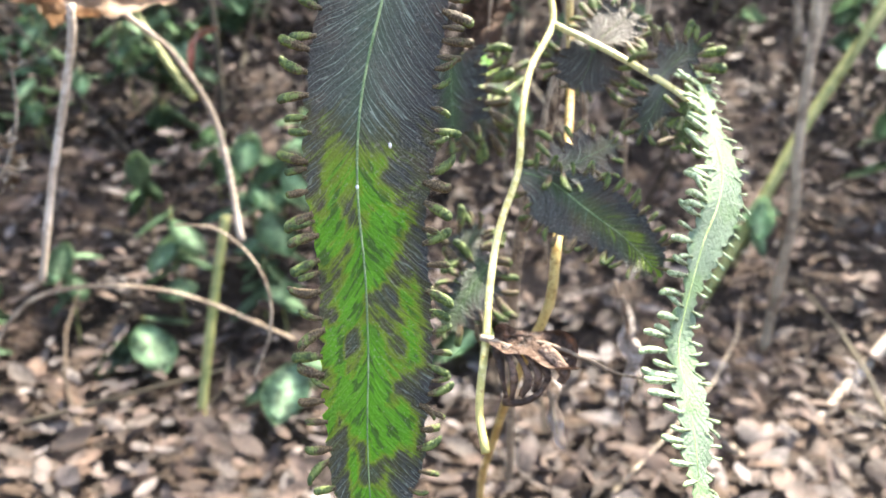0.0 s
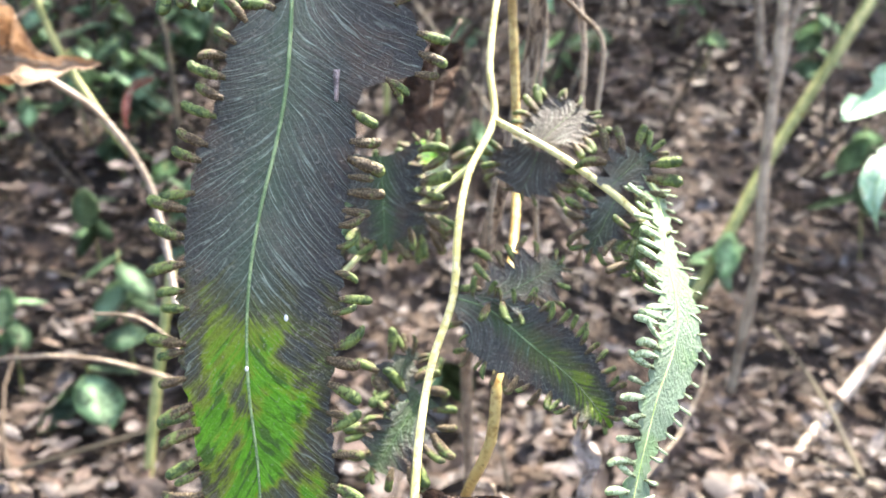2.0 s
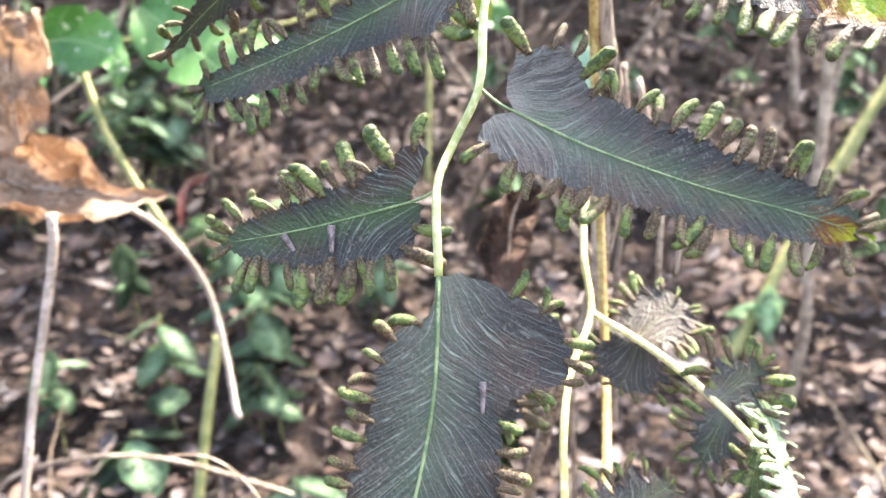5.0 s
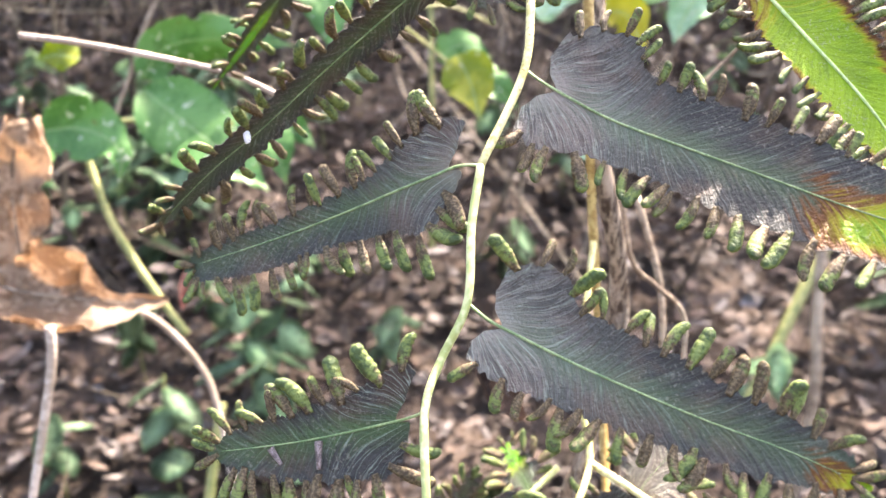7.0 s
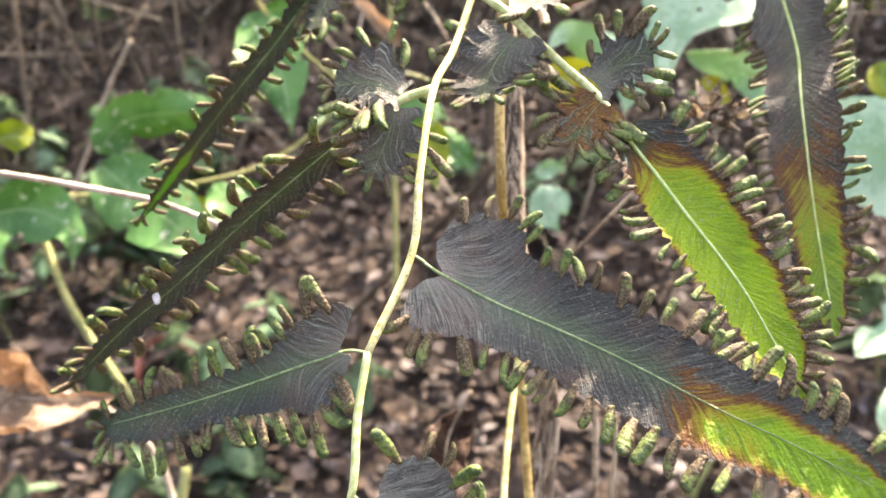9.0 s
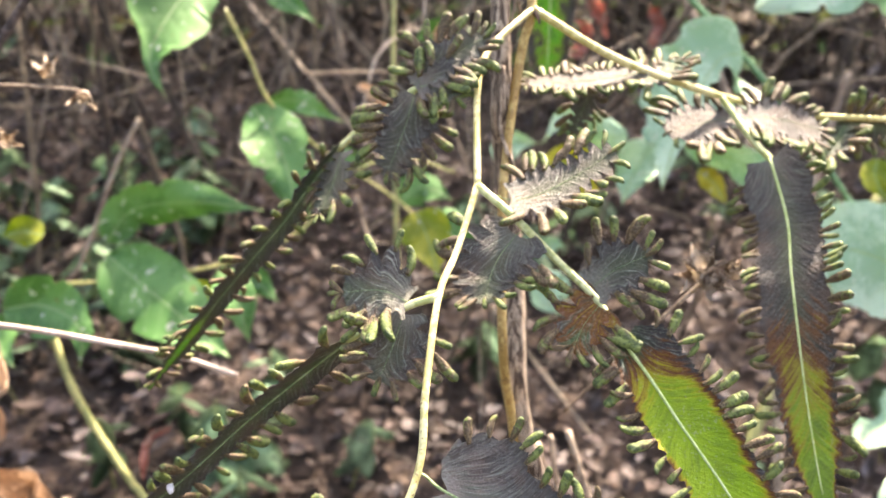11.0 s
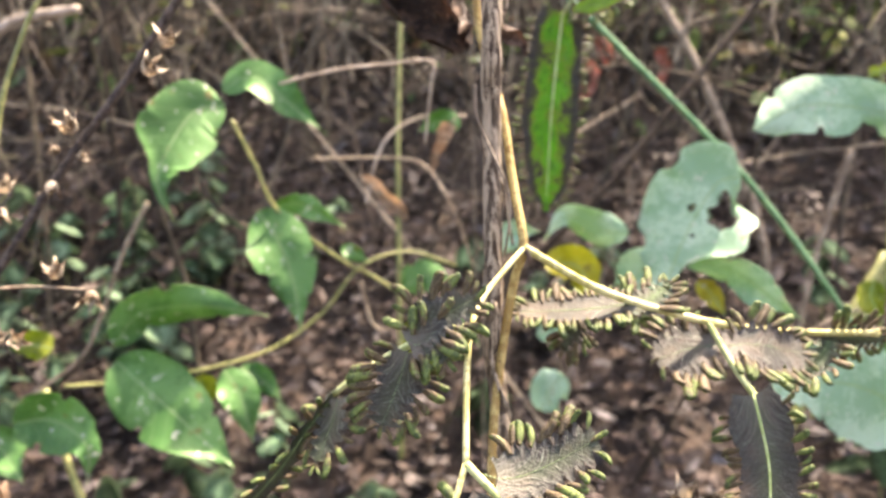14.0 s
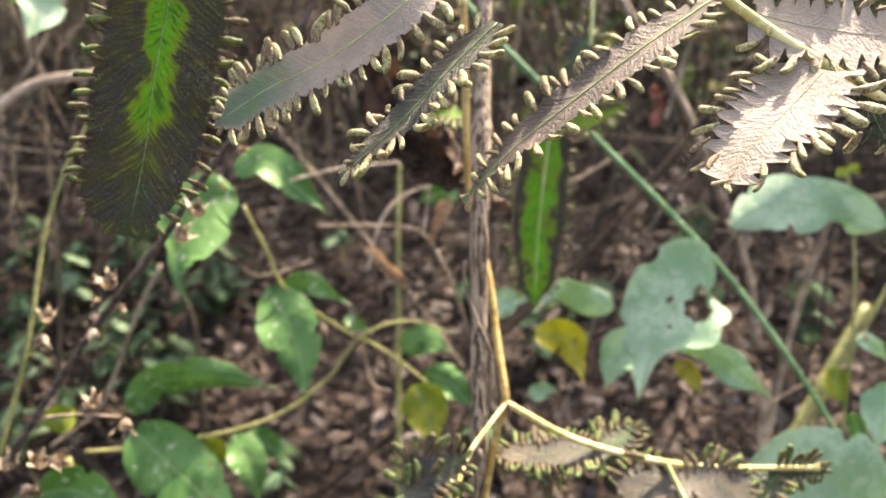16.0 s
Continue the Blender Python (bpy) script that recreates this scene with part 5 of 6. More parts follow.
part("stem", tube([(0.0336, 0.3175, 0.6310), (0.0342, 0.3112, 0.5968), (0.0343, 0.3067, 0.5607), (0.0348, 0.3045, 0.5434), (0.0381, 0.2984, 0.5267), (0.0404, 0.2894, 0.5167), (0.0422, 0.2809, 0.4979), N0, (0.0421, 0.2719, 0.4737), (0.0371, 0.2677, 0.4500), (0.0337, 0.2596, 0.4272), (0.0318, 0.2449, 0.3922),
                   (0.0362, 0.2623, 0.3617), (0.0394, 0.2557, 0.2998), (0.0380, 0.2376, 0.2701), (0.0329, 0.2106, 0.2535), (0.0283, 0.1875, 0.2428), (0.0265, 0.1834, 0.2294), (0.0222, 0.1883, 0.2148), (0.0172, 0.2223, 0.1721), (0.0152, 0.2751, 0.1055), (0.03, 0.36, -0.02)], 0.0013, 0.0013, n=140), YELLOW_STEM, vine)
wood = thing("dead_sapling", (0.045, 0.46, 0.0), "dead grey-brown woody stem with peeling fibrous bark", "stem")
part("trunk", tube([(0.0423, 0.3123, 0.6369), (0.0409, 0.3070, 0.6073), (0.037, 0.2815, 0.541), (0.0365, 0.2820, 0.5146), (0.0360, 0.2761, 0.4830), (0.0350, 0.2702, 0.4513), (0.0359, 0.2781, 0.4452), (0.0382, 0.2718, 0.4106), (0.0379, 0.2631, 0.3712), (0.0460, 0.2702, 0.3358), (0.0480, 0.2792, 0.3134), (0.0387, 0.2721, 0.2734), (0.0336, 0.2939, 0.2352), (0.0313, 0.3231, 0.1938), (0.0348, 0.3675, 0.1338), (0.045, 0.46, -0.03)], 0.0029, 0.0026, n=120, sides=10, knobs=((0.105, 0.45),), wobble=0.16), BARK, wood)
part("bark_strip", tube([(0.0432, 0.2886, 0.5617), (0.0421, 0.2853, 0.5491), (0.0398, 0.2825, 0.5398)], 0.0006, 0.0004, n=14, sides=6, wobble=0.3), BARK, wood)
part("bark_strip", tube([(0.0356, 0.2678, 0.4655), (0.0341, 0.2659, 0.4497), (0.0379, 0.2626, 0.4376), (0.0422, 0.2590, 0.4241)], 0.0008, 0.0005, n=20, sides=6, wobble=0.3), BARK, wood)
part("bark_strip", tube([(0.0357, 0.2817, 0.5101), (0.0389, 0.2771, 0.4963), (0.0416, 0.2761, 0.4797)], 0.0005, 0.0004, n=20, sides=6, wobble=0.3), BARK, wood)
part("tendril", tube([(0.0320, 0.2778, 0.5245), (0.0317, 0.2743, 0.5169), (0.0350, 0.2716, 0.5078), (0.0393, 0.2690, 0.4972), (0.0399, 0.2688, 0.4877), (0.0379, 0.2695, 0.4748)], 0.0005, 0.00035, n=40, sides=6), DRY_STEM, wood, "thin dry twining tendril")
for a, b in (((0.0407, 0.2792, 0.3172), (0.0333, 0.2607, 0.2635)), ((0.0461, 0.2848, 0.3504), (0.0479, 0.2718, 0.2881)), ((0.0584, 0.2993, 0.3476), (0.0653, 0.2866, 0.2867))):
    st = thing("dry_stalk", b, "thin withered brown stalk hanging beside the fern", "stalk", group="withered stalks")
    mid = Vector(a).lerp(Vector(b), 0.5) + Vector((0.004, 0, 0))
    part("stalk", tube([a, mid, b, Vector(b) + Vector((0.003, 0.004, -0.05))], 0.0012, 0.0008, n=24, wobble=0.2), DRY_STEM, st)
hook = thing("dry_stalk", (0.0506, 0.2841, 0.3339), "thin kinked brown twig caught on the stems", "stalk", group="withered stalks")
part("stalk", tube([(0.0501, 0.2847, 0.3530), (0.0526, 0.2794, 0.3316), (0.0609, 0.2792, 0.3226), (0.0693, 0.2787, 0.3126), (0.0679, 0.2768, 0.2883)], 0.0009, 0.0007, n=30, wobble=0.15), DRY_STEM, hook)


# ---- dead curled leaves ----
def crumpled(name, mid, half, view, material, label, seed, curl=1.6, rough=0.004, roll=0.0, kind="dead leaf"):
    rnd = random.Random(seed)
    base = Vector(mid[0])
    t_ = thing(name, base, label, kind)
    n, nw = 36, 12
    line, length = curve_points(mid, n)
    bm = bmesh.new()
    grid = []
    view = Vector(view)
    off = Vector((rnd.uniform(0, 9), rnd.uniform(0, 9), rnd.uniform(0, 9)))
    for i, p in enumerate(line):
        s = i / n
        t = (line[min(i + 1, n)] - line[max(i - 1, 0)]).normalized()
        nrm = view - p
        nrm = Matrix.Rotation(radians(roll), 3, t) @ (nrm - nrm.dot(t) * t).normalized()
        a = t.cross(nrm)
        w = 0.001 * half * math.sin(math.pi * min(0.06 + 0.92 * s, 1)) ** 0.6
        row = []
        for k in range(-nw, nw + 1):
            v = k / nw
            ang = v * curl * (0.8 + 0.4 * math.sin(5 * s + seed))
            r = w / curl
            q = p + a * (r * math.sin(ang)) + nrm * (r * (1 - math.cos(ang)))
            q += rough * Vector(noise.noise_vector(q * 70 + off)) + 0.4 * rough * Vector(noise.noise_vector(q * 210 + off))
            row.append(bm.verts.new(q))
        grid.append(row)
    for ra, rb in zip(grid, grid[1:]):
        for k in range(2 * nw):
            bm.faces.new((ra[k], ra[k + 1], rb[k + 1], rb[k]))
    bmesh.ops.solidify(bm, geom=bm.faces[:], thickness=0.0003)
    part("leaf_blade", bm, material, t_)
    part("leaf_stalk", tube([line[0] - (line[3] - line[0]) * 1.2, line[0], line[12] + Vector((0, -0.0004, 0)), line[30]], 0.0007, 0.0003, n=20, sides=6, wobble=0.2), DRY_STEM, t_)
    return t_


crumpled("dead_leaf", [(-0.0059, 0.3777, 0.6125), (0.0051, 0.3771, 0.5821), (0.0190, 0.3721, 0.5558), (0.0340, 0.3632, 0.5359)], 25, LAST, DEAD_LEAF, "large dark brown dead leaf, curled and crumpled", 4, 2.1, 0.009)
crumpled("dead_leaf", [(0.0389, 0.3083, 0.5420), (0.0445, 0.3045, 0.5384), (0.0475, 0.3016, 0.5338)], 5, LAST, DEAD_LEAF, "shrivelled dark dead leaf clinging to the stem", 7, 2.2, 0.004)
dead = crumpled("dead_leaf", [(0.0100, 0.1568, 0.2315), (0.0176, 0.1543, 0.2302), (0.0241, 0.1530, 0.2292), (0.0298, 0.1526, 0.2281)], 9.0, SFRONT, DEAD_LEAF, "withered brown fern leaflet hanging curled", 9, 1.5, 0.0024, roll=-25)
for a, b, c in (((0.0114, 0.1558, 0.2314), (0.0125, 0.1520, 0.2260), (0.0135, 0.1514, 0.2205)), ((0.0132, 0.1546, 0.2311), (0.0149, 0.1500, 0.2264), (0.0145, 0.1503, 0.2205)), ((0.0152, 0.1545, 0.2307), (0.0179, 0.1499, 0.2260), (0.0165, 0.1496, 0.2217)),
                ((0.0174, 0.1543, 0.2302), (0.0199, 0.1502, 0.2269), (0.0193, 0.1499, 0.2226)), ((0.0193, 0.1541, 0.2295), (0.0222, 0.1510, 0.2260), (0.0212, 0.1503, 0.2237))):
    part("shrivelled_lobe", tube([a, b, c], 0.0011, 0.0007, n=14, sides=7, wobble=0.5, flat=0.55), DEAD_LEAF, dead)
part("shrivelled_margin", tube([(0.0130, 0.1511, 0.2196), (0.0168, 0.1493, 0.2205), (0.0199, 0.1489, 0.2226), (0.0217, 0.1496, 0.2249)], 0.0009, 0.0006, n=16, sides=7, wobble=0.4), DEAD_LEAF, dead)
part("shrivelled_lobe", tube([(0.0211, 0.1536, 0.2313), (0.0238, 0.1509, 0.2292), (0.0255, 0.1493, 0.2274), (0.0247, 0.1496, 0.2251)], 0.0017, 0.0012, n=16, sides=7, wobble=0.4, flat=0.5), DEAD_LEAF, dead)
part("stalk", tube([(0.0096, 0.1579, 0.2315), (0.0142, 0.1567, 0.2312), (0.0213, 0.1548, 0.2316), (0.0301, 0.1529, 0.2289), (0.0367, 0.1520, 0.2260), (0.0442, 0.1525, 0.2242)], 0.0007, 0.0003, n=30, wobble=0.2), DRY_STEM, dead)
DRY_PALE = plain_material("bleached_dry_leaf", (0.20, 0.165, 0.14), (0.46, 0.41, 0.37), 70, (0.7, 0.9), bump=(0.6, 0.0012))
RED_LEAF = plain_material("reddish_dry_leaf", (0.26, 0.085, 0.055), (0.48, 0.24, 0.19), 60, (0.6, 0.8))
crumpled("dead_leaf", [(0.0239, 0.2925, 0.3162), (0.0174, 0.2890, 0.3048), (0.0129, 0.2825, 0.2936), (0.0186, 0.2771, 0.2828)], 11, SFRONT, DEAD_LEAF, "dark withered leaf hanging behind the fern stalk", 31, 1.7, 0.005)
crumpled("dead_leaf", [(0.0587, 0.2490, 0.2081), (0.0611, 0.2451, 0.1954), (0.0633, 0.2385, 0.1840), (0.0613, 0.2318, 0.1688)], 6, SFRONT, DRY_PALE, "bleached curled dry leaflet hanging in the shade", 32, 2.2, 0.005)
crumpled("dead_leaf", [(0.0325, 0.2271, 0.1879), (0.0349, 0.2244, 0.1790), (0.0367, 0.2190, 0.1680)], 6.5, SFRONT, DRY_PALE, "pale crumpled dry leaf below the fern", 33, 1.9, 0.004)
crumpled("dead_leaf", [(-0.1284, 0.4571, 0.2902), (-0.1388, 0.4554, 0.2847), (-0.1404, 0.4528, 0.2760), (-0.1410, 0.4493, 0.2648)], 5, SFRONT, RED_LEAF, "small folded reddish dry leaf on a stem", 34, 1.8, 0.002)
crumpled("dead_leaf", [(-0.1787, 0.3423, 0.3115), (-0.1572, 0.3404, 0.3072), (-0.1357, 0.3389, 0.3040), (-0.1153, 0.3383, 0.3039)], 22, FRONT, TAN_LEAF, "curled orange-tan dry leaf caught on a stem", 12, 1.5, 0.006, roll=-15)
crumpled("dead_leaf", [(-0.1680, 0.3640, 0.3720), (-0.1720, 0.3600, 0.3480), (-0.1700, 0.3520, 0.3220), (-0.1640, 0.3440, 0.2930)], 24, FRONT, TAN_LEAF, "hanging tan dry leaf, curled lengthwise", 14, 1.8, 0.006)

# ---- broad-leaved vine in the middle distance ----
def vine_stem(plant, pts, r, material=OLIVE_STEM):
    return part("stem", tube(pts, r, r * 0.8, n=50, sides=7), material, plant)


left = thing("broadleaf_vine", (-0.0797, 0.5266, 0.3642), "slender vine with glossy green pointed leaves, some eaten", "vine")
vine_stem(left, [(-0.2018, 0.5073, 0.3603), (-0.1659, 0.5167, 0.3590), (-0.1171, 0.5269, 0.3630), (-0.0814, 0.5381, 0.3714), (-0.0518, 0.5512, 0.3900), (-0.0289, 0.5657, 0.4153), (0.0026, 0.5767, 0.4226), (0.0349, 0.5842, 0.4104)], 0.0012)
vine_stem(left, [(-0.0956, 0.5236, 0.5135), (-0.0842, 0.5285, 0.4855), (-0.0740, 0.5335, 0.4583), (-0.0433, 0.5574, 0.4242), (-0.0139, 0.5733, 0.4023), (0.0177, 0.5779, 0.3745)], 0.0013)
broad_leaf(left, [(-0.0861, 0.5337, 0.4585), (-0.0735, 0.5254, 0.4416), (-0.0641, 0.5159, 0.4180), (-0.0596, 0.5050, 0.3866)], 19, LAST, LEAF_GREEN, label="pointed green leaf with small holes", fold=0.15)
broad_leaf(left, [(-0.1719, 0.5110, 0.3828), (-0.1578, 0.5190, 0.4002), (-0.1232, 0.5192, 0.4039), (-0.0796, 0.5125, 0.3984)], 15, LAST, LEAF_GREEN, roll=30, fold=-0.2)
broad_leaf(left, [(-0.1671, 0.4998, 0.3779), (-0.1516, 0.4924, 0.3659), (-0.1312, 0.4842, 0.3507), (-0.0949, 0.4685, 0.3232)], 22, LAST, LEAF_GREEN, fold=0.15, shape=(0.38, 0.8))
broad_leaf(left, [(-0.1080, 0.5574, 0.5309), (-0.0891, 0.5586, 0.5390), (-0.0662, 0.5502, 0.5226), (-0.0427, 0.5412, 0.5028)], 13, LAST, LEAF_GREEN, roll=-25, fold=0.2)
broad_leaf(left, [(-0.0953, 0.5099, 0.5221), (-0.1096, 0.4993, 0.5185), (-0.1203, 0.4860, 0.5006), (-0.1256, 0.4777, 0.4825), (-0.1164, 0.4689, 0.4629)], 20, LAST, LEAF_GREEN, roll=10, fold=0.2, bites=((0.7, 1, 0.6, 0.15),))
broad_leaf(left, [(-0.0767, 0.5391, 0.4609), (-0.0582, 0.5388, 0.4605), (-0.0321, 0.5308, 0.4467)], 7, LAST, LEAF_GREEN, roll=20)
broad_leaf(left, [(-0.1126, 0.5265, 0.3611), (-0.1013, 0.5186, 0.3466), (-0.0927, 0.5082, 0.3180)], 12, LAST, LEAF_GREEN, fold=0.2)
broad_leaf(left, [(-0.1045, 0.5361, 0.3587), (-0.0914, 0.5345, 0.3510), (-0.0766, 0.5269, 0.3380)], 8, LAST, LEAF_GREEN)
broad_leaf(left, [(-0.1341, 0.5454, 0.3513), (-0.1305, 0.5432, 0.3398), (-0.1316, 0.5408, 0.3265)], 9, LAST, LEAF_OLIVE)
broad_leaf(left, [(-0.0404, 0.5684, 0.4291), (-0.0307, 0.5672, 0.4231), (-0.0209, 0.5659, 0.4171)], 5, LAST, LEAF_GREEN)
broad_leaf(left, [(-0.1886, 0.4726, 0.3943), (-0.2001, 0.4732, 0.3965), (-0.2127, 0.4729, 0.3941)], 8, LAST, LEAF_OLIVE)
broad_leaf(left, [(-0.2454, 0.5832, 0.6613), (-0.2346, 0.5796, 0.6428), (-0.2393, 0.5650, 0.6181)], 17, LAST, LEAF_PALE)
broad_leaf(left, [(-0.2060, 0.4553, 0.3592), (-0.1848, 0.4552, 0.3601), (-0.1625, 0.4431, 0.3508), (-0.1631, 0.4393, 0.3305)], 16, LAST, LEAF_GREEN, roll=15)
broad_leaf(left, [(-0.2211, 0.4550, 0.3566), (-0.2095, 0.4521, 0.3414), (-0.1955, 0.4398, 0.3313)], 12, LAST, LEAF_GREEN, roll=15)

middle = thing("sapling", (0.0173, 0.6050, 0.3555), "small sapling with a few green and yellowing leaves", "sapling")
vine_stem(middle, [(-0.0101, 0.6269, 0.2510), (-0.0078, 0.6434, 0.3415), (-0.0058, 0.6781, 0.4757), (-0.0005, 0.7091, 0.5908)], 0.0022)
broad_leaf(middle, [(-0.0027, 0.6114, 0.3890), (0.0139, 0.6128, 0.3980), (0.0368, 0.6056, 0.3881)], 12, LAST, LEAF_GREEN, fold=0.1)
broad_leaf(middle, [(0.0145, 0.5890, 0.3792), (0.0342, 0.5824, 0.3724), (0.0509, 0.5738, 0.3545)], 12, LAST, LEAF_GREEN, fold=0.1)
broad_leaf(middle, [(0.0087, 0.5304, 0.3920), (0.0159, 0.5222, 0.3754), (0.0216, 0.5128, 0.3520)], 15, LAST, LEAF_OLIVE, fold=0.2)
broad_leaf(middle, [(0.0904, 0.5542, 0.4172), (0.1117, 0.5533, 0.4138), (0.1190, 0.5455, 0.4000), (0.1227, 0.5376, 0.3846)], 12, LAST, LEAF_YELLOW, roll=-10, bites=((0.4, 1, 0.4, 0.1),), label="yellowing leaf with a ragged margin")
broad_leaf(middle, [(0.1509, 0.5760, 0.4302), (0.1317, 0.5769, 0.4333), (0.1089, 0.5741, 0.4440), (0.0920, 0.5664, 0.4287)], 12, LAST, LEAF_PALE, roll=-15, fold=-0.2)
broad_leaf(middle, [(0.0669, 0.6149, 0.4141), (0.0792, 0.6170, 0.4266), (0.0986, 0.6167, 0.4262)], 10, LAST, LEAF_PALE)
broad_leaf(middle, [(0.0952, 0.6226, 0.3469), (0.1108, 0.6231, 0.3510), (0.1197, 0.6222, 0.3465)], 7, LAST, LEAF_PALE)
broad_leaf(middle, [(0.0421, 0.6320, 0.5057), (0.0248, 0.6323, 0.5060), (0.0096, 0.6313, 0.4991)], 9, LAST, LEAF_GREEN)
crumpled("dead_leaf", [(0.0346, 0.5916, 0.5064), (0.0263, 0.5896, 0.4946), (0.0219, 0.5864, 0.4769)], 9, LAST, TAN_LEAF, "small folded yellow-brown dry leaf on a twig", 21, 1.2, 0.003)
for k, c in enumerate(((0.302, 1.336, 0.585), (0.396, 1.332, 0.565), (0.283, 1.331, 0.548))):
    c = Vector(c)
    crumpled("dead_leaf", [c + Vector((-0.012, 0.004, 0.030)), c + Vector((0.004, 0, 0.006)), c + Vector((0.010 - 0.02 * k, -0.006, -0.034))], 17, LAST, RED_LEAF, "reddish-brown dead leaf hanging on a twig", 51 + k, 1.4, 0.006)
crumpled("dead_leaf", [(-0.0282, 0.6062, 0.4702), (-0.0139, 0.6037, 0.4577), (0.0016, 0.6003, 0.4402)], 10, LAST, TAN_LEAF, "small curled tan dry leaf on a twig", 22, 1.5, 0.003)

right = thing("broadleaf_vine", (0.2048, 0.4805, 0.4680), "green-stemmed vine with large pale green insect-eaten leaves", "vine")
vine_stem(right, [(0.0301, 0.5168, 0.6533), (0.0591, 0.5092, 0.6137), (0.1216, 0.5018, 0.5506), (0.1895, 0.4931, 0.4800), (0.2371, 0.4860, 0.4171), (0.2744, 0.4797, 0.3578), (0.2927, 0.4737, 0.3262)], 0.0020, GREEN_STEM)
broad_leaf(right, [(0.2834, 0.4770, 0.4997), (0.2565, 0.4833, 0.5099), (0.2223, 0.4885, 0.5132), (0.1949, 0.4866, 0.5007)], 17, LAST, LEAF_PALE, fold=-0.1, roll=14, shape=(0.6, 0.6), bites=((0.28, -1, 0.5, 0.08),), label="pale green leaf with a nibbled lower edge")
broad_leaf(right, [(0.1841, 0.4723, 0.4769), (0.1701, 0.4689, 0.4740), (0.1553, 0.4625, 0.4548), (0.1422, 0.4543, 0.4312), (0.1334, 0.4452, 0.4083)], 29, LAST, LEAF_PALE, fold=0.10, roll=4, shape=(0.34, 1.0), bites=((0.80, -1, 0.72, 0.22), (0.62, 1, 0.22, 0.05), (0.22, 1, 0.18, 0.04)), holes=((19, -10, 8, 5.5), (30, -12, 8, 7.5), (33, 4, 2.6, 1.6), (47, -3, 1.6, 1.2)), label="large pale green leaf eaten into holes by insects", wave=0.004)
broad_leaf(right, [(0.1511, 0.5150, 0.4301), (0.1389, 0.5123, 0.4144), (0.1277, 0.5036, 0.3934)], 13, LAST, LEAF_PALE)
broad_leaf(right, [(0.1639, 0.5043, 0.4281), (0.1947, 0.5021, 0.4182), (0.2307, 0.4914, 0.3907)], 11, LAST, LEAF_PALE, roll=35, shape=(0.45, 0.9))
broad_leaf(right, [(0.1717, 0.5015, 0.4134), (0.1804, 0.5001, 0.4064), (0.1892, 0.4973, 0.3916)], 6, LAST, LEAF_YELLOW)
broad_leaf(right, [(0.2588, 0.4185, 0.3556), (0.2309, 0.4146, 0.3762), (0.2035, 0.4142, 0.3834), (0.1750, 0.4090, 0.3804)], 26, (0.0187, 0.0583, 0.5195), LEAF_PALE, fold=0.1, teeth=0.5, shape=(0.4, 0.7), label="big pale green leaf with a toothed edge")
broad_leaf(right, [(0.2841, 0.4488, 0.4119), (0.2744, 0.4467, 0.3996), (0.2676, 0.4428, 0.3779)], 14, LAST, LEAF_PALE)
broad_leaf(right, [(0.0998, 0.5312, 0.3488), (0.0887, 0.5291, 0.3367), (0.0973, 0.5263, 0.3224)], 12, LAST, LEAF_PALE)

shrub = thing("sapling", (0.2973, 0.4386, 0.2292), "low sapling with pale minty leaves nibbled at the margin", "sapling")
vine_stem(shrub, [(0.2919, 0.4623, 0.3093), (0.2946, 0.4500, 0.2678), (0.2973, 0.4386, 0.2292), (0.3065, 0.4276, 0.1574), (0.3290, 0.4226, 0.0363)], 0.0016)
broad_leaf(shrub, [(0.2932, 0.4570, 0.2915), (0.2762, 0.4516, 0.2888), (0.2549, 0.4443, 0.2790), (0.2358, 0.4368, 0.2688)], 12, SFRONT, LEAF_PALE, fold=0.1, roll=20, bites=((0.62, 1, 0.6, 0.08), (0.4, -1, 0.2, 0.05)), shape=(0.55, 0.6), label="pale minty leaf with a nibbled edge")
broad_leaf(shrub, [(0.2960, 0.4447, 0.2500), (0.2728, 0.4396, 0.2472), (0.2560, 0.4311, 0.2341), (0.2544, 0.4191, 0.2108)], 11, SFRONT, LEAF_PALE, fold=0.15, roll=10)
herb = thing("herb_stalk", (0.2596, 0.4677, 0.4020), "upright green herb stalk with tiny leaves", "herb")
vine_stem(herb, [(0.2592, 0.4641, 0.3824), (0.2662, 0.4735, 0.4344), (0.2697, 0.4843, 0.4827), (0.2683, 0.4963, 0.5315)], 0.0011, OLIVE_STEM)
broad_leaf(herb, [(0.2557, 0.4659, 0.4199), (0.2539, 0.4642, 0.4103), (0.2601, 0.4616, 0.3967)], 7, LAST, LEAF_OLIVE)
broad_leaf(herb, [(0.2660, 0.4658, 0.3921), (0.2684, 0.4636, 0.3807), (0.2715, 0.4612, 0.3676)], 5, LAST, LEAF_GREEN)
broad_leaf(herb, [(0.2686, 0.4734, 0.4343), (0.2784, 0.4727, 0.4309), (0.2881, 0.4704, 0.4193)], 5, LAST, LEAF_PALE)
broad_leaf(herb, [(0.2686, 0.4886, 0.5173), (0.2752, 0.4879, 0.5139), (0.2834, 0.4870, 0.5095)], 3, LAST, LEAF_PALE)
broad_leaf(herb, [(0.2667, 0.4930, 0.5302), (0.2707, 0.4933, 0.5324), (0.2739, 0.4923, 0.5268)], 3, LAST, LEAF_OLIVE)
broad_leaf(herb, [(0.2666, 0.4927, 0.5285), (0.2627, 0.4931, 0.5302), (0.2599, 0.4923, 0.5260)], 3, LAST, LEAF_OLIVE)


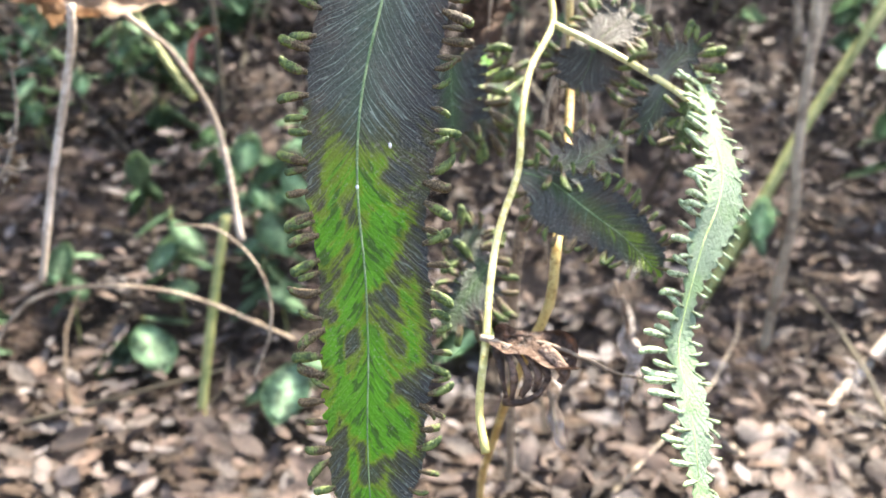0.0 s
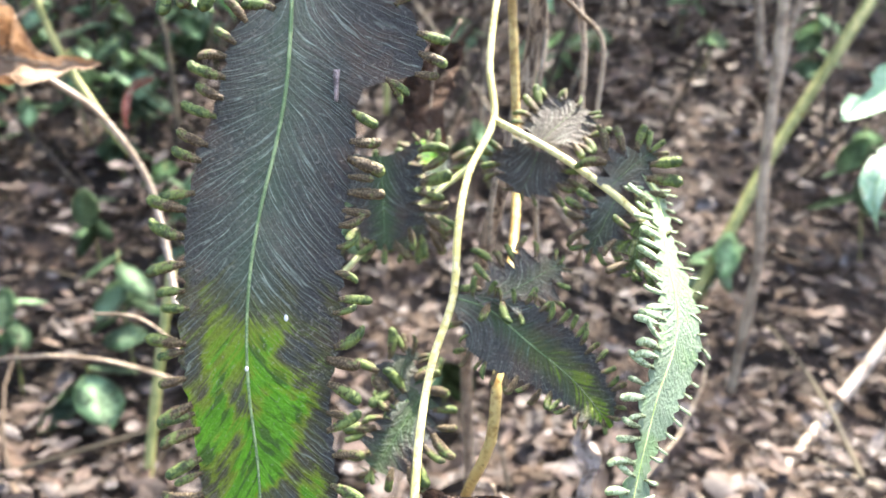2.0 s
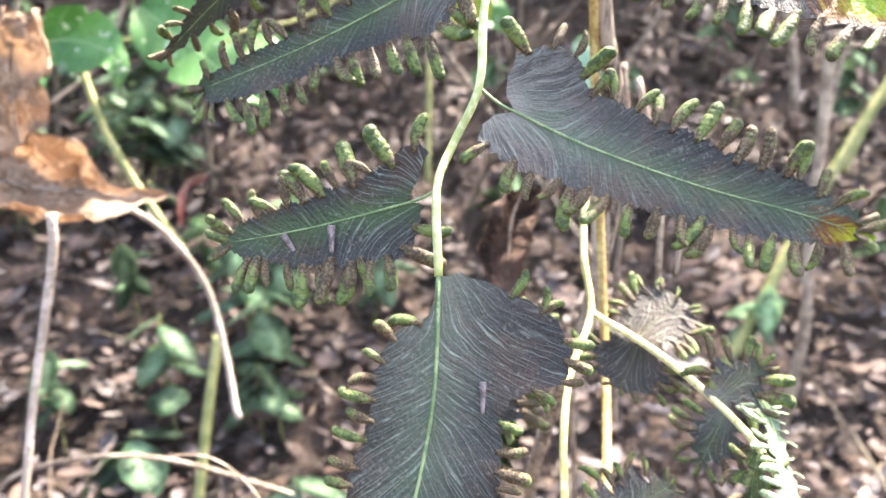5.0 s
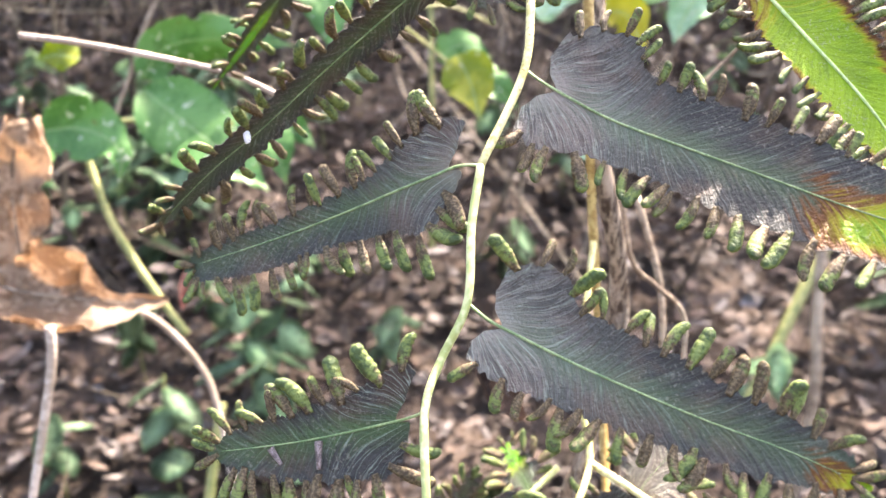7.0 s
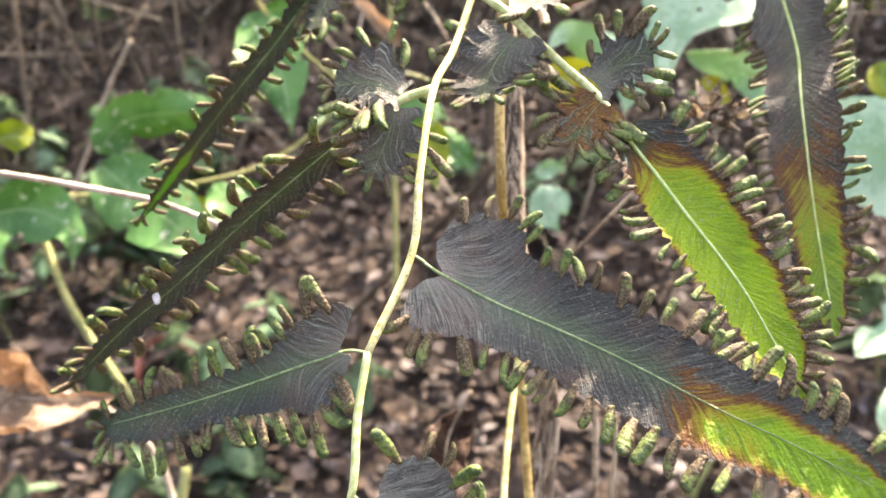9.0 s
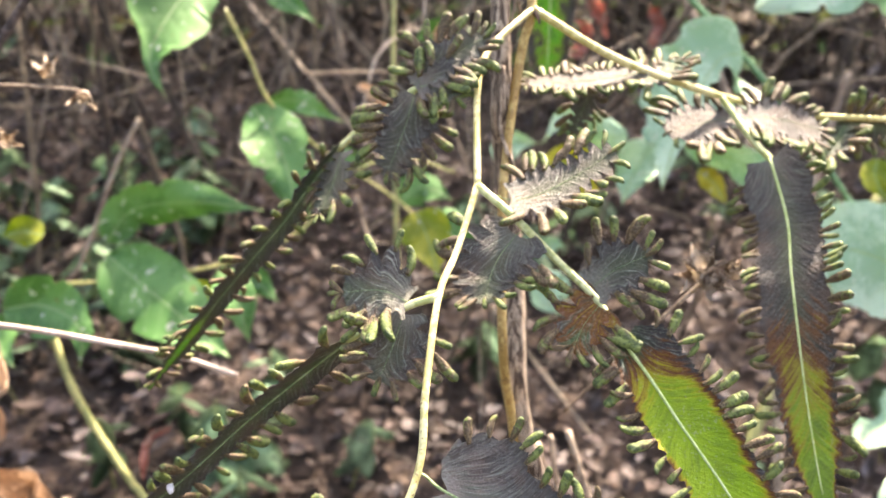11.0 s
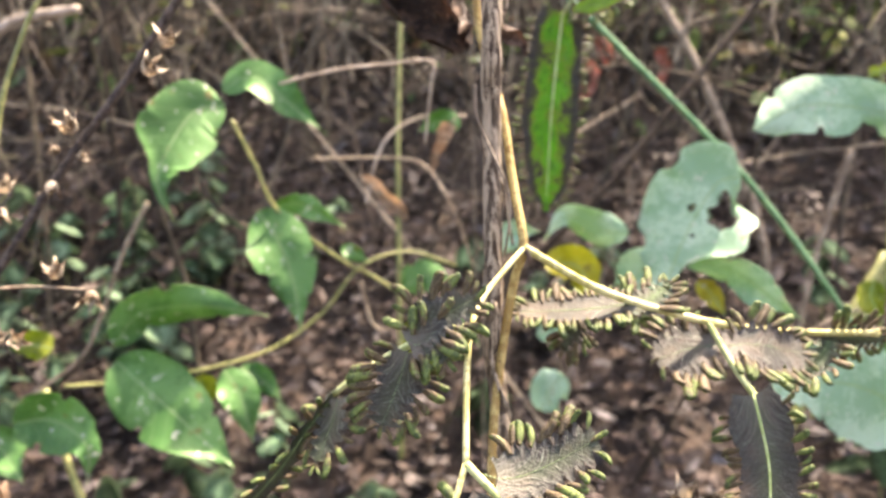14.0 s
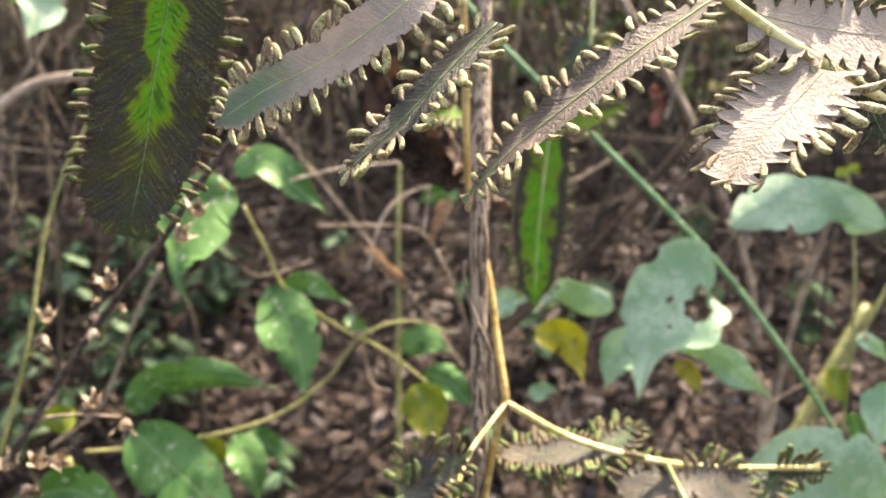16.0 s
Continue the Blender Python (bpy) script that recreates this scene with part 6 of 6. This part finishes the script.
# ---- seed stalks ----
def capsule(stalk, at, d, size=1.0):
    """A dry star-shaped seed husk: a cup of five pointed teeth."""
    at, d = Vector(at), Vector(d).normalized()
    size *= 0.78
    rnd = random.Random(round(at.x * 1e5))
    u = d.cross(Vector((0.2, 0.9, 0.1))).normalized()
    w = d.cross(u)
    bm = bmesh.new()
    n = 15
    rings = []
    for i, (h, r) in enumerate(((0, 0.0006), (0.0012, 0.0022), (0.003, 0.0029), (0.0048, 0.0031), (0.0062, 0.0042))):
        ring = []
        for k in range(n):
            an = 2 * math.pi * k / n
            tooth = (k % 3 == 0)
            rr, hh = r, h
            if i == 4:
                rr = r * (1.35 if tooth else 0.78)
                hh = h + (0.0016 if tooth else -0.0014)
            rr *= 1 + 0.15 * rnd.gauss(0, 1)
            ring.append(bm.verts.new(at + size * (d * hh + rr * (math.cos(an) * u + math.sin(an) * w))))
        rings.append(ring)
    for ra, rb in zip(rings, rings[1:]):
        for k in range(n):
            bm.faces.new((ra[k], ra[(k + 1) % n], rb[(k + 1) % n], rb[k]))
    bmesh.ops.solidify(bm, geom=bm.faces[:], thickness=0.0003)
    part("seed_capsule", bm, HUSK, stalk, "dry star-shaped brown seed husk")


seed = thing("seed_stalk", (-0.1394, 0.3078, 0.4420), "dark dry flower stalk with empty star-shaped seed husks", "dry plant")
part("stalk", tube([(-0.1493, 0.3000, 0.4263), (-0.1350, 0.3003, 0.4456), (-0.1127, 0.3006, 0.4769), (-0.0911, 0.3004, 0.5052), (-0.0713, 0.2991, 0.5278), (-0.0569, 0.3005, 0.5476), (-0.0396, 0.3011, 0.5689), (-0.0227, 0.3033, 0.5935), (-0.0129, 0.3072, 0.6154)], 0.0014, 0.0011, n=90, wobble=0.35), DARK_STALK, seed)
for a, d, s in (((-0.0572, 0.2957, 0.5377), (0.3, -0.3, 0.9), 1.0), ((-0.0635, 0.2944, 0.5304), (0.6, -0.2, 0.5), 1.0), ((-0.0874, 0.2977, 0.5133), (-0.25, -0.3, 0.9), 1.15), ((-0.0953, 0.2975, 0.5000), (0.0, -0.3, -0.9), 0.9),
                ((-0.0874, 0.2985, 0.5066), (0.8, -0.3, 0.1), 0.6), ((-0.0922, 0.2990, 0.5086), (-0.8, -0.3, 0.2), 0.6), ((-0.1013, 0.3069, 0.4678), (-0.1, -0.4, 0.9), 1.0), ((-0.0908, 0.3059, 0.4632), (0.1, -0.5, -0.4), 1.0),
                ((-0.0426, 0.2996, 0.5602), (0.5, -0.3, -0.2), 0.6), ((-0.1197, 0.2987, 0.4492), (0.3, -0.5, 0.7), 1.1), ((-0.1288, 0.2987, 0.4484), (-0.1, -0.5, 0.8), 1.2), ((-0.1249, 0.2975, 0.4424), (0.3, -0.5, -0.3), 1.1), ((-0.1161, 0.3035, 0.4479), (0.5, -0.5, 0.3), 0.9)):
    capsule(seed, a, d, s)
part("side_twig", tube([(-0.1184, 0.3017, 0.4660), (-0.1087, 0.3046, 0.4657), (-0.0922, 0.3061, 0.4640)], 0.0006, 0.0004, n=14), DRY_STEM, seed)
olive = thing("seed_stalk", (-0.1492, 0.3286, 0.4439), "olive-green upright stalk with two dry seed husks", "dry plant")
part("stalk", tube([(-0.1575, 0.3244, 0.4199), (-0.1492, 0.3288, 0.4450), (-0.1395, 0.3349, 0.4788), (-0.1342, 0.3431, 0.5134), (-0.1317, 0.3469, 0.5286), (-0.1236, 0.3532, 0.5527), (-0.1173, 0.3588, 0.5670), (-0.1065, 0.3662, 0.5973)], 0.0011, 0.0008, n=60, knobs=((0.58, 0.5),)), OLIVE_STEM, olive)
for a, d in (((-0.1279, 0.3322, 0.4931), (0.1, -0.4, 0.9)), ((-0.1302, 0.3314, 0.4884), (0.1, -0.4, -0.9))):
    capsule(olive, a, d, 1.0)
part("side_twig", tube([(-0.1361, 0.3340, 0.4801), (-0.1318, 0.3325, 0.4885), (-0.1279, 0.3321, 0.4926)], 0.0005, 0.0004, n=10), OLIVE_STEM, olive)
flower = thing("seed_stalk", (0.0831, 0.2621, 0.4024), "dry brown flower head on a thin dark twig", "dry plant")
part("stalk", tube([(0.0899, 0.2599, 0.4077), (0.0811, 0.2607, 0.3997), (0.0695, 0.2628, 0.3878), (0.0513, 0.2668, 0.3678)], 0.0006, 0.0005, n=24, wobble=0.25), DRY_STEM, flower)
for a, d, s in (((0.0880, 0.2591, 0.4089), (-0.3, -0.5, 0.8), 1.2), ((0.0888, 0.2590, 0.4081), (0.9, -0.4, 0.0), 1.15), ((0.0873, 0.2590, 0.4082), (-0.8, -0.4, 0.1), 1.0), ((0.0883, 0.2589, 0.4078), (0.3, -0.6, -0.5), 1.0), ((0.0945, 0.2598, 0.4079), (0.7, -0.4, 0.5), 0.9)):
    capsule(flower, a, d, s)


tuft = thing("seed_stalk", (-0.1880, 0.2978, 0.2138), "pale dry seed heads on a bent stalk", "dry plant")
part("stalk", tube([(-0.1880, 0.2978, 0.2138), (-0.1791, 0.3030, 0.2309), (-0.1713, 0.3066, 0.2426), (-0.1691, 0.3142, 0.2605), (-0.1730, 0.3231, 0.2796)], 0.0007, 0.0005, n=24), DRY_STEM, tuft)
for a, d, s in (((-0.1714, 0.3071, 0.2477), (0.3, -0.4, 0.8), 1.1), ((-0.1701, 0.3053, 0.2417), (0.8, -0.4, 0.2), 1.2), ((-0.1714, 0.3043, 0.2385), (0.5, -0.4, -0.6), 1.2), ((-0.1737, 0.3056, 0.2428), (-0.6, -0.5, 0.1), 1.2), ((-0.1720, 0.3218, 0.2785), (0.5, -0.5, 0.5), 1.0)):
    capsule(tuft, a, d, s)


def speck(at, r, stretch, label, material):
    """A tiny egg-shaped grain stuck on a leaflet."""
    bm = bmesh.new()
    bmesh.ops.create_uvsphere(bm, u_segments=10, v_segments=8, radius=r)
    for v in bm.verts:
        v.co = Vector((v.co.x * 0.8, v.co.y * 0.7, v.co.z * stretch)) * (1 + 0.25 * noise.noise(v.co * 900)) + Vector(at)
    tagged(part("speck", bm, material, None, "", origin=at), label, "speck", group="specks on the fern")


FLUFF = plain_material("white_fluff", (0.62, 0.62, 0.62), (0.80, 0.80, 0.80), 900, (0.8, 0.95))
speck((-0.0207, 0.1349, 0.2650), 0.0006, 1.5, "tiny pale insect egg on a leaflet margin", FLUFF)
speck((-0.0153, 0.1368, 0.2697), 0.0004, 1.0, "tiny white grain on the leaflet's midrib", FLUFF)
speck((-0.0433, 0.2112, 0.3776), 0.0010, 1.5, "small tuft of white fluff on a leaflet", FLUFF)
speck((-0.0095, 0.1397, 0.2766), 0.0004, 1.4, "tiny white grain on the dark leaflet", FLUFF)


# ---- single stems and twigs that stand out ----
def stem_thing(name, pts, r0, r1, material, label, category="stem", group="stems of the undergrowth", knobs=()):
    t_ = thing(name, pts[-1], label, category, group)
    part("stalk", tube(pts, r0, r1, n=40, sides=8, wobble=0.12, knobs=knobs), material, t_)


stem_thing("bare_stem", [(-0.1440, 0.3180, 0.3020), (-0.1446, 0.3165, 0.2886), (-0.1500, 0.3140, 0.2640), (-0.1562, 0.3080, 0.2330), (-0.1592, 0.2970, 0.2000), (-0.1600, 0.2960, 0.1960)], 0.0017, 0.0014, PALE_TWIG, "pale dry upright stem among green seedlings")
stem_thing("bare_stem", [(-0.1420, 0.3630, 0.2985), (-0.1270, 0.3800, 0.2800), (-0.1149, 0.3938, 0.2503), (-0.1075, 0.3890, 0.2215), (-0.1018, 0.3785, 0.1950), (-0.1000, 0.3770, 0.1890)], 0.0013, 0.0016, PALE_TWIG, "pale kinked dry stem among seedlings")
stem_thing("bare_stem", [(-0.2017, 0.4842, 0.3673), (-0.1814, 0.4675, 0.3121), (-0.1578, 0.4558, 0.2742), (-0.1401, 0.4486, 0.2509)], 0.0022, 0.002, OLIVE_STEM, "leaning olive stem beside a dry leaf")
stem_thing("tendril", [(-0.1022, 0.2896, 0.2211), (-0.0871, 0.2892, 0.2197), (-0.0742, 0.2863, 0.2104), (-0.0666, 0.2822, 0.1970), (-0.0660, 0.2775, 0.1816), (-0.0720, 0.2726, 0.1655)], 0.0004, 0.0006, DRY_STEM, "thin dry hooked tendril", "tendril")
stem_thing("bare_stem", [(-0.2487, 0.3823, 0.1140), (-0.2246, 0.3925, 0.1472), (-0.2004, 0.3954, 0.1567), (-0.1712, 0.4052, 0.1545), (-0.1372, 0.4125, 0.1444), (-0.0892, 0.4338, 0.1112)], 0.0013, 0.0011, DRY_STEM, "arching pale dry twig over fallen leaves")
stem_thing("bare_stem", [(-0.1656, 0.5815, 0.1497), (-0.1742, 0.5638, 0.0920), (-0.1828, 0.5411, 0.0178), (-0.1893, 0.5159, -0.0647)], 0.0035, 0.0035, OLIVE_STEM, "tan upright stem in the undergrowth")
stem_thing("bare_stem", [(0.4799, 0.8330, 0.3566), (0.4184, 0.7996, 0.2818), (0.3474, 0.7605, 0.1880), (0.2943, 0.7253, 0.1070), (0.2512, 0.7048, 0.0400), (0.2332, 0.7133, -0.0348)], 0.0055, 0.005, OLIVE_STEM, "yellowish cane leaning over the leaves")
stem_thing("bare_stem", [(0.2915, 0.6420, 0.3477), (0.2829, 0.6218, 0.2817), (0.2721, 0.5991, 0.2074), (0.2701, 0.5886, 0.1388), (0.2685, 0.6063, 0.0258)], 0.0042, 0.0038, DRY_STEM, "grey-brown upright stem in the undergrowth")
stem_thing("fallen_stick", [(0.4060, 0.6202, 0.0712), (0.3477, 0.5853, 0.0253), (0.3057, 0.5566, -0.0002), (0.2548, 0.5166, -0.0282), (0.2237, 0.4901, -0.0465)], 0.0046, 0.0042, PALE_TWIG, "pale barkless stick lying across the leaves", "stick")
stem_thing("fallen_stick", [(0.1909, 0.5063, 0.0064), (0.2055, 0.4989, -0.0007), (0.2218, 0.4897, -0.0135)], 0.004, 0.003, PALE_TWIG, "short pale broken stick on the leaves", "stick")
stem_thing("bare_stem", [(-0.1162, 0.2714, 0.4002), (-0.0973, 0.2705, 0.3973), (-0.0753, 0.2691, 0.3928), (-0.0587, 0.2700, 0.3883), (-0.0433, 0.2762, 0.3795)], 0.0009, 0.0008, PALE_TWIG, "pale straight dry grass stem")
stem_thing("bare_stem", [(-0.1923, 0.6460, 0.4529), (-0.2131, 0.6392, 0.4138), (-0.2297, 0.6315, 0.3702), (-0.2459, 0.6262, 0.3398), (-0.2821, 0.6220, 0.3142)], 0.0015, 0.0013, DRY_STEM, "grey-brown twig leaning in the undergrowth")
stem_thing("bare_stem", [(-0.0591, 0.4857, 0.5321), (-0.0317, 0.4865, 0.5382), (-0.0015, 0.4867, 0.5410), (0.0215, 0.4865, 0.5416), (0.0208, 0.4841, 0.5285), (0.0168, 0.4887, 0.4981)], 0.0008, 0.0007, PALE_TWIG, "pale snapped twig, bent at its end")
stem_thing("bare_stem", [(-0.3756, 0.7511, 0.5689), (-0.3297, 0.7558, 0.5977), (-0.2742, 0.7566, 0.6067)], 0.005, 0.004, PALE_TWIG, "pale broken branch in the wood")
stem_thing("bare_stem", [(-0.0336, 0.6128, 0.3946), (-0.0256, 0.6073, 0.3648), (-0.0128, 0.6061, 0.3595)], 0.0014, 0.001, DRY_STEM, "thin curling brown twig")
stem_thing("bare_stem", [(-0.0281, 0.6228, 0.4497), (-0.0143, 0.6303, 0.4919), (0.0118, 0.6433, 0.5095), (0.0473, 0.6531, 0.5100)], 0.0010, 0.0008, PALE_TWIG, "thin bent pale twig")
stem_thing("bare_stem", [(-0.0691, 0.6495, 0.4814), (-0.0068, 0.6484, 0.4803), (0.0176, 0.6365, 0.4727), (0.0364, 0.6201, 0.4401), (0.0485, 0.6129, 0.4017)], 0.0011, 0.0009, DRY_STEM, "thin brown twig, bent downwards")
stem_thing("bare_stem", [(0.3771, 0.7226, 0.4713), (0.3505, 0.7104, 0.4025), (0.3315, 0.6990, 0.3384), (0.3149, 0.6858, 0.2645)], 0.0028, 0.0025, DRY_STEM, "slim grey upright stem")
stem_thing("bare_stem", [(0.4536, 0.7337, 0.4265), (0.4107, 0.7214, 0.3560), (0.3732, 0.7109, 0.2955), (0.3462, 0.7012, 0.2400)], 0.0022, 0.002, OLIVE_STEM, "tan cane leaning in the undergrowth")
stem_thing("bare_stem", [(0.2413, 1.0793, 0.7440), (0.3039, 1.0602, 0.6439), (0.3592, 1.0398, 0.5369), (0.4203, 1.0078, 0.3660), (0.4324, 0.9882, 0.2598)], 0.0055, 0.005, DRY_STEM, "dark grey leaning sapling trunk")
stem_thing("bare_stem", [(0.1754, 0.9303, 0.4795), (0.2146, 0.9337, 0.5011), (0.2539, 0.9371, 0.5226)], 0.002, 0.0016, DRY_STEM, "short pale dead twig, broken off")

# ---- shaded backlit frond ----
hang = thing("climbing_fern_frond", (0.0908, 0.4404, 0.5738), "backlit dark green hanging fern leaflet with pale spikes", "fern")
part("rachis", tube([(0.1064, 0.4505, 0.6301), (0.1027, 0.4433, 0.5906), (0.0916, 0.4450, 0.5709), (0.0849, 0.4481, 0.5595)], 0.0011, 0.0009, n=20), RACHIS_GREEN, hang)
fern_leaflet(hang, [(0.0849, 0.4483, 0.5609), (0.0821, 0.4484, 0.5389), (0.0791, 0.4476, 0.5120), (0.0779, 0.4492, 0.4872), (0.0767, 0.4512, 0.4647)], ((0, 9, 7), (0.1, 13, 11), (0.5, 14, 13), (0.85, 10, 10), (1, 2, 2)), LAST, green=(-0.2, 0.02, 0.74, 0.74), patchy=0.55, hue=0.06, size=0.75, pitch=2.9, ribs=0.0008,
             label="backlit green leaflet with pale fringed margins")
fern_leaflet(hang, [(0.0871, 0.4432, 0.5610), (0.1021, 0.4384, 0.5637), (0.1197, 0.4343, 0.5705)], ((0, 2, 2), (0.3, 4.6, 5.6), (1, 1.6, 1.6)), LAST, roll=-35, green=(0.0, 0.1, 0.9, 0.9), hue=0.5, size=0.95, pitch=3.4)
fern_leaflet(hang, [(0.1045, 0.4464, 0.6075), (0.1000, 0.4452, 0.6005), (0.0926, 0.4430, 0.5879)], ((0, 2, 2), (0.3, 5.6, 5.6), (1, 1.6, 1.6)), LAST, roll=20, size=0.95, pitch=3.4)
fern_leaflet(hang, [(0.0378, 0.3589, 0.5687), (0.0309, 0.3592, 0.5699), (0.0217, 0.3592, 0.5689)], ((0, 1, 1), (0.3, 3.0, 3.0), (1, 1.0, 1.0)), LAST, roll=50, green=(0.0, 0.1, 0.9, 0.9), hue=0.6, size=0.8, pitch=3.2, withered_lit=0.24, pale_sheen=0.5)

# ---- upper frond that hangs close to the lens at the end ----
NEAR = (0.0216, 0.0346, 0.5729)
upper = thing("climbing_fern_frond", (0.1001, 0.1653, 0.5713), "upper climbing fern frond with pale sunlit hanging leaflets", "fern")
part("rachis", tube([(0.0687, 0.1750, 0.5938), (0.0750, 0.1729, 0.5882), (0.0826, 0.1696, 0.5820), (0.0909, 0.1663, 0.5760), (0.1007, 0.1631, 0.5699)], 0.0009, 0.001, n=30), RACHIS, upper)
part("rachis", tube([(0.0687, 0.1750, 0.5938), (0.0464, 0.1813, 0.5989), (0.0160, 0.1875, 0.6025), (-0.0261, 0.2011, 0.6068)], 0.0009, 0.0009, n=30), RACHIS, upper)
fern_leaflet(upper, [(-0.0278, 0.2017, 0.6048), (-0.0317, 0.2027, 0.5929), (-0.0361, 0.2041, 0.5783), (-0.0399, 0.2055, 0.5629), (-0.0454, 0.2065, 0.5457)], ((0, 6, 8), (0.2, 11, 12), (0.6, 11.5, 11.5), (0.82, 11.5, 8.5), (0.94, 9, 5), (1, 4, 2)), NEAR, green=(-0.3, 0.0, 0.44, 0.38, 0.50), patchy=1.0, hue=0.12, rust=0.26, size=0.62, pitch=3.8)
# sunlit paleness of these leaflets is put into their colour
fern_leaflet(upper, [(0.0262, 0.1815, 0.5983), (0.0160, 0.1801, 0.5896), (0.0028, 0.1859, 0.5818), (-0.0103, 0.1923, 0.5765), (-0.0224, 0.1983, 0.5698)], ((0, 2, 2), (0.15, 5.6, 5.6), (0.6, 5.4, 5.4), (0.88, 4.6, 4.6), (1, 0.8, 0.8)), NEAR, roll=38, green=(0.5, 0.8, 0.9, 0.9), hue=0.5, withered_lit=1.0, size=0.68, pitch=3.2, forms=SPIKES_SUNLIT)
fern_leaflet(upper, [(0.0760, 0.1898, 0.5918), (0.0618, 0.1883, 0.5825), (0.0479, 0.1886, 0.5722), (0.0370, 0.1893, 0.5636), (0.0280, 0.1896, 0.5538)], ((0, 2, 2), (0.2, 5.4, 5.4), (0.6, 5.0, 5.0), (1, 0.8, 0.8)), NEAR, roll=50, size=0.68, pitch=3.6, green=(0.75, 1.0, 0.7, 0.7), withered_lit=0.8, forms=SPIKES_SUNLIT)
fern_leaflet(upper, [(0.0336, 0.1742, 0.5866), (0.0257, 0.1724, 0.5793), (0.0168, 0.1704, 0.5704), (0.0066, 0.1684, 0.5614)], ((0, 2, 2), (0.2, 5.0, 5.0), (0.7, 4.4, 4.4), (1, 0.8, 0.8)), NEAR, roll=60, size=0.66, pitch=3.4, withered_lit=0.25, forms=SPIKES_SUNLIT)
fern_leaflet(upper, [(0.0863, 0.1646, 0.5774), (0.0796, 0.1616, 0.5716), (0.0732, 0.1588, 0.5665), (0.0670, 0.1555, 0.5594)], ((0, 5, 4), (0.2, 7.0, 6.4), (0.6, 6.2, 5.8), (0.9, 3.4, 3.2), (1, 0.8, 0.8)), NEAR, roll=35, withered_lit=1.0, size=0.50, pitch=3.0, forms=SPIKES_SUNLIT)
fern_leaflet(upper, [(0.0778, 0.1727, 0.5873), (0.0869, 0.1710, 0.5847), (0.1016, 0.1694, 0.5824)], ((0, 3, 3), (0.2, 6.0, 4.2), (0.8, 5.0, 4.2), (1, 0.8, 0.8)), NEAR, roll=-40, withered_lit=1.0, size=0.50, pitch=3.4, forms=SPIKES_SUNLIT)
fern_leaflet(upper, [(0.0937, 0.1661, 0.5751), (0.0944, 0.1643, 0.5705), (0.0965, 0.1622, 0.5650)], ((0, 3, 3), (0.3, 4.0, 5.0), (1, 0.8, 0.8)), NEAR, withered_lit=0.2, size=0.50, pitch=3.4, forms=SPIKES_SUNLIT)
